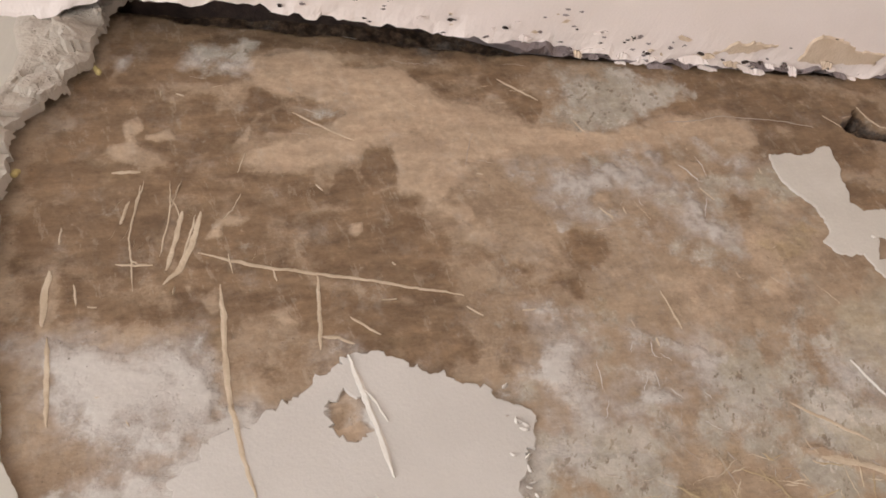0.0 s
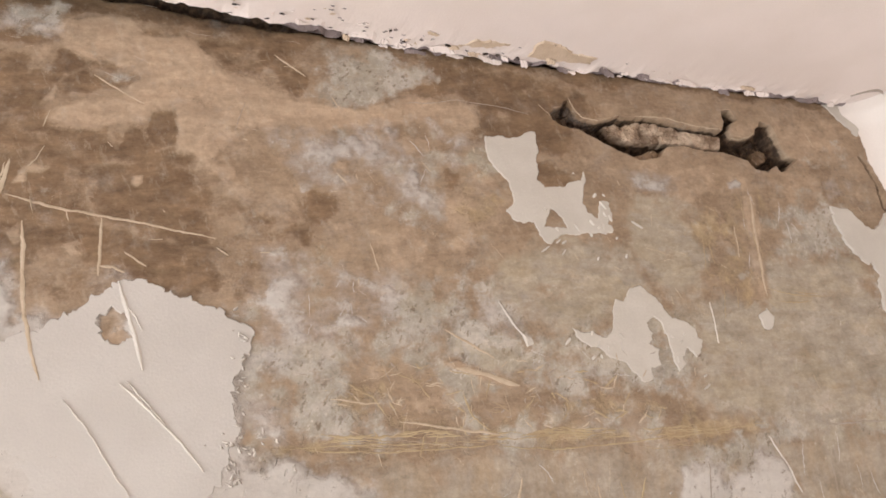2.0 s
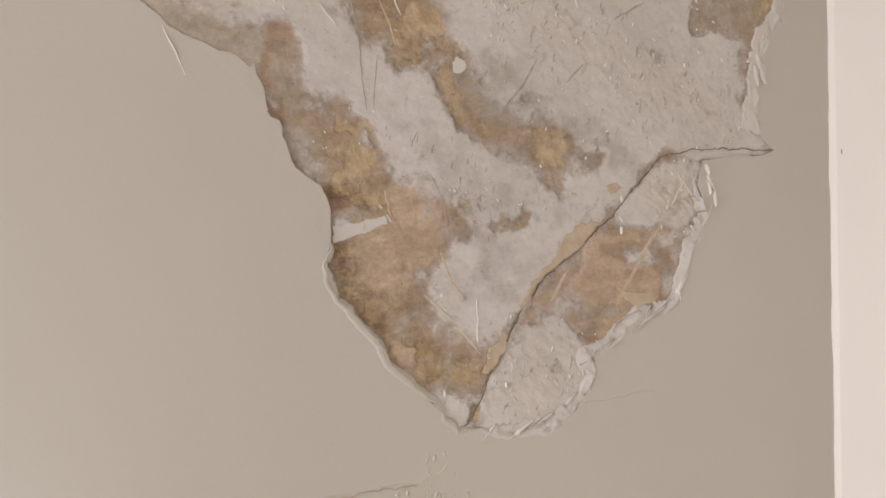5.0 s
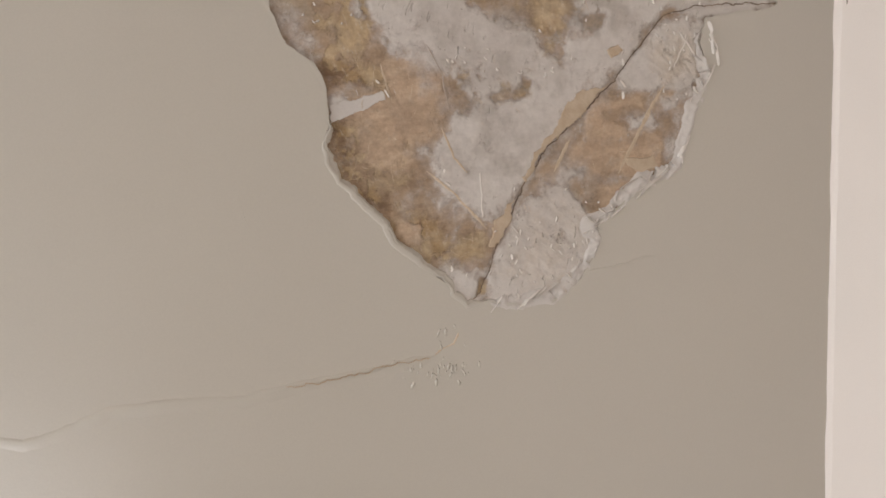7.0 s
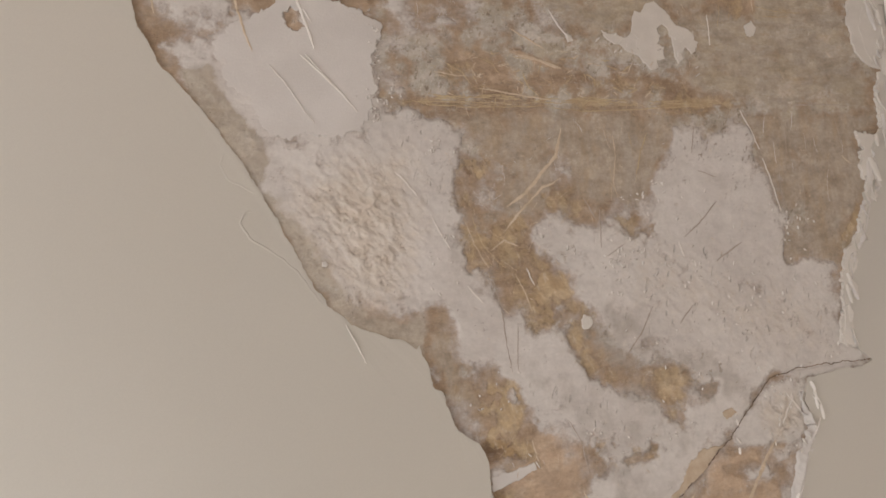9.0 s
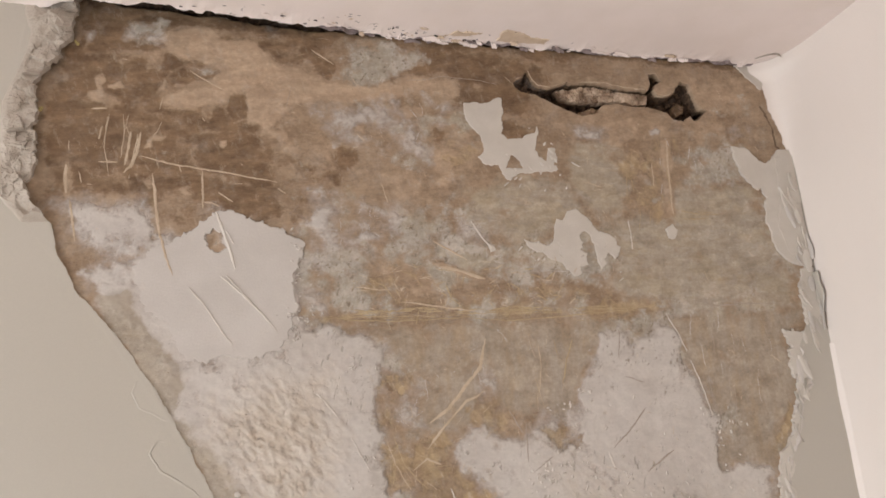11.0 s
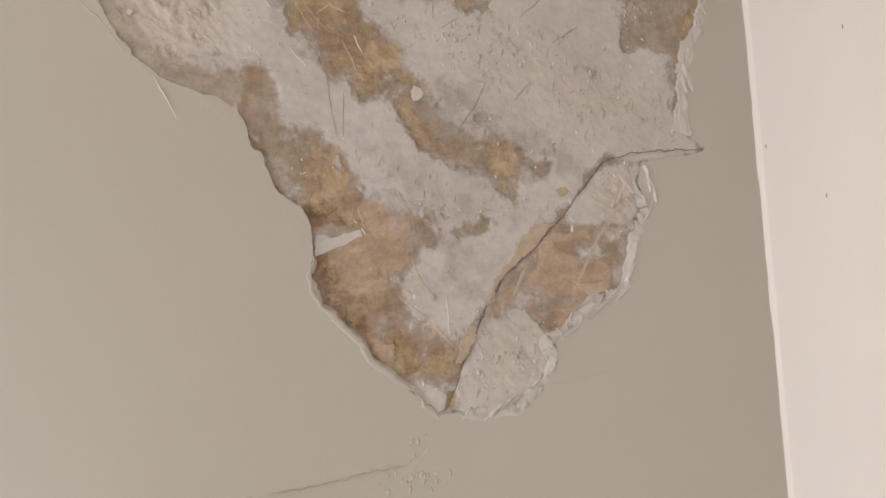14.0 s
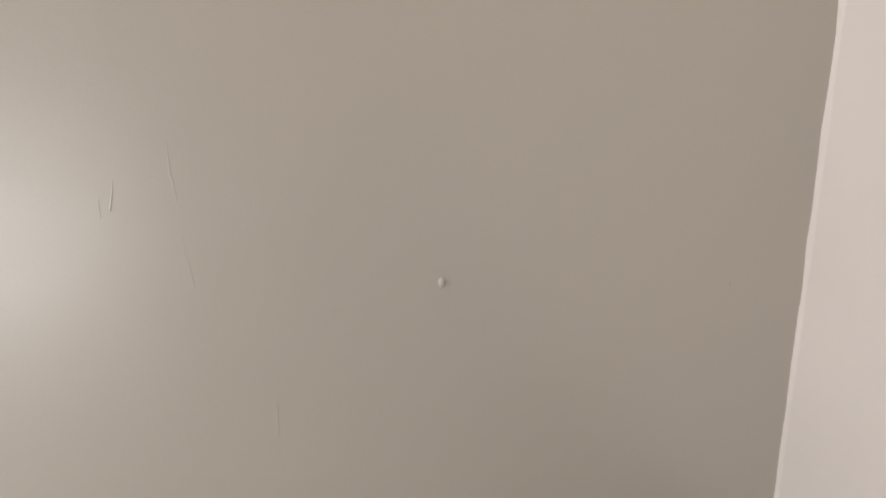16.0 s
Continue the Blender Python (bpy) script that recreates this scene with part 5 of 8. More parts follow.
paint("film", 0.9, 0.006, [(-0.75, 2.191), (-0.699, 2.197), (-0.643, 2.177), (-0.626, 2.14), (-0.644, 2.117), (-0.706, 2.112), (-0.739, 2.122), (-0.749, 2.151)])
paint("film", 0.8, 0.006, [(-0.588, 2.107), (-0.585, 2.179), (-0.555, 2.204), (-0.478, 2.208), (-0.433, 2.169), (-0.45, 2.144), (-0.512, 2.147), (-0.565, 2.126)])
paint("ochre", 0.55, 0.006, [(-0.629, 2.155), (-0.586, 2.148), (-0.557, 2.149), (-0.512, 2.143), (-0.498, 2.116), (-0.573, 2.111), (-0.627, 2.113)])
paint("ochre", 0.5, 0.006, [(-0.556, 2.165), (-0.512, 2.147), (-0.411, 2.146), (-0.328, 2.152), (-0.331, 2.119), (-0.483, 2.116), (-0.521, 2.127)])
paint("ochre", 0.85, 0.003, [(-0.699, 2.108), (-0.644, 2.106), (-0.558, 2.111), (-0.513, 2.119), (-0.483, 2.114), (-0.389, 2.116), (-0.271, 2.127), (-0.245, 2.121), (-0.255, 2.109), (-0.357, 2.104), (-0.477, 2.099), (-0.552, 2.1), (-0.645, 2.096), (-0.692, 2.098)])
paint("tan", 1, 0.0015, [(-0.564, 2.17), (-0.541, 2.172), (-0.519, 2.161), (-0.503, 2.152), (-0.519, 2.153), (-0.542, 2.161)])
paint("film", 0.85, 0.005, [(-0.645, 2.091), (-0.358, 2.095), (-0.362, 2.052), (-0.397, 2.021), (-0.518, 2.029), (-0.59, 2.044), (-0.617, 2.062)])
paint("brushed", 0.95, 0.006, [(-0.658, 2.088), (-0.523, 2.095), (-0.356, 2.097), (-0.353, 2.066), (-0.376, 2.046), (-0.388, 2.021), (-0.397, 1.978), (-0.433, 1.971), (-0.481, 1.975), (-0.51, 1.98), (-0.543, 1.971), (-0.584, 1.963), (-0.611, 1.982), (-0.573, 2.023), (-0.6, 2.037), (-0.627, 2.065)])
paint("brushed", 0.95, 0.005, [(-0.246, 2.098), (-0.036, 2.107), (-0.039, 2.087), (-0.075, 2.076), (-0.064, 2.03), (-0.083, 1.977), (-0.114, 1.931), (-0.124, 1.901), (-0.181, 1.903), (-0.206, 1.904), (-0.197, 1.948), (-0.161, 1.968), (-0.194, 1.974), (-0.216, 2.02), (-0.233, 2.067)])
paint("ochre", 0.75, 0.003, [(-0.648, 2.035), (-0.61, 2.028), (-0.615, 2.009), (-0.637, 2.005), (-0.633, 1.978), (-0.612, 1.955), (-0.566, 1.963), (-0.558, 1.953), (-0.577, 1.932), (-0.55, 1.913), (-0.519, 1.889), (-0.639, 1.893), (-0.651, 1.947), (-0.642, 1.978)])
paint("ochre", 0.6, 0.003, [(-0.546, 1.999), (-0.508, 2.008), (-0.482, 1.97), (-0.449, 1.953), (-0.511, 1.959), (-0.538, 1.971)])
paint("ochre", 0.55, 0.002, [(-0.425, 1.94), (-0.389, 1.953), (-0.397, 1.925), (-0.41, 1.939)])
paint("grey", 1, 0.0025, [(-0.206, 1.909), (-0.181, 1.903), (-0.186, 1.891), (-0.205, 1.897)])
paint("pale", 0.53, 0.006, [(-0.622, 2.009), (-0.598, 2.008), (-0.591, 1.987), (-0.609, 1.966), (-0.626, 1.977)])
paint("pale", 0.5, 0.003, [(-0.525, 2.029), (-0.503, 2.033), (-0.501, 2.011), (-0.512, 2.0)])
paint("ochre", 0.9, 0.002, [(-0.649, 2.031), (-0.625, 2.032), (-0.617, 2.012), (-0.633, 1.998), (-0.643, 2.002)])
paint("ochre", 0.8, 0.003, [(-0.643, 1.967), (-0.62, 1.96), (-0.564, 1.958), (-0.576, 1.931), (-0.559, 1.917), (-0.525, 1.895), (-0.508, 1.867), (-0.502, 1.849), (-0.516, 1.86), (-0.532, 1.888), (-0.554, 1.876), (-0.562, 1.849), (-0.589, 1.854), (-0.595, 1.878), (-0.615, 1.899), (-0.641, 1.927), (-0.65, 1.947)])
paint("ochre", 0.95, 0.0025, [(-0.079, 1.99), (-0.077, 1.958), (-0.105, 1.923), (-0.114, 1.929), (-0.097, 1.954)])
paint("film", 0.8, 0.003, [(-0.683, 1.85), (-0.666, 1.841), (-0.659, 1.825), (-0.661, 1.805), (-0.651, 1.783), (-0.64, 1.764), (-0.653, 1.746), (-0.67, 1.742), (-0.68, 1.738), (-0.682, 1.752), (-0.669, 1.762), (-0.673, 1.775), (-0.692, 1.79), (-0.695, 1.801), (-0.682, 1.814)])
paint("ochre", 0.9, 0.003, [(-0.654, 1.766), (-0.637, 1.767), (-0.62, 1.78), (-0.615, 1.779), (-0.628, 1.762), (-0.607, 1.755), (-0.592, 1.745), (-0.596, 1.727), (-0.619, 1.729), (-0.636, 1.739), (-0.653, 1.743)])
paint("tan", 0.65, 0.008, [(-0.596, 1.707), (-0.56, 1.697), (-0.524, 1.693), (-0.499, 1.689), (-0.505, 1.659), (-0.517, 1.629), (-0.547, 1.617), (-0.566, 1.64), (-0.566, 1.668), (-0.59, 1.69)])
paint("ochre", 0.95, 0.003, [(-0.646, 1.737), (-0.619, 1.734), (-0.596, 1.713), (-0.584, 1.696), (-0.584, 1.685), (-0.607, 1.67), (-0.624, 1.669), (-0.631, 1.688), (-0.636, 1.71)])
paint("tan", 0.6, 0.003, [(-0.613, 1.718), (-0.59, 1.713), (-0.566, 1.686), (-0.595, 1.672), (-0.601, 1.69)])
paint("pale", 1, 0.002, [(-0.624, 1.662), (-0.607, 1.664), (-0.578, 1.668), (-0.566, 1.665), (-0.572, 1.657), (-0.595, 1.647), (-0.618, 1.644), (-0.622, 1.652)])
paint("ochre", 0.95, 0.003, [(-0.624, 1.635), (-0.595, 1.639), (-0.577, 1.631), (-0.583, 1.611), (-0.559, 1.588), (-0.535, 1.6), (-0.547, 1.577), (-0.559, 1.565), (-0.57, 1.548), (-0.587, 1.548), (-0.605, 1.565), (-0.622, 1.588)])
paint("tan", 0.75, 0.004, [(-0.597, 1.633), (-0.566, 1.64), (-0.559, 1.611), (-0.547, 1.588), (-0.565, 1.588), (-0.582, 1.599)])
paint("tan", 0.6, 0.004, [(-0.564, 1.548), (-0.54, 1.542), (-0.531, 1.519), (-0.537, 1.508), (-0.558, 1.52)])
paint("pale", 0.85, 0.003, [(-0.559, 1.565), (-0.523, 1.568), (-0.466, 1.524), (-0.498, 1.516), (-0.51, 1.53), (-0.535, 1.548), (-0.555, 1.554)])
paint("ochre", 1, 0.003, [(-0.558, 1.554), (-0.535, 1.548), (-0.51, 1.53), (-0.498, 1.516), (-0.466, 1.518), (-0.46, 1.509), (-0.472, 1.495), (-0.503, 1.493), (-0.534, 1.491), (-0.54, 1.508), (-0.531, 1.519), (-0.546, 1.539)])
paint("ochre", 0.7, 0.003, [(-0.593, 1.887), (-0.52, 1.897), (-0.507, 1.862), (-0.52, 1.854), (-0.539, 1.864), (-0.526, 1.83), (-0.55, 1.821), (-0.562, 1.814), (-0.574, 1.819), (-0.58, 1.848), (-0.592, 1.858)])
paint("ochre", 0.95, 0.003, [(-0.523, 1.842), (-0.507, 1.856), (-0.501, 1.851), (-0.501, 1.826), (-0.501, 1.796), (-0.488, 1.779), (-0.488, 1.761), (-0.497, 1.755), (-0.503, 1.778), (-0.513, 1.789), (-0.519, 1.813)])
paint("ochre", 0.85, 0.003, [(-0.481, 1.75), (-0.469, 1.772), (-0.462, 1.757), (-0.436, 1.768), (-0.396, 1.778), (-0.368, 1.767), (-0.361, 1.758), (-0.372, 1.745), (-0.375, 1.707), (-0.392, 1.7), (-0.399, 1.724), (-0.402, 1.743), (-0.436, 1.75), (-0.462, 1.742)])
paint("grey", 0.9, 0.004, [(-0.354, 1.752), (-0.319, 1.748), (-0.326, 1.722), (-0.354, 1.727)])
paint("grey", 1, 0.0025, [(-0.433, 1.795), (-0.423, 1.806), (-0.41, 1.811), (-0.406, 1.802), (-0.423, 1.792)])
paint("ochre", 0.9, 0.002, [(-0.502, 1.683), (-0.468, 1.687), (-0.461, 1.679), (-0.468, 1.666), (-0.499, 1.659), (-0.505, 1.668)])
paint("ochre", 0.85, 0.0015, [(-0.419, 1.68), (-0.41, 1.678), (-0.41, 1.662), (-0.418, 1.662)])
paint("ochre", 0.6, 0.002, [(-0.468, 1.664), (-0.415, 1.666), (-0.415, 1.66), (-0.468, 1.658)])
paint("ochre", 0.7, 0.002, [(-0.5, 1.701), (-0.487, 1.704), (-0.49, 1.692), (-0.499, 1.689)])
paint("ochre", 0.65, 0.003, [(-0.34, 1.652), (-0.283, 1.651), (-0.298, 1.622), (-0.246, 1.616), (-0.25, 1.584), (-0.276, 1.565), (-0.305, 1.54), (-0.333, 1.533), (-0.342, 1.546), (-0.326, 1.565), (-0.368, 1.574), (-0.368, 1.608)])
paint("pale", 0.51, 0.006, [(-0.326, 1.64), (-0.261, 1.642), (-0.261, 1.622), (-0.305, 1.625)])
paint("ochre", 0.95, 0.002, [(-0.268, 1.609), (-0.244, 1.616), (-0.249, 1.578), (-0.29, 1.565), (-0.283, 1.584)])
paint("tan", 0.8, 0.002, [(-0.333, 1.557), (-0.29, 1.555), (-0.294, 1.54), (-0.33, 1.54)])
paint("brushed", 0.8, 0.004, [(-0.686, 1.848), (-0.659, 1.833), (-0.664, 1.792), (-0.635, 1.743), (-0.639, 1.731), (-0.678, 1.751), (-0.673, 1.772), (-0.692, 1.787), (-0.695, 1.816)])
paint("tan", 1, 0.010, [(-0.588, 1.706), (-0.524, 1.706), (-0.501, 1.651), (-0.53, 1.61), (-0.557, 1.578), (-0.593, 1.6), (-0.607, 1.637), (-0.602, 1.674)])
paint("pale", 0.5, 0.008, [(-0.548, 1.582), (-0.498, 1.558), (-0.473, 1.532), (-0.5, 1.525), (-0.541, 1.553), (-0.562, 1.562)])
paint("ochre", 0.95, 0.006, [(-0.626, 1.764), (-0.585, 1.752), (-0.583, 1.715), (-0.564, 1.673), (-0.602, 1.67), (-0.635, 1.695), (-0.637, 1.731)])
stain("dark", 0.8, 0.006, [(-0.636, 1.699), (-0.604, 1.702), (-0.589, 1.674), (-0.628, 1.667)])
stain("dark", 0.85, 0.008, [(-0.628, 1.634), (-0.608, 1.631), (-0.594, 1.588), (-0.566, 1.558), (-0.556, 1.513), (-0.571, 1.539), (-0.595, 1.564), (-0.621, 1.586)])
stain("dark", 0.55, 0.008, [(-0.55, 1.549), (-0.517, 1.539), (-0.501, 1.509), (-0.466, 1.51), (-0.471, 1.494), (-0.532, 1.495)])
paint("pale", 0.46, 0.005, [(-0.336, 1.669), (-0.213, 1.662), (-0.227, 1.591), (-0.282, 1.563), (-0.339, 1.537), (-0.394, 1.574), (-0.363, 1.623)])
paint("tan", 0.95, 0.004, [(-0.346, 1.661), (-0.274, 1.66), (-0.27, 1.648), (-0.324, 1.643), (-0.31, 1.632), (-0.247, 1.619), (-0.248, 1.583), (-0.281, 1.571), (-0.343, 1.579), (-0.377, 1.587), (-0.344, 1.622)])
paint("tan", 0.8, 0.003, [(-0.34, 1.554), (-0.315, 1.565), (-0.276, 1.57), (-0.294, 1.538), (-0.323, 1.536), (-0.344, 1.537)])
paint("ochre", 1, 0.0015, [(-0.475, 1.474), (-0.467, 1.471), (-0.472, 1.457), (-0.48, 1.455)])
paint("film", 0.75, 0.008, [(-0.611, 2.24), (-0.546, 2.222), (-0.502, 2.195), (-0.469, 2.177), (-0.513, 2.16), (-0.567, 2.178), (-0.607, 2.195), (-0.623, 2.221)])
paint("pale", 0.5, 0.008, [(-0.726, 2.247), (-0.684, 2.245), (-0.655, 2.239), (-0.635, 2.23), (-0.63, 2.208), (-0.662, 2.2), (-0.691, 2.196), (-0.705, 2.179), (-0.716, 2.156), (-0.725, 2.149), (-0.729, 2.18), (-0.734, 2.212)])
paint("pale", 0.66, 0.005, [(-0.686, 2.206), (-0.659, 2.217), (-0.642, 2.213), (-0.635, 2.208), (-0.649, 2.2), (-0.675, 2.195), (-0.687, 2.198)])
paint("film", 0.95, 0.006, [(-0.717, 2.18), (-0.653, 2.179), (-0.651, 2.163), (-0.67, 2.151), (-0.702, 2.148), (-0.72, 2.156)])
paint("ochre", 0.6, 0.007, [(-0.648, 2.183), (-0.61, 2.178), (-0.61, 2.162), (-0.565, 2.149), (-0.533, 2.124), (-0.491, 2.115), (-0.468, 2.102), (-0.597, 2.108), (-0.655, 2.121), (-0.66, 2.14)])
paint("tan", 0.8, 0.004, [(-0.643, 2.177), (-0.625, 2.172), (-0.623, 2.16), (-0.637, 2.151), (-0.648, 2.159)])
paint("tan", 0.8, 0.004, [(-0.608, 2.15), (-0.579, 2.145), (-0.561, 2.133), (-0.584, 2.126), (-0.608, 2.134)])
paint("tan", 1, 0.002, [(-0.574, 2.174), (-0.559, 2.174), (-0.53, 2.163), (-0.513, 2.153), (-0.532, 2.156), (-0.561, 2.165)])
paint("pale", 0.5, 0.005, [(-0.74, 2.142), (-0.726, 2.138), (-0.701, 2.122), (-0.707, 2.11), (-0.736, 2.113)])
paint("tan", 0.85, 0.003, [(-0.854, 2.208), (-0.841, 2.215), (-0.830, 2.210), (-0.829, 2.197), (-0.825, 2.190), (-0.837, 2.182), (-0.852, 2.188)])
paint("dark", 0.8, 0.002, [(-0.848, 2.204), (-0.841, 2.206), (-0.839, 2.197), (-0.845, 2.193)])


for where in ([(-0.46, 1.95), (-0.33, 1.95), (-0.24, 1.92), (-0.15, 1.87), (-0.14, 1.78), (-0.26, 1.77), (-0.36, 1.80), (-0.45, 1.86)],
              [(-0.76, 2.11), (-0.70, 2.11), (-0.66, 2.06), (-0.66, 1.97), (-0.70, 2.0), (-0.74, 2.05)],
              [(-0.46, 1.55), (-0.35, 1.56), (-0.33, 1.50), (-0.38, 1.45), (-0.47, 1.45)],
              [(-0.27, 1.74), (-0.20, 1.75), (-0.19, 1.66), (-0.24, 1.66)],
              [(-0.58, 1.78), (-0.42, 1.72), (-0.40, 1.65), (-0.50, 1.66)],
              [(-0.20, 1.98), (-0.15, 1.98), (-0.15, 1.90), (-0.20, 1.90)]):
    stain("flaky", 0.9, 0.02, where)

RELIEF = []


def relief(x, z):
    """How far the old plaster stands out at a place."""
    i = min(max(int(round((x - gx[0, 0]) / STEP)), 0), gx.shape[0] - 1)
    j = min(max(int(round((z - gz[0, 0]) / STEP)), 0), gx.shape[1] - 1)
    return float(RELIEF[0][i, j])


def softened(a, r):
    """The same field spread over r steps each way."""
    for k in range(3):
        for axis in (0, 1):
            a = sum(np.roll(a, j, axis) for j in range(-r, r + 1)) / (2 * r + 1)
    return a


def plaster_relief():
    # some borders are wiped soft, others torn crisp
    for n, k in enumerate(("pale", "film", "tan", "ochre", "grey", "olive", "brushed")):
        wiped = np.clip(0.55 + 2.2 * fbm(gx, gz, 0.06, 800 + 10 * n, 4), 0, 1)
        wiped = wiped * np.where(gz > 2.27, 0.3, 1.0) * (np.clip(np.abs(gz - 2.108) / 0.012, 0, 1) if k == "ochre" else 1)
        LAYERS[k] = wiped * softened(LAYERS[k], 5 if k == "pale" else 3) + (1 - wiped) * LAYERS[k]
    for n, (k, amount) in enumerate((("pale", 0.5), ("film", 0.5), ("tan", 0.25), ("dark", 0.3), ("ochre", 0.5), ("putty", 0.2), ("grey", 0.5), ("olive", 0.4), ("brushed", 0.35))):
        LAYERS[k] = np.where(LAYERS[k] > 0.02, LAYERS[k] + amount * fbm(gx, gz, 0.022, 500 + 10 * n, 5), 0)
    along, across = 0.66 * gx - 0.75 * gz, 0.75 * gx + 0.66 * gz
    crumbs = np.clip(3.2 * fbm(0.55 * along, across, 0.0060, 220, 5), -0.5, 0.5)
    bare = LAYERS["rough"] * np.clip((crumbs - 0.02) * 5, 0, 1)
    LAYERS["pale"] = LAYERS["pale"] * (1 - 0.25 * bare)
    LAYERS["tan"] = np.maximum(LAYERS["tan"], 0.5 * LAYERS["rough"])
    pale = np.clip((LAYERS["pale"] - 0.42) / 0.16, 0, 1)
    tan = np.clip((LAYERS["tan"] - 0.4) / 0.3, 0, 1)
    h = 0.0009 * fbm(gx, gz, 0.16, 200, 3) + 0.0007 * fbm(gx, gz, 0.02, 210, 4)
    h += 0.0013 * pale + 0.0006 * tan + 0.0026 * np.clip(LAYERS["putty"], 0, 1)
    h += LAYERS["rough"] * (0.0014 * -crumbs + 0.0012 * np.abs(value_noise(0.6 * along, across, 0.008, 230)))
    h -= 0.003 * np.clip((gz - 2.2) / 0.1, 0, 1) * np.clip((-0.68 - gx) / 0.2, 0, 1)
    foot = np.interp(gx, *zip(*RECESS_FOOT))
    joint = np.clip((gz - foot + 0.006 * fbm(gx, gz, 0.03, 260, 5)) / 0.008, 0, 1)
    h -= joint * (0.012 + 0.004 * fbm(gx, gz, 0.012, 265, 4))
    # near-black band at the plaster's top: grime and the ceiling's shade in colour
    grime_shade = np.clip((gz - foot + 0.034 + 0.03 * fbm(gx, gz, 0.05, 275, 5)) / 0.05, 0, 1) * np.clip((-0.30 - gx) / 0.25, 0, 1)
    LAYERS["deep"] = np.maximum(LAYERS["deep"], np.maximum(0.9 * joint, 0.62 * grime_shade))
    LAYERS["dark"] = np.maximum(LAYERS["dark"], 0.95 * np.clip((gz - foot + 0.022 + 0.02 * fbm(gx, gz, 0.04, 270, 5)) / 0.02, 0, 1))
    near_left = np.clip(1 - line_distance(gx, gz, RIM_LEFT[16:]) / 0.045, 0, 1)
    h = np.maximum(h, h * (1 - near_left) + near_left * (FACE - 0.0011))
    h -= 0.0022 * np.clip(1 - line_distance(gx, gz, CRACK) / 0.004, 0, 1)
    RELIEF.append(h)
    keep = inside_distance(gx, gz, DAMAGE) > -0.012
    hx, hz = [p[0] for p in HOLE], [p[1] for p in HOLE]
    i0, i1 = np.searchsorted(gx[:, 0], (min(hx) - 0.015, max(hx) + 0.015))
    j0, j1 = np.searchsorted(gz[0], (min(hz) - 0.015, max(hz) + 0.015))
    coarse = keep.copy()
    coarse[i0 + 1:i1, j0 + 1:j1] = False
    q = coarse[:-1, :-1] | coarse[1:, 1:] | coarse[1:, :-1] | coarse[:-1, 1:]
    q &= keep[:-1, :-1] & keep[1:, 1:] & keep[1:, :-1] & keep[:-1, 1:]
    q[i0:i1, j0:j1] = False
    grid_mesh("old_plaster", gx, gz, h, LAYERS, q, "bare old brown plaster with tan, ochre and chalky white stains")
    cavity(gx[i0, 0], gx[i1, 0], gz[0, j0], gz[0, j1], i0, i1, j0, j1, h)


def grid_mesh(name, x, z, h, layers, q, label):
    n0, n1 = x.shape
    idx = np.arange(n0 * n1).reshape(n0, n1)
    faces = np.stack([idx[:-1, :-1][q], idx[1:, :-1][q], idx[1:, 1:][q], idx[:-1, 1:][q]], axis=1)
    used = np.unique(faces)
    remap = np.zeros(n0 * n1, int)
    remap[used] = np.arange(len(used))
    verts = np.stack([x.ravel()[used], -h.ravel()[used], z.ravel()[used]], axis=1)
    me = bpy.data.meshes.new(name)
    me.from_pydata(verts.tolist(), [], remap[faces].tolist())
    for k, f in layers.items():
        me.attributes.new(k, "FLOAT", "POINT").data.foreach_set("value", f.ravel()[used].astype(np.float32))
    me.shade_smooth()
    me.materials.append(old_plaster)
    ob = new(name, me)
    ob.parent = wall
    return tagged(ob, label)


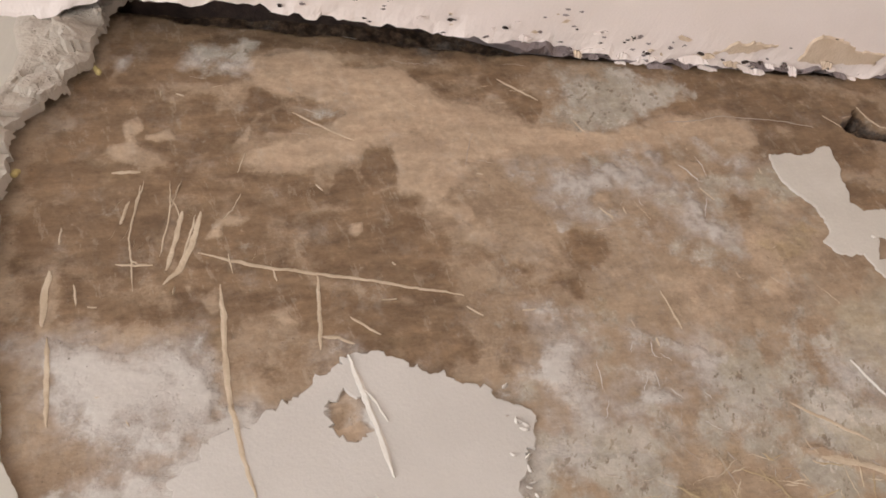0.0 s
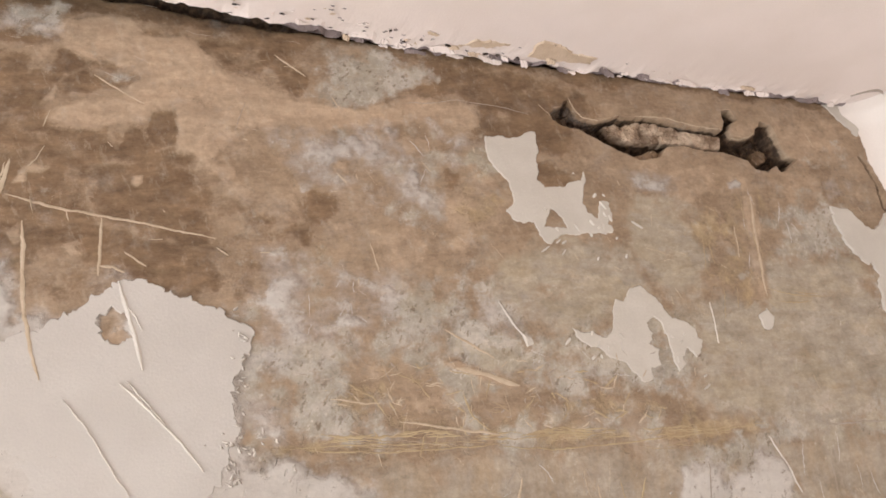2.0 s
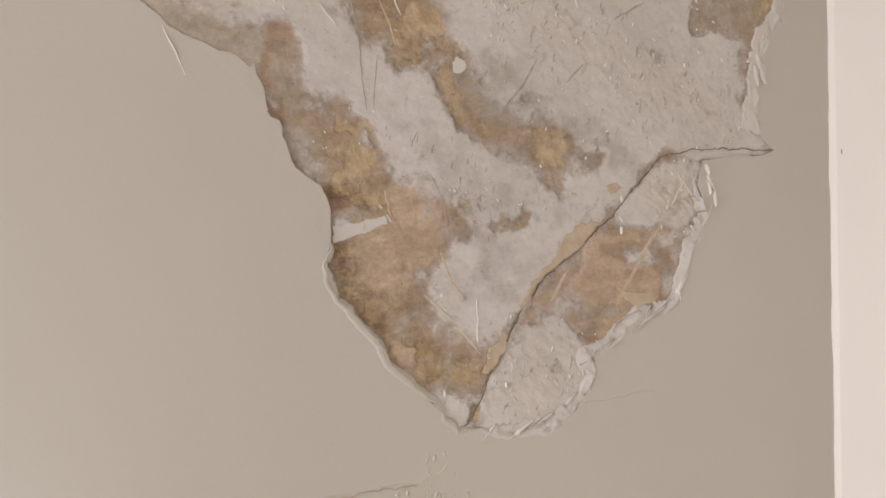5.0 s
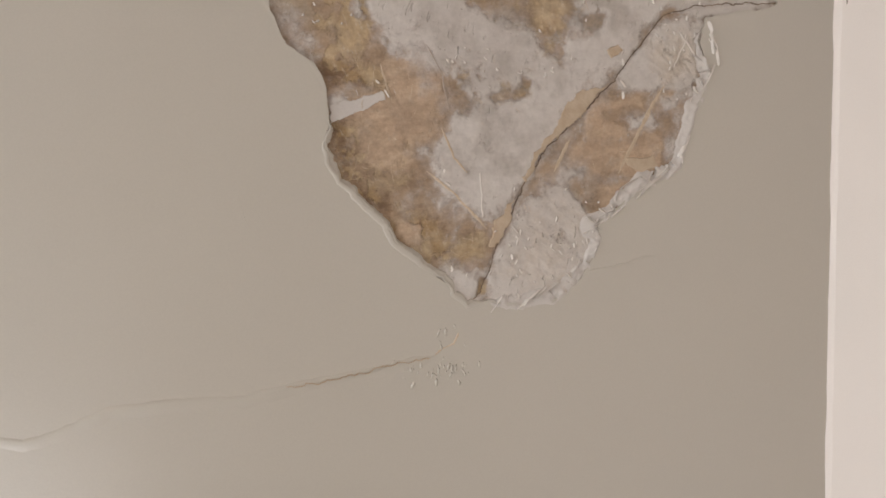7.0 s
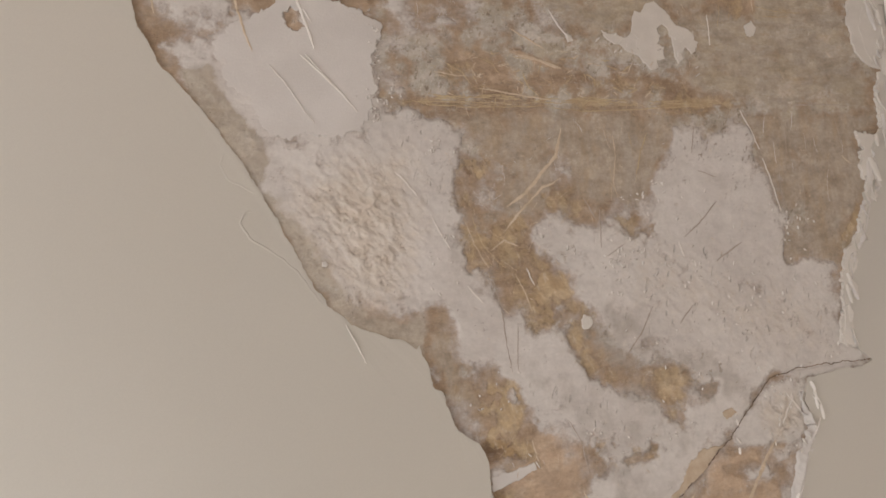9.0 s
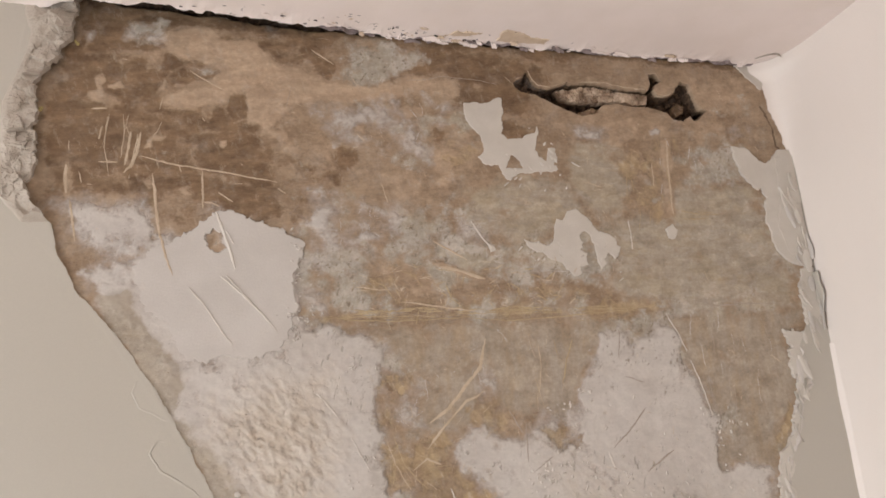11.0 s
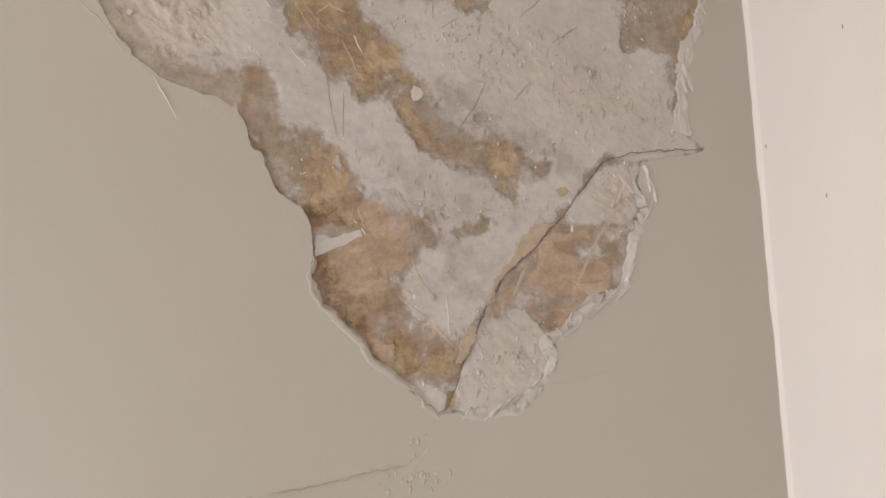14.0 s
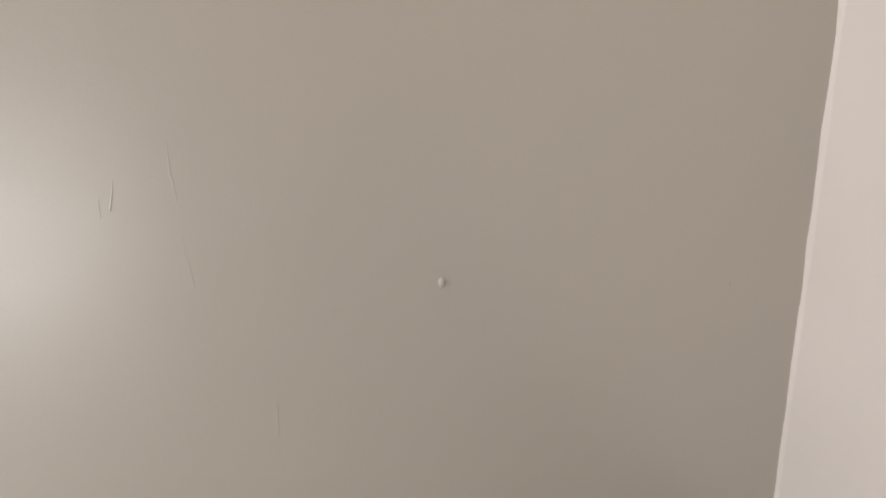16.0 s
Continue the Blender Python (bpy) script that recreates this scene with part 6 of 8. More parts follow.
def cavity(x0, x1, z0, z1, i0, i1, j0, j1, h):
    """The broken-out hole, in a finer grid that meets the plaster round it."""
    m = 3
    n0, n1 = (i1 - i0) * m + 1, (j1 - j0) * m + 1
    x, z = np.meshgrid(np.linspace(x0, x1, n0), np.linspace(z0, z1, n1), indexing="ij")

    def finer(a):
        a = a[i0:i1 + 1, j0:j1 + 1]
        rows = np.stack([np.interp(np.arange(n0) / m, np.arange(i1 - i0 + 1), a[:, j]) for j in range(a.shape[1])], axis=1)
        return np.stack([np.interp(np.arange(n1) / m, np.arange(j1 - j0 + 1), rows[i]) for i in range(n0)], axis=0)

    layers = {k: finer(v) for k, v in LAYERS.items()}
    out = finer(h)
    px, pz = x + 0.0022 * fbm(x, z, 0.010, 150, 5), z + 0.0022 * fbm(x, z, 0.010, 160, 5)
    inside = inside_distance(px, pz, HOLE)
    deep = np.clip((inside + 0.0004) / 0.0014, 0, 1)
    face = np.clip(0.5 + inside_distance(px, pz, HOLE_SHELF) / 0.002, 0, 1)
    ledge = np.clip(0.5 + inside_distance(px, pz, HOLE_LEDGE) / 0.002, 0, 1)
    stone = np.clip(0.5 + inside_distance(px, pz, HOLE_STONE) / 0.003, 0, 1)
    back = 0.016 + 0.012 * np.clip((x - x0 - 0.05) / 0.04, 0, 1) + 0.014 * fbm(x, z, 0.010, 240, 5)
    back = back * (1 - face) + face * (0.008 + 0.006 * fbm(x, z, 0.008, 244, 5))
    back = back * (1 - ledge) + ledge * (0.006 + 0.003 * fbm(x, z, 0.006, 248, 4))
    back = back * (1 - stone) + stone * (0.012 + 0.004 * fbm(x, z, 0.006, 252, 4))
    rim = np.clip(1 - np.abs(inside + 0.0015) / 0.002, 0, 1) * (inside_distance(px, pz - 0.006, HOLE) > 0) * np.clip(0.4 + 2 * fbm(x, z, 0.02, 258, 4), 0, 1)
    edge = np.minimum(np.minimum(x - x0, x1 - x), np.minimum(z - z0, z1 - z))
    out = out + 0.0012 * rim * np.clip(edge / 0.004, 0, 1) * (0.6 + fbm(x, z, 0.012, 256, 4)) - deep * back
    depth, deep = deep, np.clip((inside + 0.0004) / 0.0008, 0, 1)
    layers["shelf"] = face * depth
    # hole bottom coloured near-black: dark mortar plus the shade of the recess
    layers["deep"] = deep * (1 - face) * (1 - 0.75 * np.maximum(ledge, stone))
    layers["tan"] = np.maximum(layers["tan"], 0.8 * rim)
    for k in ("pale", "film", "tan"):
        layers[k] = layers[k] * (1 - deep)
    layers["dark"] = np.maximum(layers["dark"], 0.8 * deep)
    grid_mesh("plaster_hole", x, z, out, layers, np.ones((n0 - 1, n1 - 1), bool), "deep ragged hole showing dark mortar, with its shade in the colour")


def painted_wall():
    """The sound painted coat with the torn opening in it."""
    bm = bmesh.new()
    x0, x1, z0, z1 = -ROOM_W, 0.0, 0.0, 2.55
    rim = []
    for x, z in ragged(DAMAGE, 0.003, 0.0016, 300):
        rim.append((min(max(x, x0 + 0.01), -0.0005), min(z, 2.548)))
    front = [bm.verts.new((x, -FACE + 0.0003 * float(fbm(x, z, 0.02, 310)), z)) for x, z in rim]
    outer = [bm.verts.new((x, -FACE, z)) for x, z in ((x0, z0), (x1 + 0.002, z0), (x1 + 0.002, z1 + 0.002), (x0, z1 + 0.002))]
    filled(bm, [front, outer])
    back = [bm.verts.new((x, 0.004, z)) for x, z in inset(rim, -0.0012)]
    skirt(bm, front, back)
    box(bm, x0, x1 + 0.15, 0.07, 0.16, z0, z1)
    bmesh.ops.recalc_face_normals(bm, faces=bm.faces)
    return bm


wall = tagged(part("wall_north", painted_wall(), wall_paint), "grey-beige painted plaster wall with a large torn-off patch", "wall", kind="structure")
plaster_relief()


def facet(x, z, size, seed, high, tilt):
    """Broken stone faces: flat tilted cells."""
    best = (9e9, 0, 0, 0, 0)
    i, j = math.floor(x / size), math.floor(z / size)
    for a in (i - 1, i, i + 1):
        for b in (j - 1, j, j + 1):
            r = random.Random((a * 7919 + b * 104729 + seed) & 0xFFFFFF)
            cx, cz = (a + r.random()) * size, (b + r.random()) * size
            d = (x - cx) ** 2 + (z - cz) ** 2
            if d < best[0]:
                best = (d, cx, cz, r.uniform(-1, 1), r.uniform(0, 6.28))
    d, cx, cz, h, a = best
    return high * h + tilt * ((x - cx) * math.cos(a) + (z - cz) * math.sin(a))


def broken_edge():
    """The thick broken plaster at the top end of the tear."""
    bm = bmesh.new()
    inner = RIM_LEFT[:RIM_KEEP + 1]

    def along(line, s):
        d = [0.0]
        for a, b in zip(line, line[1:]):
            d.append(d[-1] + math.hypot(b[0] - a[0], b[1] - a[1]))
        s *= d[-1]
        for i in range(len(line) - 1):
            if s <= d[i + 1] or i == len(line) - 2:
                f = (s - d[i]) / (d[i + 1] - d[i])
                return (line[i][0] + f * (line[i + 1][0] - line[i][0]), line[i][1] + f * (line[i + 1][1] - line[i][1]))

    rows, ns, nu = [], 260, 44
    for i in range(ns + 1):
        a, b = along(CHUNK_OUTER, i / ns), along(inner, i / ns)
        a = (a[0] - 0.006, a[1] - 0.002)
        row = []
        for j in range(nu + 1):
            u = 1 - (1 - j / nu) ** 1.5
            x, z = a[0] + (b[0] - a[0]) * u, a[1] + (b[1] - a[1]) * u
            x += (0.006 * float(fbm(x, z, 0.025, 320, 4)) + facet(x, z, 0.012, 371, 0.0025, 0.2)) * min(1, u * 4)
            d = FACE - 0.0012 + 0.0017 * min(1, u * 12) + 0.005 * min(1, u * 4)
            rock = 0.006 * float(fbm(x, z, 0.045, 330, 3)) + facet(x, z, 0.024, 341, 0.0026, 0.26) + facet(x, z, 0.011, 351, 0.0016, 0.16) + 0.0016 * float(fbm(x, z, 0.008, 361, 4))
            d += rock * min(1, max(0, (u - 0.12) * 2.5))
            cut = 0.982 + 0.012 * float(fbm(x, z, 0.03, 345, 3))
            if u > cut:
                d -= ((u - cut) / (1 - cut)) ** 1.2 * 0.0080
            d = min(d, 0.0026 + 0.25 * (1 - i / ns))
            row.append(bm.verts.new((x, -d, z)))
        rows.append(row)
    for r, s in zip(rows, rows[1:]):
        for j in range(nu):
            bm.faces.new((r[j], r[j + 1], s[j + 1], s[j]))
    bmesh.ops.recalc_face_normals(bm, faces=bm.faces)
    part("broken_plaster", bm, broken, wall, "thick crumbling grey lime plaster edge")


broken_edge()


SEEDS = [1000]
CHIPS = []


def surface(x, z):
    """How far the face stands out at a place, remnants included."""
    top = relief(x, z)
    for outline, lift in CHIPS:
        if lift <= top or not (outline[0][0] - 0.3 < x < outline[0][0] + 0.3 and abs(z - outline[0][1]) < 0.3):
            continue
        odd = False
        for (ax, az), (bx, bz) in zip(outline, outline[1:] + outline[:1]):
            if (az > z) != (bz > z) and x < (bx - ax) * (z - az) / (bz - az) + ax:
                odd = not odd
        if odd:
            top = lift
    return top


def remnant(outline, thick, rag, mat, label, hole=None):
    """A thin piece of coat left on the old plaster, with its own torn edge."""
    SEEDS[0] += 7
    s = SEEDS[0]
    bm = bmesh.new()
    loops = []
    for k, line in enumerate([outline] + ([hole] if hole else [])):
        pts = ragged(line, 0.0018, 1.9 * rag, s + 3 * k, scale=0.014)
        pts = [(-0.0008 if x > -0.022 and "corner" in label else x, z) for x, z in pts]
        sign = 1 if k == 0 else -1
        if k == 0:
            bed = 0.8 * max(relief(x, z) for x, z in pts)
        lift = [bed + thick * (0.7 + 0.12 * float(fbm(x, z, 0.05, s + 5))) for x, z in pts]
        base = [bm.verts.new((min(x, -0.0006), 0.004, z)) for x, z in pts]
        mid = [bm.verts.new((min(x, -0.0006), -0.6 * t, z)) for (x, z), t in zip(pts, lift)]
        top = [bm.verts.new((min(x, -0.0008), -t, z)) for (x, z), t in zip(inset(pts, sign * 0.0006), lift)]
        skirt(bm, base, mid)
        skirt(bm, mid, top)
        loops.append(top)
    filled(bm, loops)
    CHIPS.append((outline, bed + thick * 0.75))
    bmesh.ops.recalc_face_normals(bm, faces=bm.faces)
    ob = part("plaster_lip" if mat is lip else "paint_remnant", bm, mat, wall, label)
    return ob


def scratch(width, mat, line):
    """A tapered scrape: a shallow strip with a rough edge."""
    SEEDS[0] += 7
    pts = ragged(line, 0.002, 0.0006, SEEDS[0], closed=False, scale=0.012)
    bm = bmesh.new()
    rows, n = [], len(pts)
    for i, (x, z) in enumerate(pts):
        px, pz = pts[max(0, i - 1)]
        nx, nz = pts[min(n - 1, i + 1)]
        d = math.hypot(nx - px, nz - pz) or 1
        sx, sz = -(nz - pz) / d, (nx - px) / d
        u = i / (n - 1)
        w = (0.27 if mat is fresh else 0.34) * width * (0.25 + 0.75 * min(1, 6 * u, 6 * (1 - u))) * max(0.12, 1 + 0.45 * float(fbm(x, z, 0.02, SEEDS[0] + 2)) + 0.35 * float(fbm(x, z, 0.004, SEEDS[0] + 5, 3)))
        row = []
        for k, up in ((-1, -0.0015), (-0.8, 0.0004), (0.1, 0.0006 + 0.0006 * (mat is fresh)), (0.85, 0.0004), (1, -0.0015)):
            qx, qz = x + sx * k * w, z + sz * k * w
            row.append(bm.verts.new((qx, -up - surface(qx, qz), qz)))
        rows.append(row)
    for r, q in zip(rows, rows[1:]):
        for j in range(4):
            bm.faces.new((r[j], r[j + 1], q[j + 1], q[j]))
    bmesh.ops.recalc_face_normals(bm, faces=bm.faces)
    if bm.faces and sum(f.normal.y for f in bm.faces) > 0:
        bmesh.ops.reverse_faces(bm, faces=bm.faces)
    return part("scuff" if mat is scuff else "scratch", bm, mat, wall)


remnant([(-0.84, 2.237), (-0.854, 2.223), (-0.873, 2.212), (-0.888, 2.203), (-0.901, 2.194), (-0.917, 2.184), (-0.931, 2.165), (-0.933, 2.145), (-0.917, 2.121), (-0.907, 2.108), (-0.895, 2.091), (-0.882, 2.078), (-0.872, 2.061), (-0.845, 2.052), (-0.824, 2.061), (-0.79, 2.059), (-0.761, 2.065), (-0.752, 2.09), (-0.744, 2.111), (-0.749, 2.143), (-0.741, 2.166), (-0.736, 2.192), (-0.745, 2.203), (-0.763, 2.217), (-0.787, 2.224), (-0.813, 2.234), (-0.829, 2.238)], -0.0002, 0.0022, skim, "large smooth white skim-coat remnant with gouges", hole=[(-0.852, 2.208), (-0.841, 2.214), (-0.832, 2.209), (-0.831, 2.197), (-0.826, 2.19), (-0.837, 2.184), (-0.85, 2.189)])
remnant([(-0.515, 2.403), (-0.499, 2.407), (-0.483, 2.406), (-0.47, 2.414), (-0.461, 2.413), (-0.461, 2.391), (-0.462, 2.373), (-0.465, 2.36), (-0.457, 2.352), (-0.441, 2.353), (-0.428, 2.359), (-0.415, 2.364), (-0.412, 2.373), (-0.409, 2.366), (-0.413, 2.356), (-0.414, 2.342), (-0.413, 2.329), (-0.401, 2.321), (-0.398, 2.33), (-0.397, 2.341), (-0.391, 2.344), (-0.385, 2.34), (-0.384, 2.327), (-0.391, 2.318), (-0.385, 2.31), (-0.392, 2.305), (-0.407, 2.306), (-0.423, 2.302), (-0.44, 2.303), (-0.453, 2.296), (-0.457, 2.29), (-0.465, 2.295), (-0.468, 2.303), (-0.473, 2.312), (-0.492, 2.313), (-0.497, 2.321), (-0.501, 2.326), (-0.493, 2.333), (-0.493, 2.342), (-0.497, 2.357), (-0.501, 2.365), (-0.509, 2.371), (-0.514, 2.381), (-0.514, 2.394)], 0.0011, 0.0010, old_white, "L-shaped white paint remnant", hole=[(-0.457, 2.317), (-0.453, 2.328), (-0.447, 2.325), (-0.441, 2.317), (-0.438, 2.31), (-0.448, 2.308), (-0.46, 2.308)])
remnant([(-0.397, 2.236), (-0.387, 2.234), (-0.376, 2.248), (-0.367, 2.253), (-0.36, 2.245), (-0.352, 2.24), (-0.342, 2.227), (-0.334, 2.221), (-0.322, 2.215), (-0.313, 2.211), (-0.312, 2.203), (-0.308, 2.197), (-0.311, 2.183), (-0.316, 2.18), (-0.324, 2.189), (-0.331, 2.182), (-0.33, 2.174), (-0.336, 2.168), (-0.341, 2.174), (-0.343, 2.189), (-0.344, 2.201), (-0.349, 2.214), (-0.357, 2.22), (-0.364, 2.217), (-0.36, 2.205), (-0.366, 2.192), (-0.355, 2.188), (-0.359, 2.173), (-0.368, 2.17), (-0.369, 2.159), (-0.377, 2.155), (-0.383, 2.161), (-0.396, 2.174), (-0.408, 2.178), (-0.416, 2.186), (-0.431, 2.192), (-0.443, 2.197), (-0.446, 2.205), (-0.43, 2.203), (-0.415, 2.198), (-0.404, 2.204), (-0.401, 2.218)], 0.0011, 0.0010, old_white, "ragged white paint remnant")
remnant([(-0.498, 1.839), (-0.489, 1.837), (-0.484, 1.828), (-0.49, 1.82), (-0.498, 1.822), (-0.501, 1.831)], 0.002, 0.0008, old_white, "small white dab of filler")
remnant([(-0.233, 2.226), (-0.221, 2.235), (-0.215, 2.223), (-0.22, 2.211), (-0.229, 2.212)], 0.0015, 0.0008, old_white, "small white paint speck")
remnant([(-0.497, 2.199), (-0.489, 2.197), (-0.486, 2.191), (-0.493, 2.188)], 0.003, 0.0004, old_white, "small white paint blob")
remnant([(-0.104, 2.358), (-0.078, 2.356), (-0.056, 2.334), (-0.044, 2.332), (-0.028, 2.351), (-0.019, 2.363), (-0.021, 2.303), (-0.017, 2.266), (-0.014, 2.238), (-0.013, 2.202), (-0.008, 2.175), (-0.022, 2.17), (-0.035, 2.174), (-0.05, 2.19), (-0.061, 2.209), (-0.066, 2.245), (-0.057, 2.278), (-0.063, 2.291), (-0.082, 2.295), (-0.095, 2.317)], 0.003, 0.0014, old_white, "peeling white paint along the corner")
remnant([(-0.022, 2.17), (-0.008, 2.175), (-0.003, 2.13), (-0.002, 2.091), (-0.03, 2.078), (-0.033, 2.104), (-0.031, 2.139)], 0.0035, 0.0014, old_white, "peeling white paint along the corner")
remnant([(-0.073, 2.077), (-0.038, 2.079), (-0.037, 2.052), (-0.047, 2.027), (-0.042, 2.002), (-0.068, 1.968), (-0.078, 1.93), (-0.098, 1.899), (-0.111, 1.853), (-0.115, 1.808), (-0.107, 1.781), (-0.135, 1.786), (-0.122, 1.854), (-0.119, 1.896), (-0.093, 1.93), (-0.073, 1.978), (-0.062, 2.019), (-0.063, 2.052)], 0.0035, 0.0018, old_white, "peeling white paint edge beside the sound wall")
remnant([(-0.033, 2.279), (-0.022, 2.266), (-0.016, 2.236), (-0.016, 2.202), (-0.032, 2.181), (-0.042, 2.201), (-0.048, 2.228), (-0.041, 2.255)], 0.0036, 0.0012, old_white, "peeling white paint flake beside the corner")
remnant([(-0.033, 2.341), (-0.017, 2.351), (-0.016, 2.308), (-0.014, 2.274), (-0.028, 2.264), (-0.035, 2.293)], 0.0044, 0.001, old_white, "peeling white paint flake beside the corner")
remnant([(-0.031, 2.117), (-0.017, 2.123), (-0.008, 2.091), (-0.017, 2.073), (-0.032, 2.078)], 0.0048, 0.001, old_white, "peeling white paint flake beside the corner")
remnant([(-0.071, 2.052), (-0.041, 2.059), (-0.053, 2.027), (-0.067, 2.01), (-0.07, 2.027)], 0.0052, 0.0012, old_white, "peeling white paint flake")
remnant([(-0.109, 1.915), (-0.092, 1.928), (-0.093, 1.899), (-0.111, 1.868), (-0.118, 1.876)], 0.005, 0.0012, old_white, "peeling white paint flake")
remnant([(-0.123, 1.839), (-0.112, 1.842), (-0.113, 1.801), (-0.124, 1.785), (-0.132, 1.795)], 0.0046, 0.0012, old_white, "peeling white paint flake")
remnant([(-0.322, 1.674), (-0.345, 1.667), (-0.368, 1.652), (-0.379, 1.637), (-0.387, 1.622), (-0.401, 1.61), (-0.413, 1.589), (-0.424, 1.576), (-0.419, 1.572), (-0.402, 1.596), (-0.376, 1.621), (-0.343, 1.647)], 0.0010, 0.0015, lip, "lifted tan plaster lip beside the crack")
remnant([(-0.435, 1.553), (-0.453, 1.536), (-0.46, 1.524), (-0.465, 1.506), (-0.457, 1.504), (-0.447, 1.517), (-0.44, 1.532)], 0.0010, 0.0015, lip, "lifted tan plaster lip beside the crack")
remnant([(-0.318, 1.711), (-0.306, 1.716), (-0.299, 1.708), (-0.314, 1.701)], 0.002, 0.0008, lip, "small tan plaster flake")
remnant([(-0.296, 1.592), (-0.262, 1.593), (-0.254, 1.583), (-0.274, 1.577), (-0.293, 1.583)], 0.0015, 0.0008, lip, "small tan plaster flake")
remnant([(-0.625, 1.655), (-0.613, 1.657), (-0.582, 1.662), (-0.569, 1.666), (-0.567, 1.660), (-0.59, 1.650), (-0.613, 1.640), (-0.625, 1.638)], 0.0004, 0.0012, skim, "white smear of filler")
remnant([(-0.813, 1.908), (-0.809, 1.909), (-0.806, 1.905), (-0.809, 1.902), (-0.813, 1.903)], 0.005, 0.0003, skim, "small white plaster crumb")
remnant([(-0.074, 2.495), (-0.052, 2.503), (-0.022, 2.498), (-0.019, 2.482), (-0.031, 2.456), (-0.042, 2.466), (-0.06, 2.484)], 0.0012, 0.001, old_white, "small white paint flake under the ceiling")

scratch(0.0026, scraped, [(-0.416, 2.461), (-0.41, 2.447), (-0.403, 2.439), (-0.384, 2.437)])
scratch(0.0022, scraped, [(-0.338, 2.448), (-0.322, 2.45), (-0.294, 2.45), (-0.265, 2.445), (-0.229, 2.444)])
scratch(0.0018, scraped, [(-0.216, 2.435), (-0.207, 2.433), (-0.195, 2.437), (-0.185, 2.443)])
scratch(0.0032, scraped, [(-0.931, 2.307), (-0.886, 2.297), (-0.838, 2.29), (-0.767, 2.278)])
scratch(0.0045, scraped, [(-0.858, 2.292), (-0.857, 2.262), (-0.856, 2.24)])
scratch(0.0054, scraped, [(-0.916, 2.285), (-0.912, 2.262), (-0.909, 2.233), (-0.904, 2.206), (-0.896, 2.178), (-0.888, 2.156)])
scratch(0.0054, scraped, [(-0.943, 2.339), (-0.945, 2.317), (-0.949, 2.294)])
scratch(0.0063, scraped, [(-0.932, 2.339), (-0.935, 2.313), (-0.941, 2.294), (-0.949, 2.283)])
scratch(0.0018, scraped, [(-0.971, 2.358), (-0.972, 2.333), (-0.972, 2.316), (-0.965, 2.279)])
scratch(0.0018, scraped, [(-0.952, 2.356), (-0.951, 2.338), (-0.953, 2.304)])
scratch(0.0027, scraped, [(-0.839, 2.262), (-0.829, 2.255), (-0.821, 2.25)])
scratch(0.0023, scraped, [(-0.878, 2.427), (-0.861, 2.418), (-0.835, 2.403)])
scratch(0.0023, scraped, [(-0.723, 2.47), (-0.707, 2.459), (-0.694, 2.45)])
scratch(0.0063, scraped, [(-1.013, 2.293), (-1.012, 2.276), (-1.009, 2.255)])
scratch(0.0045, scraped, [(-1.006, 2.248), (-1, 2.221), (-0.996, 2.196)])
scratch(0.0036, scraped, [(-0.99, 2.367), (-0.973, 2.369)])
scratch(0.0018, scraped, [(-0.635, 2.282), (-0.628, 2.254)])
scratch(0.0018, scraped, [(-0.998, 2.284), (-0.994, 2.269)])
scratch(0.0027, scraped, [(-0.978, 2.342), (-0.979, 2.327)])
scratch(0.0018, scraped, [(-0.886, 2.297), (-0.883, 2.287)])
scratch(0.0018, scraped, [(-0.907, 2.389), (-0.912, 2.372)])
scratch(0.0018, scraped, [(-0.669, 2.43), (-0.662, 2.419)])
scratch(0.0036, scraped, [(-0.855, 2.249), (-0.845, 2.248), (-0.836, 2.244)])
scratch(0.0023, scraped, [(-1.012, 2.323), (-1.011, 2.311)])
scratch(0.0023, scraped, [(-0.978, 2.298), (-0.956, 2.298)])
scratch(0.0014, scraped, [(-0.969, 2.361), (-0.971, 2.344), (-0.973, 2.325)])
scratch(0.0014, scraped, [(-0.953, 2.362), (-0.951, 2.349), (-0.944, 2.332)])
scratch(0.0014, scraped, [(-0.947, 2.363), (-0.949, 2.349), (-0.951, 2.338)])
scratch(0.0014, scraped, [(-0.908, 2.354), (-0.912, 2.343), (-0.918, 2.333)])
scratch(0.0027, scraped, [(-0.935, 2.336), (-0.937, 2.317), (-0.94, 2.305)])
scratch(0.0032, scraped, [(-0.979, 2.328), (-0.977, 2.342), (-0.975, 2.345)])
scratch(0.0011, scuff, [(-0.595, 2.432), (-0.578, 2.435), (-0.563, 2.437), (-0.547, 2.443), (-0.532, 2.443)])
scratch(0.0009, scuff, [(-0.532, 2.443), (-0.498, 2.441), (-0.465, 2.437)])
scratch(0.0008, scuff, [(-0.749, 2.414), (-0.753, 2.397), (-0.757, 2.383)])
scratch(0.0013, scuff, [(-0.869, 2.431), (-0.855, 2.426), (-0.844, 2.431)])
scratch(0.0065, fresh, [(-0.841, 2.236), (-0.833, 2.215), (-0.826, 2.195), (-0.82, 2.176), (-0.816, 2.163)])
scratch(0.003, fresh, [(-0.833, 2.215), (-0.825, 2.205), (-0.819, 2.195)])
scratch(0.004, fresh, [(-0.833, 2.154), (-0.807, 2.131), (-0.791, 2.115), (-0.778, 2.1), (-0.768, 2.087)])
scratch(0.0024, fresh, [(-0.827, 2.155), (-0.811, 2.138), (-0.797, 2.122)])
scratch(0.0024, fresh, [(-0.87, 2.141), (-0.854, 2.123), (-0.828, 2.085), (-0.818, 2.071)])
scratch(0.0064, scraped, [(-0.51, 2.074), (-0.52, 2.037), (-0.541, 2.015), (-0.563, 1.99), (-0.588, 1.973)])
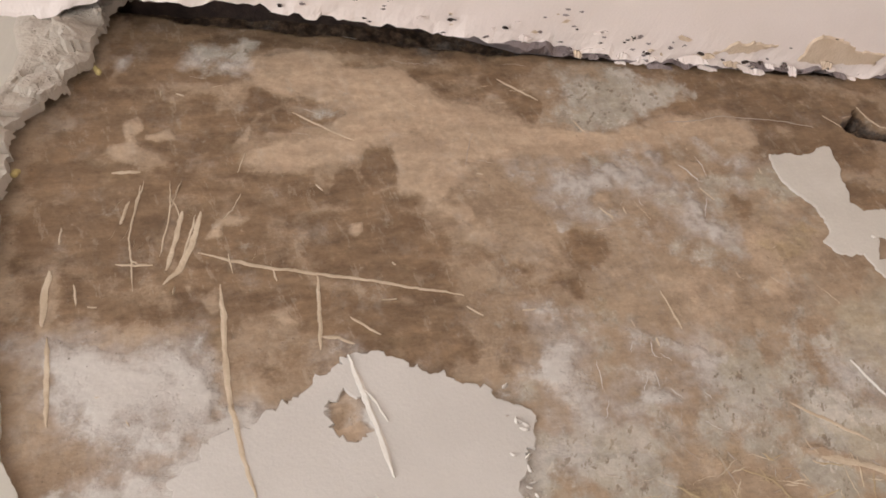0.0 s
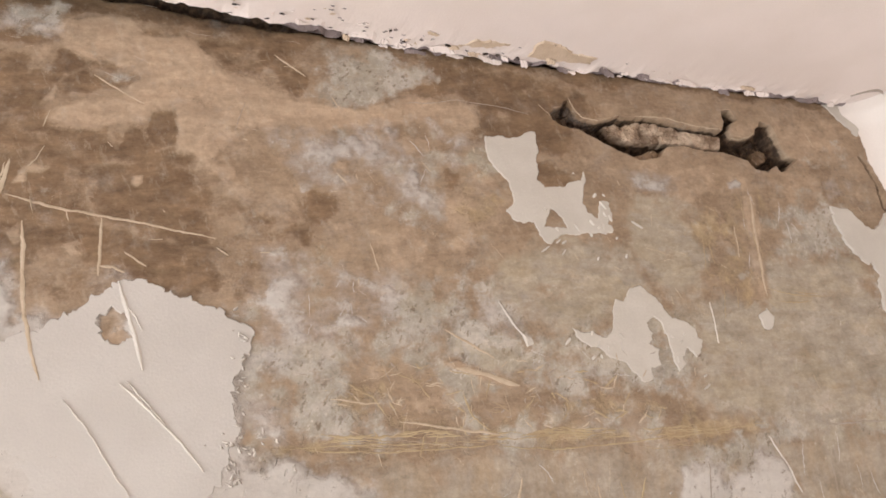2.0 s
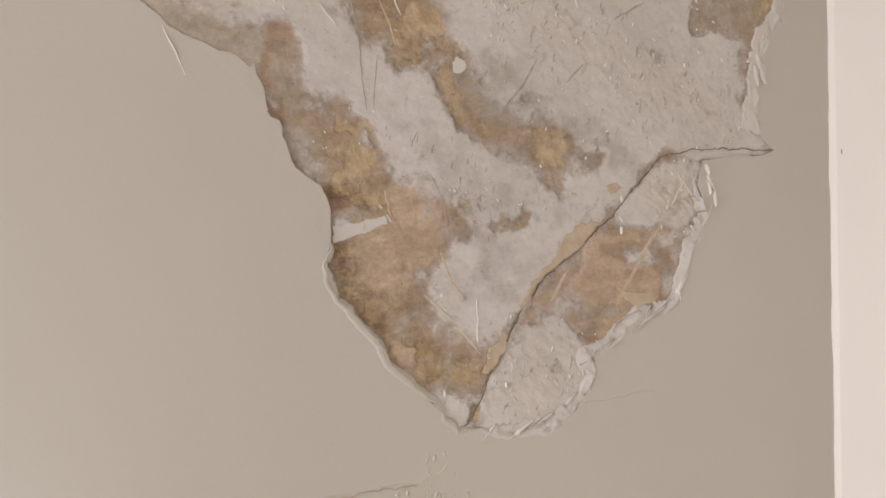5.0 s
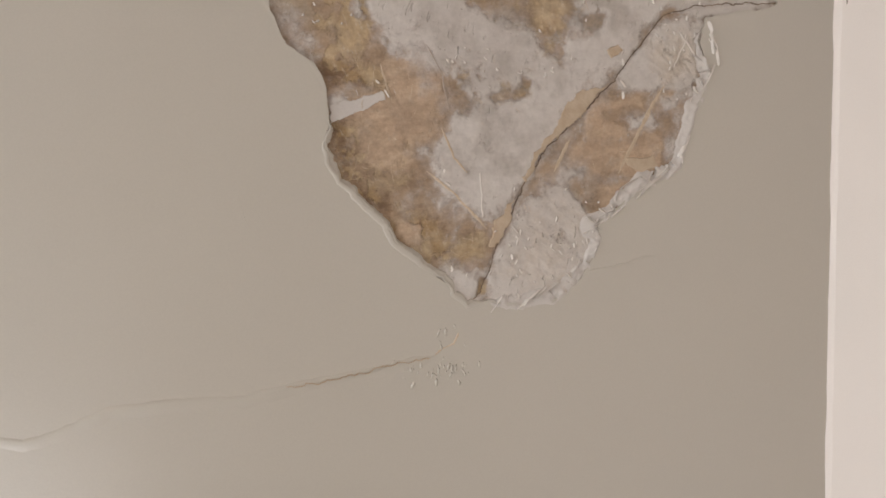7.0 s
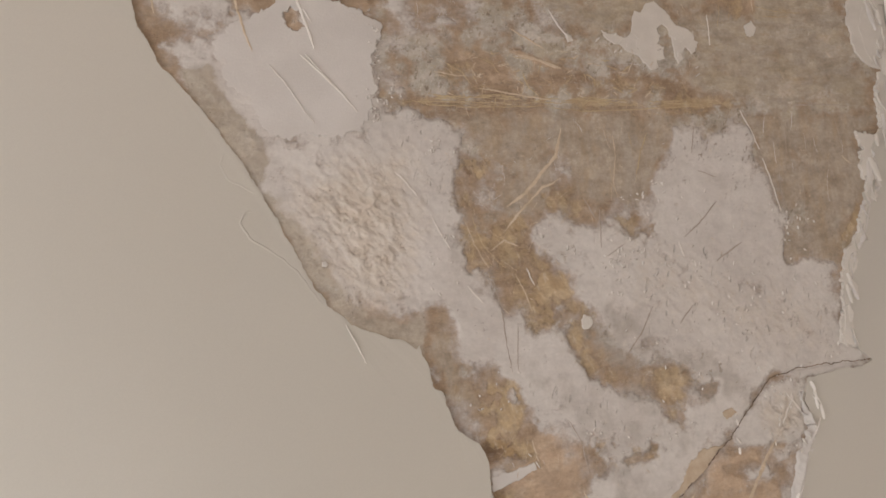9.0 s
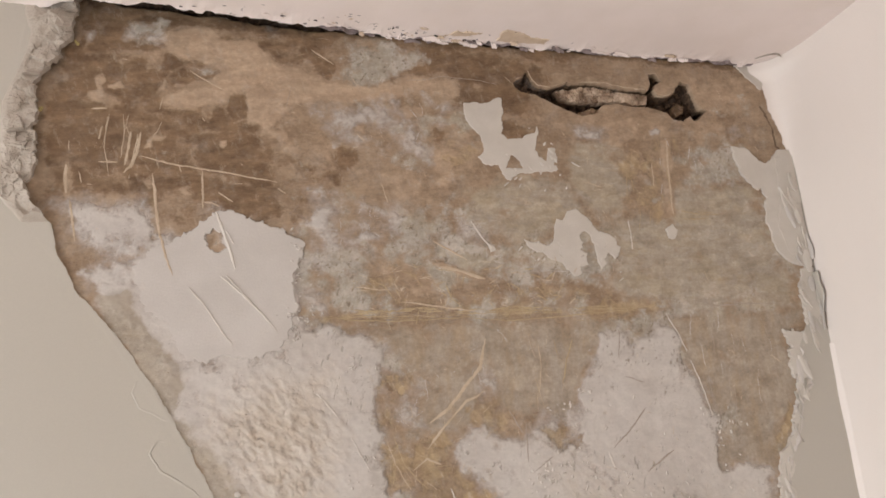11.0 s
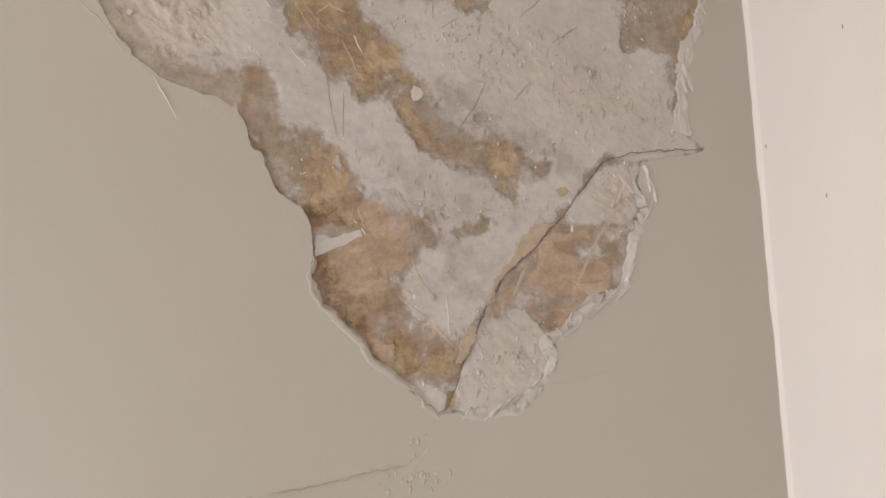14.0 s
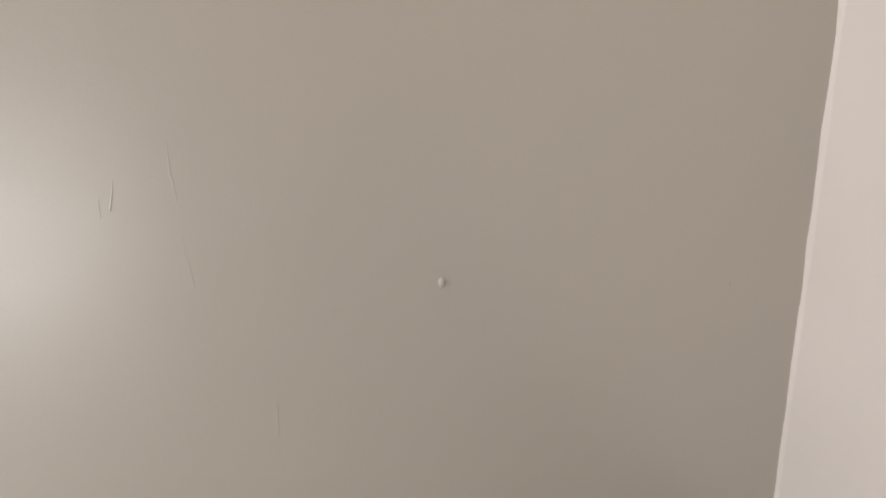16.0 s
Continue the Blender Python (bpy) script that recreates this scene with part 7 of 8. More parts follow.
scratch(0.0048, scraped, [(-0.515, 2.009), (-0.541, 1.997), (-0.571, 1.966), (-0.593, 1.942)])
scratch(0.0072, scraped, [(-0.562, 2.168), (-0.534, 2.162), (-0.504, 2.152)])
scratch(0.0032, scraped, [(-0.57, 2.203), (-0.526, 2.178)])
scratch(0.0024, fresh, [(-0.289, 2.238), (-0.287, 2.195)])
scratch(0.002, fresh, [(-0.251, 2.104), (-0.237, 2.076), (-0.227, 2.052)])
scratch(0.002, fresh, [(-0.224, 2.04), (-0.212, 2.004), (-0.204, 1.968)])
scratch(0.0048, scraped, [(-0.21, 2.364), (-0.215, 2.3), (-0.217, 2.246)])
scratch(0.004, fresh, [(-0.359, 1.927), (-0.353, 1.909)])
scratch(0.0024, fresh, [(-0.517, 2.23), (-0.505, 2.21), (-0.493, 2.194)])
scratch(0.0032, fresh, [(-0.725, 2.015), (-0.712, 2.003), (-0.699, 1.986)])
scratch(0.0024, fresh, [(-0.683, 1.961), (-0.672, 1.941), (-0.661, 1.921)])
scratch(0.0024, scraped, [(-0.239, 2.325), (-0.241, 2.289)])
scratch(0.0024, fresh, [(-0.642, 1.877), (-0.624, 1.856)])
scratch(0.0032, scuff, [(-0.3, 1.98), (-0.327, 1.952), (-0.351, 1.933)])
scratch(0.0032, scuff, [(-0.268, 1.926), (-0.288, 1.914), (-0.308, 1.901)])
scratch(0.0032, scuff, [(-0.402, 1.847), (-0.421, 1.814), (-0.446, 1.782)])
scratch(0.0024, scuff, [(-0.347, 1.845), (-0.367, 1.823)])
scratch(0.0024, scuff, [(-0.466, 1.97), (-0.467, 1.92)])
scratch(0.0024, scuff, [(-0.324, 2.083), (-0.33, 2.044)])
scratch(0.0024, scuff, [(-0.611, 1.889), (-0.602, 1.852), (-0.597, 1.806), (-0.592, 1.773)])
scratch(0.0016, scuff, [(-0.582, 1.831), (-0.585, 1.774)])
scratch(0.0024, scuff, [(-0.324, 2.021), (-0.296, 2.013)])
scratch(0.0024, scuff, [(-0.487, 1.985), (-0.47, 1.956)])
scratch(0.0016, scuff, [(-0.459, 1.909), (-0.435, 1.926)])
scratch(0.0018, ochre_streak, [(-0.706, 2.105), (-0.679, 2.1), (-0.63, 2.098), (-0.573, 2.1), (-0.522, 2.103)])
scratch(0.0018, ochre_streak, [(-0.529, 2.101), (-0.469, 2.097), (-0.39, 2.103), (-0.323, 2.109), (-0.25, 2.117)])
scratch(0.0018, ochre_streak, [(-0.712, 2.102), (-0.644, 2.105), (-0.588, 2.104)])
scratch(0.0032, scraped, [(-0.616, 2.123), (-0.573, 2.117), (-0.521, 2.11)])
scratch(0.0018, ochre_streak, [(-0.514, 2.106), (-0.468, 2.111), (-0.413, 2.109)])
scratch(0.0018, ochre_streak, [(-0.658, 2.154), (-0.637, 2.143), (-0.626, 2.128)])
scratch(0.0018, ochre_streak, [(-0.615, 2.163), (-0.597, 2.156), (-0.587, 2.141)])
scratch(0.0032, scraped, [(-0.672, 2.142), (-0.644, 2.138), (-0.63, 2.139)])
scratch(0.0024, ochre_streak, [(-0.557, 2.145), (-0.55, 2.126), (-0.536, 2.115)])
scratch(0.0024, ochre_streak, [(-0.392, 2.071), (-0.403, 2.044), (-0.411, 2.014)])
scratch(0.0024, scraped, [(-0.44, 2.067), (-0.438, 2.036), (-0.444, 2.007)])
scratch(0.0024, scraped, [(-0.64, 1.954), (-0.631, 1.926), (-0.615, 1.899)])
scratch(0.0018, ochre_streak, [(-0.633, 1.96), (-0.621, 1.926), (-0.594, 1.898)])
scratch(0.0024, scraped, [(-0.581, 1.89), (-0.568, 1.863), (-0.562, 1.843)])
scratch(0.0032, scraped, [(-0.611, 1.919), (-0.593, 1.932), (-0.576, 1.924)])
scratch(0.0024, fresh, [(-0.567, 1.897), (-0.557, 1.876)])
scratch(0.0024, scuff, [(-0.184, 2.114), (-0.128, 2.117), (-0.072, 2.117)])
scratch(0.0072, scraped, [(-0.245, 1.671), (-0.272, 1.633), (-0.305, 1.576)])
scratch(0.0043, scraped, [(-0.529, 1.587), (-0.501, 1.564), (-0.464, 1.524)])
scratch(0.0029, fresh, [(-0.471, 1.583), (-0.47, 1.537)])
scratch(0.0036, scraped, [(-0.511, 1.63), (-0.499, 1.6), (-0.486, 1.584)])
scratch(0.0036, scraped, [(-0.572, 1.693), (-0.567, 1.673), (-0.562, 1.658)])
scratch(0.0058, scraped, [(-0.366, 1.614), (-0.385, 1.581)])
scratch(0.0029, fresh, [(-0.225, 1.73), (-0.202, 1.7)])
scratch(0.0029, fresh, [(-0.213, 1.726), (-0.234, 1.691)])
scratch(0.0043, fresh, [(-0.208, 1.644), (-0.218, 1.604), (-0.222, 1.581)])
scratch(0.0022, scuff, [(-0.525, 1.713), (-0.508, 1.683), (-0.502, 1.648)])

def crack_line(name, line, width, mat, face, label, amount=0.0015):
    SEEDS[0] += 7
    pts = ragged(line, 0.002, amount, SEEDS[0], closed=False, scale=0.01)
    bm = bmesh.new()
    rows, n = [], len(pts)
    for i, (x, z) in enumerate(pts):
        px, pz = pts[max(0, i - 1)]
        nx, nz = pts[min(n - 1, i + 1)]
        d = math.hypot(nx - px, nz - pz) or 1
        sx, sz = -(nz - pz) / d, (nx - px) / d
        w = 0.5 * width * (0.7 + 1.0 * abs(float(fbm(x, z, 0.03, SEEDS[0] + 2))))
        y = -face if face > 0.004 else -relief(x, z) - 0.0005
        rows.append([bm.verts.new((x + sx * k * w, yy, z + sz * k * w)) for k, yy in ((-1, 0.004), (-0.9, y), (0.9, y), (1, 0.004))])
    for r, q in zip(rows, rows[1:]):
        for j in range(3):
            bm.faces.new((r[j], r[j + 1], q[j + 1], q[j]))
    bmesh.ops.recalc_face_normals(bm, faces=bm.faces)
    if sum(f.normal.y for f in bm.faces) > 0:
        bmesh.ops.reverse_faces(bm, faces=bm.faces)
    return part(name, bm, mat, wall, label)


crack_line("crack", CRACK, 0.0013, crack_fill_shade, 0.0016, "long dark branching crack through the plaster")

# shadow of the gap at the corner's edge, drawn as a brown strip
crack_line("crack", [(-0.038, 2.428), (-0.030, 2.411), (-0.025, 2.391), (-0.023, 2.372), (-0.022, 2.360), (-0.017, 2.357)], 0.0032, crack_fill_shade, 0.0016, "dark strip for the shadow in the gap by the rounded corner")


def ridge(name, line, width, height, mat, label, lump=0.5):
    """A low raised seam on the sound coat."""
    SEEDS[0] += 7
    pts = ragged(line, 0.004, 0.0015, SEEDS[0], closed=False, scale=0.03)
    bm = bmesh.new()
    rows, n = [], len(pts)
    for i, (x, z) in enumerate(pts):
        px, pz = pts[max(0, i - 1)]
        nx, nz = pts[min(n - 1, i + 1)]
        d = math.hypot(nx - px, nz - pz) or 1
        sx, sz = -(nz - pz) / d, (nx - px) / d
        u = i / (n - 1)
        h = height * min(1, 8 * u, 8 * (1 - u)) * (1 + lump * 2 * float(fbm(x, z, 0.02, SEEDS[0] + 1)))
        rows.append([bm.verts.new((x + sx * k * width, -FACE + 0.0004 - h * f, z + sz * k * width))
                     for k, f in ((-1, -0.1), (-0.45, 0.55), (0, 1), (0.2, 0.6), (0.3, -0.1))])
    for r, q in zip(rows, rows[1:]):
        for j in range(4):
            bm.faces.new((r[j], r[j + 1], q[j + 1], q[j]))
    bmesh.ops.recalc_face_normals(bm, faces=bm.faces)
    if sum(f.normal.y for f in bm.faces) > 0:
        bmesh.ops.reverse_faces(bm, faces=bm.faces)
    return part(name, bm, mat, wall, label, smooth=True)


ridge("filler_seam", WALL_RIDGE, 0.013, 0.0013, wall_paint, "painted-over uneven filler seam")
ridge("filler_seam", RIDGE_TIP, 0.003, 0.0012, scraped, "small tan plaster seam")
ridge("filler_seam", LEFT_LOOP, 0.003, 0.0008, wall_paint, "painted-over loop of filler")
ridge("filler_seam", LEFT_LOOP_LOW, 0.003, 0.0007, wall_paint, "painted-over loop of filler")
ridge("filler_seam", LOW_LINE, 0.004, 0.0012, wall_paint, "painted-over fine seam")


crack_line("crack", WALL_RIDGE[-5:-1], 0.0010, lip, FACE + 0.0022, "thin brown crack in the filler seam")
ridge("paint_scratch", [(-0.789, 1.837), (-0.781, 1.822), (-0.772, 1.805), (-0.763, 1.789)], 0.0016, 0.0016, fresh, "bright scratch beside the torn edge")
for k, mark in enumerate(WALL_MARKS):
    ridge("paint_scratch", mark, 0.0022, 0.0009, wall_paint, "fine raised scratch under the paint")


def lumps(spots):
    """Little crusts of filler on the sound wall."""
    rnd = random.Random(31)
    bm = bmesh.new()
    for x0, z0, sx, sz, count in spots:
        for i in range(count):
            x, z, r = rnd.gauss(x0, sx), rnd.gauss(z0, sz), rnd.uniform(0.0012, 0.0032)
            m = pose(x, -FACE, z, 0, rnd.uniform(-40, 40), 0) @ Matrix.Diagonal((0.5, 0.45, 1.5, 1))
            made = bmesh.ops.create_icosphere(bm, subdivisions=1, radius=r, matrix=m)
            for v in made["verts"]:
                v.co += Vector((rnd.uniform(-1, 1), 0, rnd.uniform(-1, 1))) * 0.25 * r
    part("filler_crumbs", bm, wall_paint, wall, "small painted-over crumbs of filler", smooth=True)


lumps(CRUMBS)


def torn_edge(name, line, out, into, mat, label, seed):
    """A crusty strip along the tear: feathered filler outside the edge, crumbled coat inside it."""
    pts = ragged(line, 0.0025, 0.0022, seed, closed=False, scale=0.02)
    bm = bmesh.new()
    rows, n, nu = [], len(pts), 9
    for i, (x, z) in enumerate(pts):
        px, pz = pts[max(0, i - 3)]
        nx, nz = pts[min(n - 1, i + 3)]
        d = math.hypot(nx - px, nz - pz) or 1
        sx, sz = -(nz - pz) / d, (nx - px) / d  # into the damaged patch
        end = min(1, i / 8, (n - 1 - i) / 8)
        a = out * end * (0.75 + 1.0 * float(fbm(x, z, 0.05, seed + 1)))
        b = into * end * (0.7 + 1.3 * abs(float(fbm(x, z, 0.025, seed + 2))))
        row = []
        for j in range(nu + 1):
            u = j / nu
            s = -a + (a + b) * u
            qx, qz = x + sx * s, z + sz * s
            rough = float(fbm(qx, qz, 0.010, seed + 3, 4))
            if s <= 0:
                y = FACE + 0.0005 * min(1, 4 * u) * end + 0.0005 * rough * end - 0.0012 * (j == 0)
            else:
                k = s / max(b, 1e-6)
                low = relief(qx, qz)
                y = FACE + 0.001 - (FACE - low) * k ** 0.7 + 0.0052 * rough * (1 - k * k) - 0.0012 * (j == nu)
            row.append(bm.verts.new((qx, -y, qz)))
        rows.append(row)
    for r, q in zip(rows, rows[1:]):
        for j in range(nu):
            bm.faces.new((r[j], r[j + 1], q[j + 1], q[j]))
    bmesh.ops.recalc_face_normals(bm, faces=bm.faces)
    if sum(f.normal.y for f in bm.faces) > 0:
        bmesh.ops.reverse_faces(bm, faces=bm.faces)
    part(name, bm, mat, wall, label, smooth=True)


torn_edge("torn_edge", RIM_LOW[9:21], 0.006, 0.005, wall_paint, "feathered painted filler around the torn edge", 610)
torn_edge("torn_edge", RIM_LOW[20:36], 0.006, 0.013, skim, "crumbled white edge of the torn coat", 640)
torn_edge("torn_edge", RIM_RIGHT[:9], 0.004, 0.012, skim, "crumbled white edge of the torn coat", 670)


def hairlines():
    """Many fine scrapes and crumbs, too small to count."""
    rnd = random.Random(9)
    verts, faces = [], []
    for i in range(170):
        x, z = rnd.uniform(-1.0, -0.05), rnd.uniform(1.5, 2.46)
        if float(inside_distance(np.array([x]), np.array([z]), DAMAGE)[0]) < 0.03:
            continue
        length, a, w = rnd.uniform(0.003, 0.02) * rnd.uniform(0.3, 1), rnd.gauss(1.9, 0.7), rnd.uniform(0.0003, 0.0010)
        cx, cz = math.cos(a), math.sin(a)
        k = len(verts)
        for s in (0, 0.5, 1):
            qx, qz = x + cx * length * s, z + cz * length * s
            ww = w * (1 if s == 0.5 else 0.3)
            up = max(relief(qx, qz), 0) + 0.0005
            verts += [(qx - cz * ww, -up + 0.0012, qz + cx * ww), (qx, -up, qz), (qx + cz * ww, -up + 0.0012, qz - cx * ww)]
        for r in (0, 3):
            for j in (0, 1):
                faces.append((k + r + j, k + r + j + 1, k + r + j + 4, k + r + j + 3))
    me = bpy.data.meshes.new("hairline_scratches")
    me.from_pydata(verts, [], faces)
    me.materials.append(scraped)
    ob = new("hairline_scratches", me)
    ob.parent = wall
    tagged(ob, "fine pale scrapes and crumbs on the old plaster", kind="stuff")


hairlines()


def pocks(name, spots, mat, label, shift=0.0):
    """Small chipped slits in the pale coat: each a lens with a raised or sunken middle, its shade or highlight in its
    colour.
    """
    rnd = random.Random(21)
    verts, faces = [], []
    for x0, z0, sx, sz, count, lean in spots:
        for i in range(count):
            x, z = rnd.gauss(x0, sx), rnd.gauss(z0, sz)
            length, w, a = rnd.uniform(0.0008, 0.0026), rnd.uniform(0.0006, 0.0013), rnd.gauss(lean, 0.75)
            keep = rnd.random()
            if float(inside_distance(np.array([x]), np.array([z]), DAMAGE)[0]) < 0.012 or (keep < (0.35 if shift else 0.3)):
                continue
            x, z = x + shift, z - 0.4 * shift
            cx, cz = math.cos(a), math.sin(a)
            k = len(verts)
            up = surface(x, z) + 0.0004
            for s, ww in ((-1, 0.25), (-0.4, 1), (0.3, 0.8), (1, 0.2)):
                qx, qz = x + cx * length * s, z + cz * length * s
                verts += [(qx - cz * w * ww, -up + 0.0007, qz + cx * w * ww), (qx, -up - 0.0012 * (shift != 0), qz), (qx + cz * w * ww, -up + 0.0007, qz - cx * w * ww)]
            for r in (0, 3, 6):
                for j in (0, 1):
                    faces.append((k + r + j, k + r + j + 3, k + r + j + 4, k + r + j + 1))
    me = bpy.data.meshes.new(name)
    me.from_pydata(verts, [], faces)
    me.materials.append(mat)
    ob = new(name, me)
    ob.parent = wall
    tagged(ob, label, kind="stuff")


def strokes(name, regions, mat, label, seed):
    """Brush and scraper strokes: thin, slightly bowed, tapered smears."""
    rnd = random.Random(seed)
    verts, faces = [], []
    for x0, z0, sx, sz, count, lean, spread, long, wide in regions:
        for i in range(count):
            x, z = x0 + sx * rnd.uniform(-1, 1), z0 + sz * rnd.uniform(-1, 1)
            length, w, a = long * rnd.uniform(0.3, 1), wide * rnd.uniform(0.35, 1), rnd.gauss(lean, spread)
            bow = rnd.uniform(-0.07, 0.07) * length
            if rnd.random() < 0.55:
                continue
            if float(inside_distance(np.array([x]), np.array([z]), DAMAGE)[0]) < 0.015:
                continue
            cx, cz = math.cos(a), math.sin(a)
            k, n = len(verts), max(4, int(length / 0.003))
            for j in range(n + 1):
                u = j / n
                off = bow * 4 * u * (1 - u) + 0.0006 * rnd.uniform(-1, 1)
                qx, qz = x + cx * length * (u - 0.5) - cz * off, z + cz * length * (u - 0.5) + cx * off
                ww = 0.5 * w * min(1, 0.1 + 3 * u, 0.1 + 3 * (1 - u)) * rnd.uniform(0.4, 1)
                up = surface(qx, qz) + 0.0003
                verts += [(qx - cz * ww, -up + 0.0004, qz + cx * ww), (qx, -up, qz), (qx + cz * ww, -up + 0.0004, qz - cx * ww)]
            for r in range(0, 3 * n, 3):
                for j in (0, 1):
                    faces.append((k + r + j, k + r + j + 3, k + r + j + 4, k + r + j + 1))
    me = bpy.data.meshes.new(name)
    me.from_pydata(verts, [], faces)
    me.materials.append(mat)
    ob = new(name, me)
    ob.parent = wall
    tagged(ob, label, kind="stuff")


SPOTS = []
for spot in ((-0.749, 2.089), (-0.744, 2.078), (-0.678, 2.046), (-0.7, 2.085), (-0.664, 1.935), (-0.506, 1.922), (-0.519, 1.916), (-0.457, 1.905), (-0.442, 1.913), (-0.377, 2.004), (-0.385, 2.002), (-0.198, 1.946), (-0.198, 1.926), (-0.19, 1.898), (-0.542, 1.939)):
    SPOTS.append((*spot, 0.003, 0.003, 7, 2.0))
SPOTS.append((-0.743, 2.173, 0.005, 0.029, 26, 1.9))
SPOTS.append((-0.736, 2.108, 0.015, 0.009, 34, 2.3))
SPOTS.append((-0.452, 1.891, 0.014, 0.02, 22, 1.7))
SPOTS.append((-0.428, 1.919, 0.019, 0.014, 20, 1.9))
SPOTS.append((-0.394, 1.868, 0.015, 0.028, 26, 1.7))
SPOTS.append((-0.353, 1.894, 0.032, 0.014, 20, 2))
SPOTS.append((-0.302, 1.849, 0.065, 0.029, 46, 2))
SPOTS.append((-0.214, 1.829, 0.034, 0.029, 18, 1.8))
SPOTS.append((-0.184, 1.948, 0.017, 0.019, 20, 1.6))
SPOTS.append((-0.399, 1.987, 0.015, 0.011, 14, 2))
SPOTS.append((-0.336, 1.982, 0.041, 0.03, 10, 1.9))
SPOTS.append((-0.672, 2.051, 0.01, 0.007, 8, 2))
SPOTS.append((-0.661, 1.894, 0.016, 0.016, 14, 2.2))
SPOTS.append((-0.396, 1.5, 0.036, 0.032, 50, 1.5))
SPOTS.append((-0.222, 1.704, 0.024, 0.033, 26, 1.3))
SPOTS.append((-0.481, 1.7, 0.033, 0.017, 18, 2))
SPOTS.append((-0.38, 1.687, 0.028, 0.013, 12, 1.9))
SPOTS.append((-0.318, 1.786, 0.075, 0.019, 20, 1.8))
SPOTS.append((-0.137, 1.797, 0.007, 0.02, 10, 1.6))
SPOTS.append((-0.607, 1.747, 0.017, 0.017, 16, 1.2))
SPOTS.append((-0.396, 2.331, 0.051, 0.027, 10, 1.8))
STROKES_TAN.append((-0.50, 2.145, 0.13, 0.035, 90, 0.1, 0.9, 0.018, 0.0034))
STROKES_OCHRE.append((-0.50, 2.135, 0.14, 0.035, 90, 0.05, 0.8, 0.022, 0.0038))
STROKES_OCHRE.append((-0.48, 2.110, 0.19, 0.0045, 70, 0.02, 0.05, 0.05, 0.0042))
STROKES_DARK.append((-0.52, 2.165, 0.16, 0.04, 80, 0.4, 1.1, 0.009, 0.0026))
strokes("tan_strokes", STROKES_TAN, scraped, "thin tan scraper strokes on the old plaster", 61)
strokes("ochre_strokes", STROKES_OCHRE, ochre_streak, "thin ochre brush strokes on the old plaster", 62)
strokes("dark_strokes", STROKES_DARK, scuff, "thin dark scuff strokes on the old plaster", 63)
strokes("pale_strokes", STROKES_PALE, skim, "thin chalky strokes on the old plaster", 64)
# dark and bright lenses paint the shade and highlight of each chip
pocks("pit_shades", SPOTS, pit_shade, "dark lenses for the shade in small chipped pits of the pale coat")
pocks("pit_highlights", SPOTS, lit_skim, "bright lenses for the light caught on lips beside the chipped pits", -0.0012)


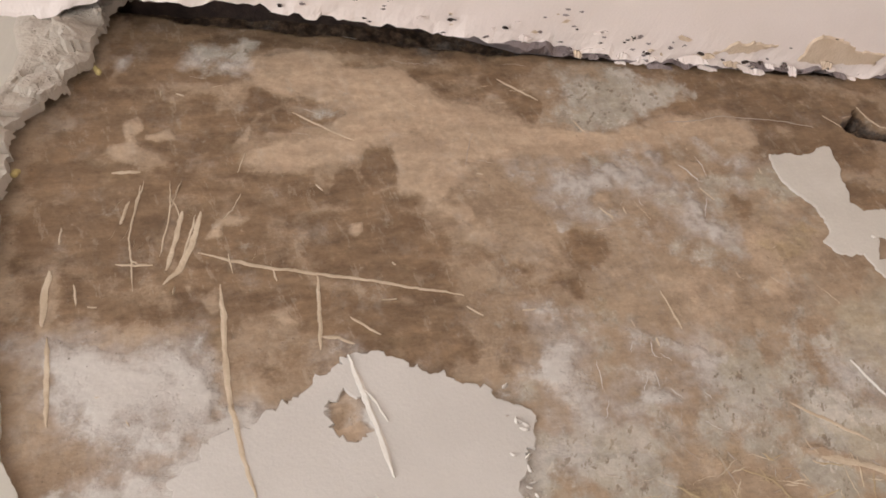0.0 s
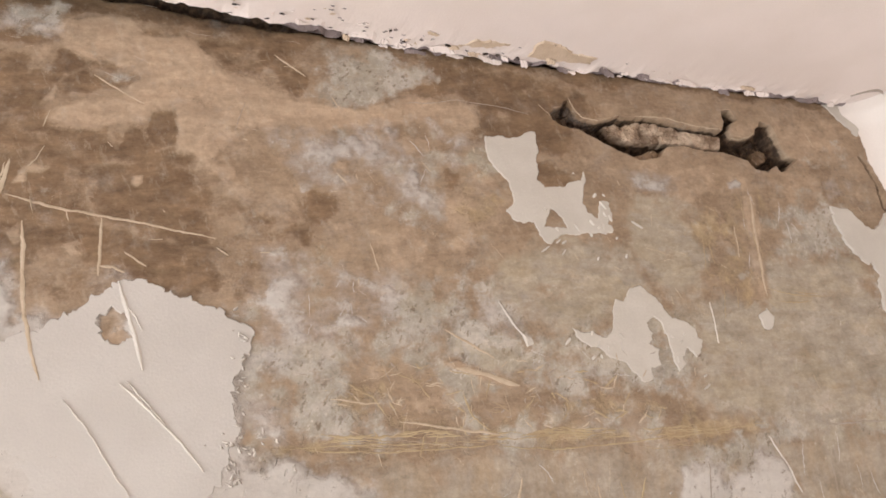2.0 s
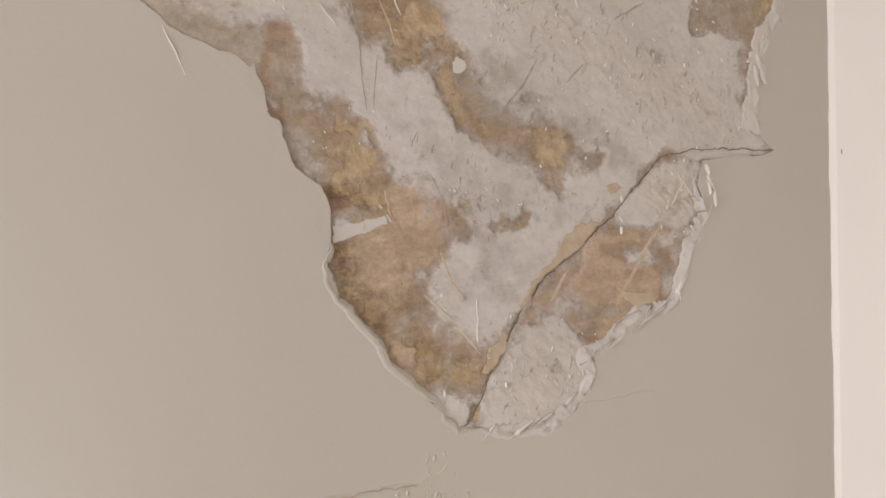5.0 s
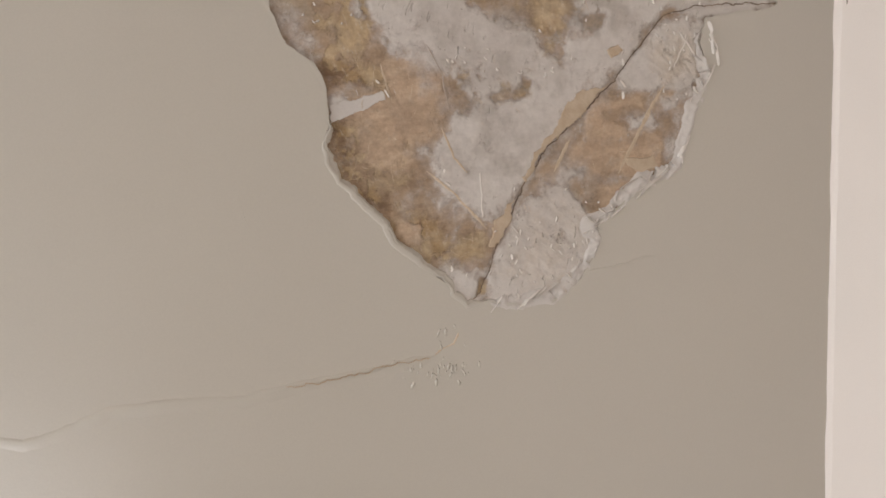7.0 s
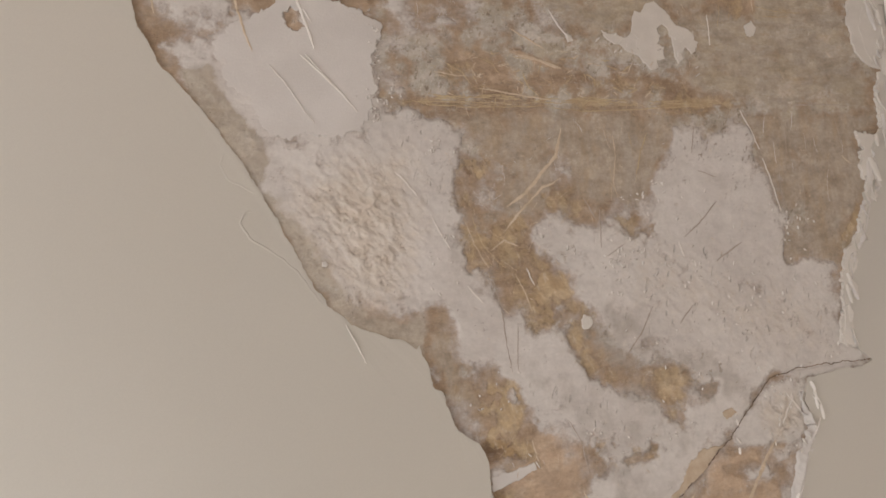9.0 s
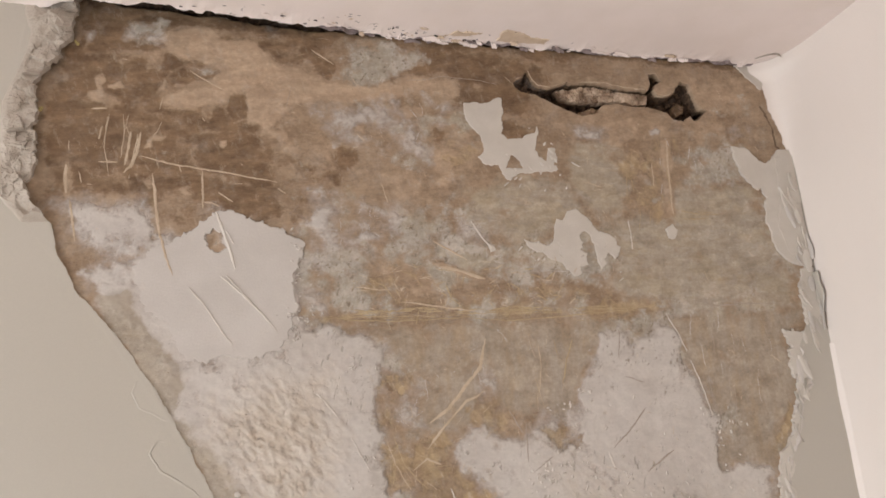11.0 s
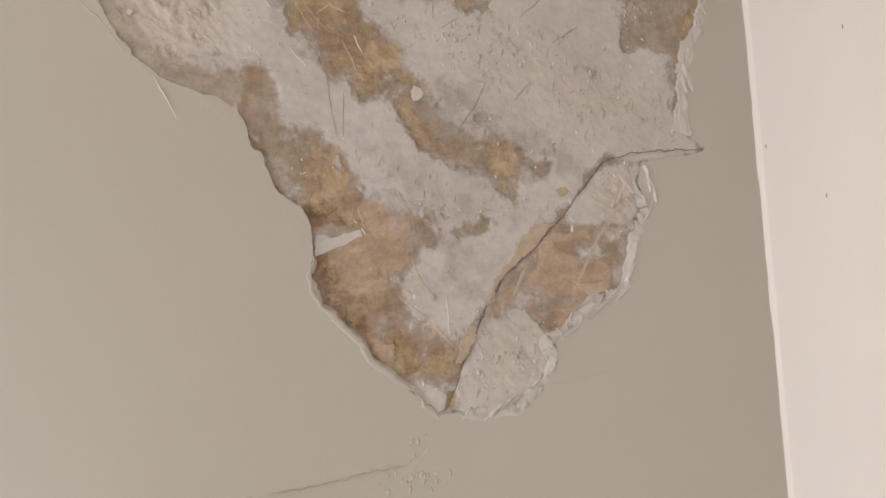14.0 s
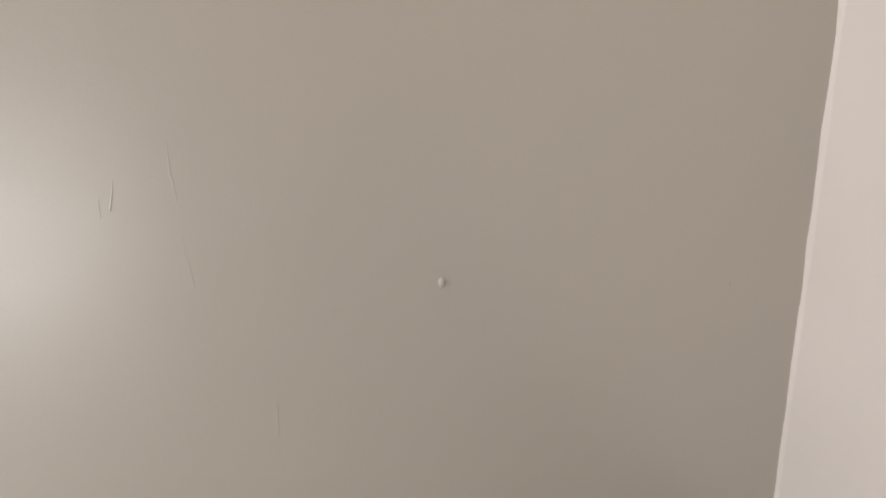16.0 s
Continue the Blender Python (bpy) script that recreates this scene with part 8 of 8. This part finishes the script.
# ---- the rest of the room ----
def ceiling_mesh():
    """Ceiling coat with a ragged, flaking edge that stops short of the wall."""
    bm = bmesh.new()
    xs = list(np.arange(-1.25, -0.0005, 0.004)) + [0.0]
    depths = (0.0, 0.004, 0.010, 0.018, 0.03, 0.05, 0.08)

    def gap(x):
        g = float(np.interp(x, *zip(*CEILING_GAP)))
        return g + 0.004 * float(fbm(x, 0.3, 0.05, 410, 5)) + 0.007 * max(-0.3, float(fbm(x, 0, 0.012, 417, 4)))

    rows = []
    for x in xs:
        g = gap(x)
        row = [bm.verts.new((x, -g + 0.003, 2.535))]
        for d in depths:
            flake = math.exp(-d / 0.012) * (d < 0.045)
            z = 2.5 - 0.005 * flake * (0.3 + float(fbm(x, d * 1.4, 0.03, 430, 5))) - 0.0015 * float(fbm(x, d, 0.012, 440, 3)) * flake
            row.append(bm.verts.new((x, -g - d, z)))
        row.append(bm.verts.new((x, -ROOM_D, 2.5)))
        rows.append(row)
    for r, q in zip(rows, rows[1:]):
        for j in range(len(r) - 1):
            bm.faces.new((r[j], q[j], q[j + 1], r[j + 1]))
    box(bm, -ROOM_W, -1.25, -ROOM_D, 0.0, 2.5, 2.53)
    box(bm, -ROOM_W - 0.15, 0.15, -ROOM_D - 0.15, 0.2, 2.5365, 2.7)
    bmesh.ops.recalc_face_normals(bm, faces=bm.faces)
    # faces up inside the wall gap: near-black, to hold its shade
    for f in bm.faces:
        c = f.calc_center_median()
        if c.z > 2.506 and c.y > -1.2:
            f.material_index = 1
    strip = []
    for x in np.arange(-0.80, -0.004, 0.004):
        rise = 0.03 * max(0, (-0.70 - x) / 0.1) + 0.004 * max(0, float(fbm(x, 0.9, 0.04, 452, 3)))
        w = 0.006 + 0.005 * float(fbm(x, 0.7, 0.05, 450, 4))
        strip.append([bm.verts.new((x, -gap(x) - 0.004, 2.503 + rise)), bm.verts.new((x, -gap(x) + 0.001, 2.4985 + rise - 0.002 * float(fbm(x, 0.1, 0.02, 455, 4)))),
                      bm.verts.new((x, min(0.0, -gap(x) + w * 0.6), 2.4965 + rise - 0.003 * float(fbm(x, 0.4, 0.015, 460, 4)))), bm.verts.new((x, 0.004, 2.5045 + rise))])
    for r, q in zip(strip, strip[1:]):
        for j in range(3):
            bm.faces.new((r[j], q[j], q[j + 1], r[j + 1])).material_index = 2
    for outline in (TAN_SPOT, TAN_SPOT_LOW):
        ring = ragged(outline, 0.003, 0.003, 465)
        low = [bm.verts.new((x, y, 2.4982)) for x, y in inset(ring, 0.002)]
        n = len(bm.faces)
        high = [bm.verts.new((x, y, 2.501)) for x, y in ring]
        skirt(bm, low, high)
        filled(bm, [low])
        bm.faces.ensure_lookup_table()
        for f in bm.faces[n:]:
            f.material_index = 3
    rnd = random.Random(5)
    for i in range(18):
        x = rnd.choice((-0.74, -0.66, -0.60, -0.55, -0.50, -0.36, -0.28)) + rnd.uniform(-0.06, 0.06)
        y = -gap(x) - rnd.uniform(-0.008, 0.022)
        s, a, tilt = rnd.uniform(0.002, 0.009), rnd.uniform(-0.4, 0.4), rnd.uniform(0.0, 0.2)
        ring = []
        for k in range(9):
            b = k * 6.283 / 9
            r = s * rnd.uniform(0.45, 1.0)
            du, dv = r * math.cos(b), 0.35 * r * math.sin(b)
            px, py = x + du * math.cos(a) - dv * math.sin(a), y + du * math.sin(a) + dv * math.cos(a)
            ring.append((px, py, 2.4985 - tilt * (dv + 0.35 * s) - 0.0015 * rnd.random()))
        low = [bm.verts.new(p) for p in ring]
        high = [bm.verts.new((px, py, pz + 0.0009)) for px, py, pz in ring]
        kind = rnd.choice((0, 0, 0, 0, 3))
        bm.faces.new(low).material_index = kind
        bm.faces.new(high[::-1]).material_index = kind
        skirt(bm, low, high)
    for i in range(16):
        x = rnd.choice((-0.83, -0.80, -0.66, -0.62, -0.58, -0.45, -0.34)) + rnd.uniform(-0.03, 0.03)
        y, s = -gap(x) - rnd.uniform(0.008, 0.05), rnd.uniform(0.0005, 0.0026)
        ring = [bm.verts.new((x + 1.6 * s * rnd.uniform(0.5, 1) * math.cos(k), y + 0.5 * s * rnd.uniform(0.5, 1) * math.sin(k), 2.4972)) for k in np.arange(0, 6.2, 0.9)]
        bm.faces.new(ring).material_index = 1
    # dark burnt stains and curled scorched flakes
    for sx, sy in [(-0.88, -0.031), (-0.825, -0.027), (-0.773, -0.023), (-0.766, -0.034), (-0.759, -0.032), (-0.717, -0.028), (-0.694, -0.027), (-0.688, -0.038), (-0.675, -0.041), (-0.659, -0.045), (-0.668, -0.032), (-0.643, -0.026), (-0.624, -0.026), (-0.613, -0.028), (-0.596, -0.015), (-0.588, -0.019), (-0.58, -0.022), (-0.587, -0.01), (-0.606, -0.014)]:
        for i in range(2):
            x, y, s = sx + rnd.gauss(0, 0.007), sy + rnd.gauss(0, 0.003), rnd.uniform(0.0010, 0.0030)
            lift = rnd.uniform(0.0, 0.005) * (x > -0.62)
            ring = [bm.verts.new((x + 1.5 * s * rnd.uniform(0.35, 1) * math.cos(k), y + 0.8 * s * rnd.uniform(0.35, 1) * math.sin(k), 2.4974 - lift * rnd.random())) for k in np.arange(0, 6.2, 0.62)]
            bm.faces.new(ring).material_index = rnd.choice((1, 2, 2, 3))
    # long layered shards that hang along the break
    for i in range(46):
        x = rnd.choice((rnd.uniform(-0.72, -0.42), rnd.uniform(-0.66, -0.48), rnd.uniform(-0.45, -0.05), rnd.uniform(-0.74, -0.55)))
        long, wide = rnd.uniform(0.006, 0.028), rnd.uniform(0.0012, 0.0045)
        y, a, drop = -gap(x) + rnd.uniform(-0.006, 0.004), rnd.gauss(0, 0.16), rnd.uniform(0.0, 0.006)
        near, far = [], []
        for k in range(8):
            u = k / 7 - 0.5
            w = wide * (1 - abs(2 * u)) ** 0.4 * rnd.uniform(0.6, 1.2) + 0.0002
            px, py = x + u * long, y + u * long * a
            z = 2.4978 - drop * (0.4 + u * rnd.choice((-1, 1)) * 0.3) - 0.0008 * rnd.random()
            near.append((px, py - w * rnd.uniform(0.5, 1), z + 0.0006))
            far.append((px, py + w * rnd.uniform(0.5, 1), z - 0.6 * drop * rnd.uniform(0.6, 1)))
        kind = rnd.choice((0, 0, 0, 0, 0, 2, 3))
        na, fa = [bm.verts.new(p) for p in near], [bm.verts.new(p) for p in far]
        nb, fb = [bm.verts.new((p[0], p[1], p[2] + 0.0008)) for p in near], [bm.verts.new((p[0], p[1], p[2] + 0.0008)) for p in far]
        for k in range(7):
            for quad in ((na[k], na[k + 1], fa[k + 1], fa[k]), (nb[k], fb[k], fb[k + 1], nb[k + 1]), (fa[k], fa[k + 1], fb[k + 1], fb[k]), (na[k], nb[k], nb[k + 1], na[k + 1])):
                bm.faces.new(quad).material_index = kind
    # charred crumbs in the worst gap
    for i in range(26):
        x = rnd.gauss(-0.515, 0.03) if i % 2 else rnd.uniform(-0.75, -0.4)
        y, r = -gap(x) - rnd.uniform(-0.004, 0.008), rnd.uniform(0.0006, 0.0022)
        made = bmesh.ops.create_icosphere(bm, subdivisions=1, radius=r, matrix=pose(x, y, 2.4975, 0, 0, rnd.uniform(-30, 30)) @ Matrix.Diagonal((2.2, 0.8, 0.8, 1)))
        for vert in made["verts"]:
            vert.co += Vector((rnd.uniform(-1, 1), rnd.uniform(-1, 1), rnd.uniform(-1, 1))) * 0.4 * r
            for f in vert.link_faces:
                f.material_index = rnd.choice((1, 1, 2))
    return bm


tagged(part("ceiling", ceiling_mesh(), (ceiling_paint, shade_grime, old_violet, tan_coat)), "cream painted ceiling with a flaking broken edge", "ceiling", kind="structure")


def side_wall():
    bm = bmesh.new()
    box(bm, 0.0, 0.15, -ROOM_D, 0.07, 0.0, 2.535)
    return bm


wall_east = tagged(part("wall_east", side_wall(), cream_paint), "smooth cream painted side wall", "wall", kind="structure")


def south_wall():
    bm = bmesh.new()
    x0, x1, z0, z1 = LOW_X - 0.36, LOW_X + 0.36, LOW_Z - 0.25, LOW_Z + 0.25
    ya, yb = -ROOM_D - 0.15, -ROOM_D
    box(bm, -ROOM_W - 0.15, x0, ya, yb, 0.0, 2.535)
    box(bm, x1, 0.15, ya, yb, 0.0, 2.535)
    box(bm, x0, x1, ya, yb, 0.0, z0)
    box(bm, x0, x1, ya, yb, z1, 2.535)
    return bm


tagged(part("wall_south", south_wall(), room_paint), "plain beige painted wall with a low window opening", "wall", kind="structure")
tagged(box_part("floor", floor_boards, None, -ROOM_W - 0.15, 0.15, -ROOM_D - 0.15, 0.16, -0.1, 0.0), "plain brown floor", "floor", kind="structure")


def window_wall():
    bm = bmesh.new()
    xa, xb = -ROOM_W - 0.15, -ROOM_W
    box(bm, xa, xb, -ROOM_D, WIN_Y0, 0.0, 2.535)
    box(bm, xa, xb, WIN_Y1, 0.16, 0.0, 2.535)
    box(bm, xa, xb, WIN_Y0, WIN_Y1, 0.0, WIN_Z0)
    box(bm, xa, xb, WIN_Y0, WIN_Y1, WIN_Z1, 2.535)
    return bm


tagged(part("wall_west", window_wall(), room_paint), "plain beige painted wall with a window opening", "wall", kind="structure")
win = tagged(new("window_1"), "white painted wooden window letting in daylight", "window", kind="structure")
xa, xb = -ROOM_W - 0.12, -ROOM_W - 0.07
for y0, y1, z0, z1 in ((WIN_Y0, WIN_Y0 + 0.06, WIN_Z0, WIN_Z1), (WIN_Y1 - 0.06, WIN_Y1, WIN_Z0, WIN_Z1),
                       (WIN_Y0 + 0.06, WIN_Y1 - 0.06, WIN_Z0, WIN_Z0 + 0.06), (WIN_Y0 + 0.06, WIN_Y1 - 0.06, WIN_Z1 - 0.06, WIN_Z1)):
    box_part("window_frame", frame_paint, win, xa, xb, y0, y1, z0, z1)
box_part("window_sill", frame_paint, win, -ROOM_W - 0.07, -ROOM_W + 0.03, WIN_Y0, WIN_Y1, WIN_Z0 - 0.03, WIN_Z0 - 0.001)


def bead(name, x, z, r, label):
    """A small lump of paint or nail head on the sound wall."""
    bm = bmesh.new()
    bmesh.ops.create_uvsphere(bm, u_segments=10, v_segments=8, radius=r)
    for v in bm.verts:
        v.co = Vector((x + v.co.x * 0.75, -FACE - 0.5 * v.co.y - 0.0002, z + v.co.z * 1.2 + 0.1 * r * math.sin(5 * v.co.x / r)))
    part(name, bm, wall_paint, wall, label, smooth=True)


def corner_bead():
    """The uneven paint bead that runs down the corner."""
    bm = bmesh.new()
    rows = []
    for z in np.arange(0.0, 2.06, 0.006):
        w = 0.0035 + 0.0030 * float(fbm(0.2, z, 0.06, 480, 4))
        wob = 0.0012 * float(fbm(0.6, z, 0.03, 484, 3))
        rows.append([bm.verts.new(p) for p in ((-w - 0.0012, -FACE + 0.0005, z), (-w, -FACE - 0.0010, z), (-0.0016, -FACE - 0.0030 - wob, z), (0.0006, -FACE - 0.0055 - w, z))])
    for r, q in zip(rows, rows[1:]):
        for j in range(3):
            bm.faces.new((r[j], r[j + 1], q[j + 1], q[j]))
    bmesh.ops.recalc_face_normals(bm, faces=bm.faces)
    if sum(f.normal.y for f in bm.faces) > 0:
        bmesh.ops.reverse_faces(bm, faces=bm.faces)
    part("corner_bead", bm, cream_paint, wall_east, "uneven bead of paint down the corner", smooth=True)


corner_bead()


def corner_cove():
    """The rounded plaster that turns the top of the corner."""
    bm = bmesh.new()
    rows = []
    for z in np.arange(COVE[-1][1], 2.5, 0.004):
        w = 0.001
        for (xa, za), (xb, zb) in zip(COVE, COVE[1:]):
            if zb <= z <= za:
                w = -(xa + (xb - xa) * (z - za) / (zb - za))
        if z > COVE[0][1]:
            w = -COVE[0][0]
        w = max(0.001, w + 0.003 * float(fbm(0.3, z, 0.03, 520, 4)) + 0.002 * float(fbm(0.5, z, 0.008, 524, 3)))
        rows.append([bm.verts.new((-w * (1 - math.sin(a)) ** 1.6 + 0.0006 * (k == 20), 0.004 - (2.2 * w + 0.004) * (1 - math.cos(a)) ** 1.1 - 0.003 * (k > 0), z)) for k, a in enumerate(np.linspace(0, math.pi / 2, 21))])
    for r, q in zip(rows, rows[1:]):
        for j in range(20):
            bm.faces.new((r[j], r[j + 1], q[j + 1], q[j]))
    bmesh.ops.recalc_face_normals(bm, faces=bm.faces)
    if sum(f.normal.y for f in bm.faces) > 0:
        bmesh.ops.reverse_faces(bm, faces=bm.faces)
    part("corner_plaster", bm, cream_paint, wall_east, "rounded cream plaster at the top of the corner", smooth=True)


corner_cove()


def corner_flake(z0, z1, out, lean, mat, label):
    """A curled flake of paint standing off the corner."""
    bm = bmesh.new()
    rows = []
    for i in range(15):
        u = i / 14
        z = z0 + (z1 - z0) * u
        w = out * (0.35 + 0.65 * math.sin(math.pi * min(1, 0.15 + u))) * (1 + 0.4 * float(fbm(z, 0.1, 0.012, 490, 3)))
        rows.append([[(-0.006, -0.003, z), (-0.003 - lean * 0.3, -0.004 - 0.5 * w, z), (-0.001 - lean, -0.004 - w, z)], 0.0008])
    front = [[bm.verts.new(p) for p in r[0]] for r in rows]
    back = [[bm.verts.new((p[0] - 0.0009, p[1] + 0.0004, p[2])) for p in r[0]] for r in rows]
    for grid in (front, back):
        for r, q in zip(grid, grid[1:]):
            for j in range(2):
                bm.faces.new((r[j], r[j + 1], q[j + 1], q[j]))
    for a, c in zip(zip(front, front[1:]), zip(back, back[1:])):
        bm.faces.new((a[0][2], a[1][2], c[1][2], c[0][2]))
    bmesh.ops.recalc_face_normals(bm, faces=bm.faces)
    part("curled_flake", bm, mat, wall, label, smooth=True)


corner_flake(FLAP[0][1], FLAP[1][1], 0.012, 0.004, wall_paint, "curled grey paint flake standing off the corner")
corner_flake(FLAP[0][1] + 0.02, FLAP[0][1] + 0.06, 0.006, 0.002, skim, "small curled white paint flake on the corner")
corner_flake(FLAP[1][1] - 0.01, FLAP[1][1] + 0.05, 0.006, 0.006, skim, "small curled white paint flake on the corner")



def paint_sliver(x, z, length, width, lift, tilt, lean, mat, east=False):
    """A narrow lifted sliver of paint, one long edge standing off."""
    bm = bmesh.new()
    rows = []
    for i in range(9):
        u = i / 8
        w = width * math.sin(math.pi * (0.08 + 0.84 * u)) * (1 + 0.5 * float(fbm(x + u * 0.05, z, 0.01, 530, 3)))
        px, pz = x + lean * length * (u - 0.5), z + length * (u - 0.5)
        high, low = -lift - tilt, -lift + 0.001
        near, far = (low, high) if east else (high, low)
        rows.append([bm.verts.new((min(px - w, -0.0008), 0.002, pz)), bm.verts.new((min(px - w, -0.0008), near, pz)),
                     bm.verts.new((min(px, -0.0007), -lift - 0.4 * tilt, pz)), bm.verts.new((min(px + w, -0.0006), far, pz)), bm.verts.new((min(px + w, -0.0006), 0.002, pz))])
    for r, q in zip(rows, rows[1:]):
        for j in range(4):
            bm.faces.new((r[j], r[j + 1], q[j + 1], q[j]))
    bmesh.ops.recalc_face_normals(bm, faces=bm.faces)
    if sum(f.normal.y for f in bm.faces) > 0:
        bmesh.ops.reverse_faces(bm, faces=bm.faces)
    part("paint_sliver", bm, mat, wall)


rnd = random.Random(77)
for i in range(18):
    z = rnd.uniform(2.05, 2.31)
    paint_sliver(-rnd.uniform(0.004, 0.028), z, rnd.uniform(0.012, 0.04), rnd.uniform(0.0018, 0.005), rnd.uniform(0.0035, 0.0055), rnd.uniform(0.0003, 0.0014), rnd.gauss(-0.2, 0.25), rnd.choice((skim, fresh, old_white)))
for i in range(22):
    t = rnd.uniform(0.02, 0.9) * (len(RIM_RIGHT) - 4)
    a, c = RIM_RIGHT[int(t)], RIM_RIGHT[int(t) + 1]
    x, z = a[0] + (c[0] - a[0]) * (t % 1), a[1] + (c[1] - a[1]) * (t % 1)
    paint_sliver(x - rnd.uniform(-0.002, 0.009), z, rnd.uniform(0.008, 0.028), rnd.uniform(0.0008, 0.0026), rnd.uniform(0.003, 0.0052), rnd.uniform(0.0005, 0.002), rnd.gauss(0, 0.35), rnd.choice((skim, fresh, wall_paint)))
for i in range(34):
    t = rnd.uniform(20.2, 35.5)
    a, c = RIM_LOW[int(t)], RIM_LOW[int(t) + 1]
    x, z = a[0] + (c[0] - a[0]) * (t % 1), a[1] + (c[1] - a[1]) * (t % 1)
    paint_sliver(x - rnd.uniform(-0.001, 0.012), z + rnd.uniform(0, 0.008), rnd.uniform(0.003, 0.013), rnd.uniform(0.0006, 0.0022), rnd.uniform(0.0025, 0.0045), rnd.uniform(0.0004, 0.0018), rnd.gauss(-0.2, 1.0), rnd.choice((skim, fresh)))

# flakes that stand off towards the corner and catch the window's light
for i in range(16):
    z = rnd.uniform(1.80, 2.31)
    at = np.interp(z, (1.78, 1.90, 1.97, 2.05, 2.10, 2.17, 2.24, 2.33), (-0.118, -0.100, -0.066, -0.046, -0.014, -0.016, -0.018, -0.024))
    paint_sliver(at + rnd.uniform(-0.008, 0.006), z, rnd.uniform(0.014, 0.036), rnd.uniform(0.0020, 0.0060), rnd.uniform(0.0042, 0.0060), rnd.uniform(0.0003, 0.0014), rnd.gauss(-0.22, 0.12), rnd.choice((skim, old_white, old_white)), True)


# crisp edges along the lower tear, brighter in colour for the light they catch
TEAR = [(-0.185, 1.743), (-0.173, 1.698), (-0.196, 1.653), (-0.215, 1.608), (-0.223, 1.582), (-0.268, 1.558), (-0.299, 1.534), (-0.329, 1.519), (-0.34, 1.487), (-0.37, 1.46), (-0.421, 1.441), (-0.464, 1.441)]
for i in range(34):
    k = rnd.randrange(len(TEAR) - 1)
    (xa, za), (xb, zb) = TEAR[k], TEAR[k + 1]
    u = rnd.random()
    lean = max(-1.6, min(1.6, (xb - xa) / (zb - za) if abs(zb - za) > 0.002 else 1.2)) + rnd.gauss(0, 0.25)
    paint_sliver(xa + u * (xb - xa) - rnd.uniform(0.001, 0.009), za + u * (zb - za) + rnd.uniform(0, 0.005), rnd.uniform(0.006, 0.020), rnd.uniform(0.0005, 0.0016), rnd.uniform(0.0035, 0.0055), rnd.uniform(0.0008, 0.0024), lean, rnd.choice((lit_skim, lit_skim, fresh)), True)
for x, z in [(-0.349, 1.496), (-0.365, 1.505), (-0.375, 1.485), (-0.388, 1.499), (-0.431, 1.519), (-0.436, 1.482), (-0.442, 1.447), (-0.338, 1.52), (-0.236, 1.694), (-0.224, 1.712), (-0.304, 1.703), (-0.256, 1.756), (-0.3, 1.668), (-0.439, 1.5), (-0.434, 1.474), (-0.502, 1.488), (-0.576, 1.535), (-0.51, 1.58), (-0.567, 1.665)]:
    for i in range(2):
        paint_sliver(x + rnd.gauss(0, 0.004), z + rnd.gauss(0, 0.005), rnd.uniform(0.003, 0.008), rnd.uniform(0.0003, 0.0008), rnd.uniform(0.0022, 0.0030), rnd.uniform(0.0006, 0.0014), rnd.gauss(-0.1, 0.5), fresh, True)


# crumbs of white paint round the remnants
for x0, z0, sx, sz, count in ((-0.395, 2.315, 0.016, 0.014, 9), (-0.45, 2.30, 0.022, 0.008, 6), (-0.425, 2.190, 0.018, 0.010, 7), (-0.322, 2.190, 0.012, 0.016, 8)):
    for i in range(count):
        paint_sliver(rnd.gauss(x0, sx), rnd.gauss(z0, sz), rnd.uniform(0.002, 0.007), rnd.uniform(0.0006, 0.0018), rnd.uniform(0.0018, 0.0024), 0.0003, rnd.gauss(0, 0.8), old_white, True)


def ceiling_hook():
    """A curled strip of coat that hangs where ceiling and walls meet."""
    line = ((-0.046, -0.020), (-0.038, -0.029), (-0.030, -0.0355), (-0.022, -0.0385), (-0.013, -0.036), (-0.006, -0.030), (0.0, -0.0235))
    bm = bmesh.new()
    rows = []
    for k, (x, y) in enumerate(line):
        u = k / (len(line) - 1)
        drop, w = 0.0012 + 0.0045 * u ** 1.5, 0.0006 + 0.0013 * u
        rows.append([bm.verts.new(p) for p in ((x - w, y - w, 2.501), (x - 0.8 * w, y - 0.9 * w, 2.5 - drop), (x + 0.8 * w, y + 0.9 * w, 2.5 - 0.8 * drop), (x + w, y + w, 2.501))])
    for r, q in zip(rows, rows[1:]):
        for j in range(3):
            bm.faces.new((r[j], r[j + 1], q[j + 1], q[j]))
    bm.faces.new(rows[-1])
    bm.faces.new(rows[0])
    bmesh.ops.recalc_face_normals(bm, faces=bm.faces)
    part("curled_flake", bm, scuff, wall_east, "small curled tan flake under the ceiling", smooth=True)


ceiling_hook()

for x, z in FOAM:
    bm = bmesh.new()
    bmesh.ops.create_icosphere(bm, subdivisions=2, radius=0.0021, matrix=pose(x, -0.002, z))
    for v in bm.verts:
        v.co += Vector((float(fbm(v.co.x, v.co.z, 0.006, 540)), float(fbm(v.co.z, v.co.y, 0.006, 545)), float(fbm(v.co.y, v.co.x, 0.006, 550)))) * 0.002
    part("foam_crumb", bm, yellow_foam, wall, "small yellow foam crumb on the broken edge", smooth=True)

for y, z in EAST_NICKS:
    bm = bmesh.new()
    bmesh.ops.create_icosphere(bm, subdivisions=1, radius=0.0016, matrix=pose(0, y, z) @ Matrix.Diagonal((0.5, 0.8, 2.2, 1)))
    part("paint_nick", bm, scuff, wall_east, "tiny dark nick in the paint")

bead("nail_head", -0.545, 0.818, 0.0062, "painted-over nail head")
bead("paint_lump", -0.129, 0.699, 0.0028, "tiny lump in the paint")
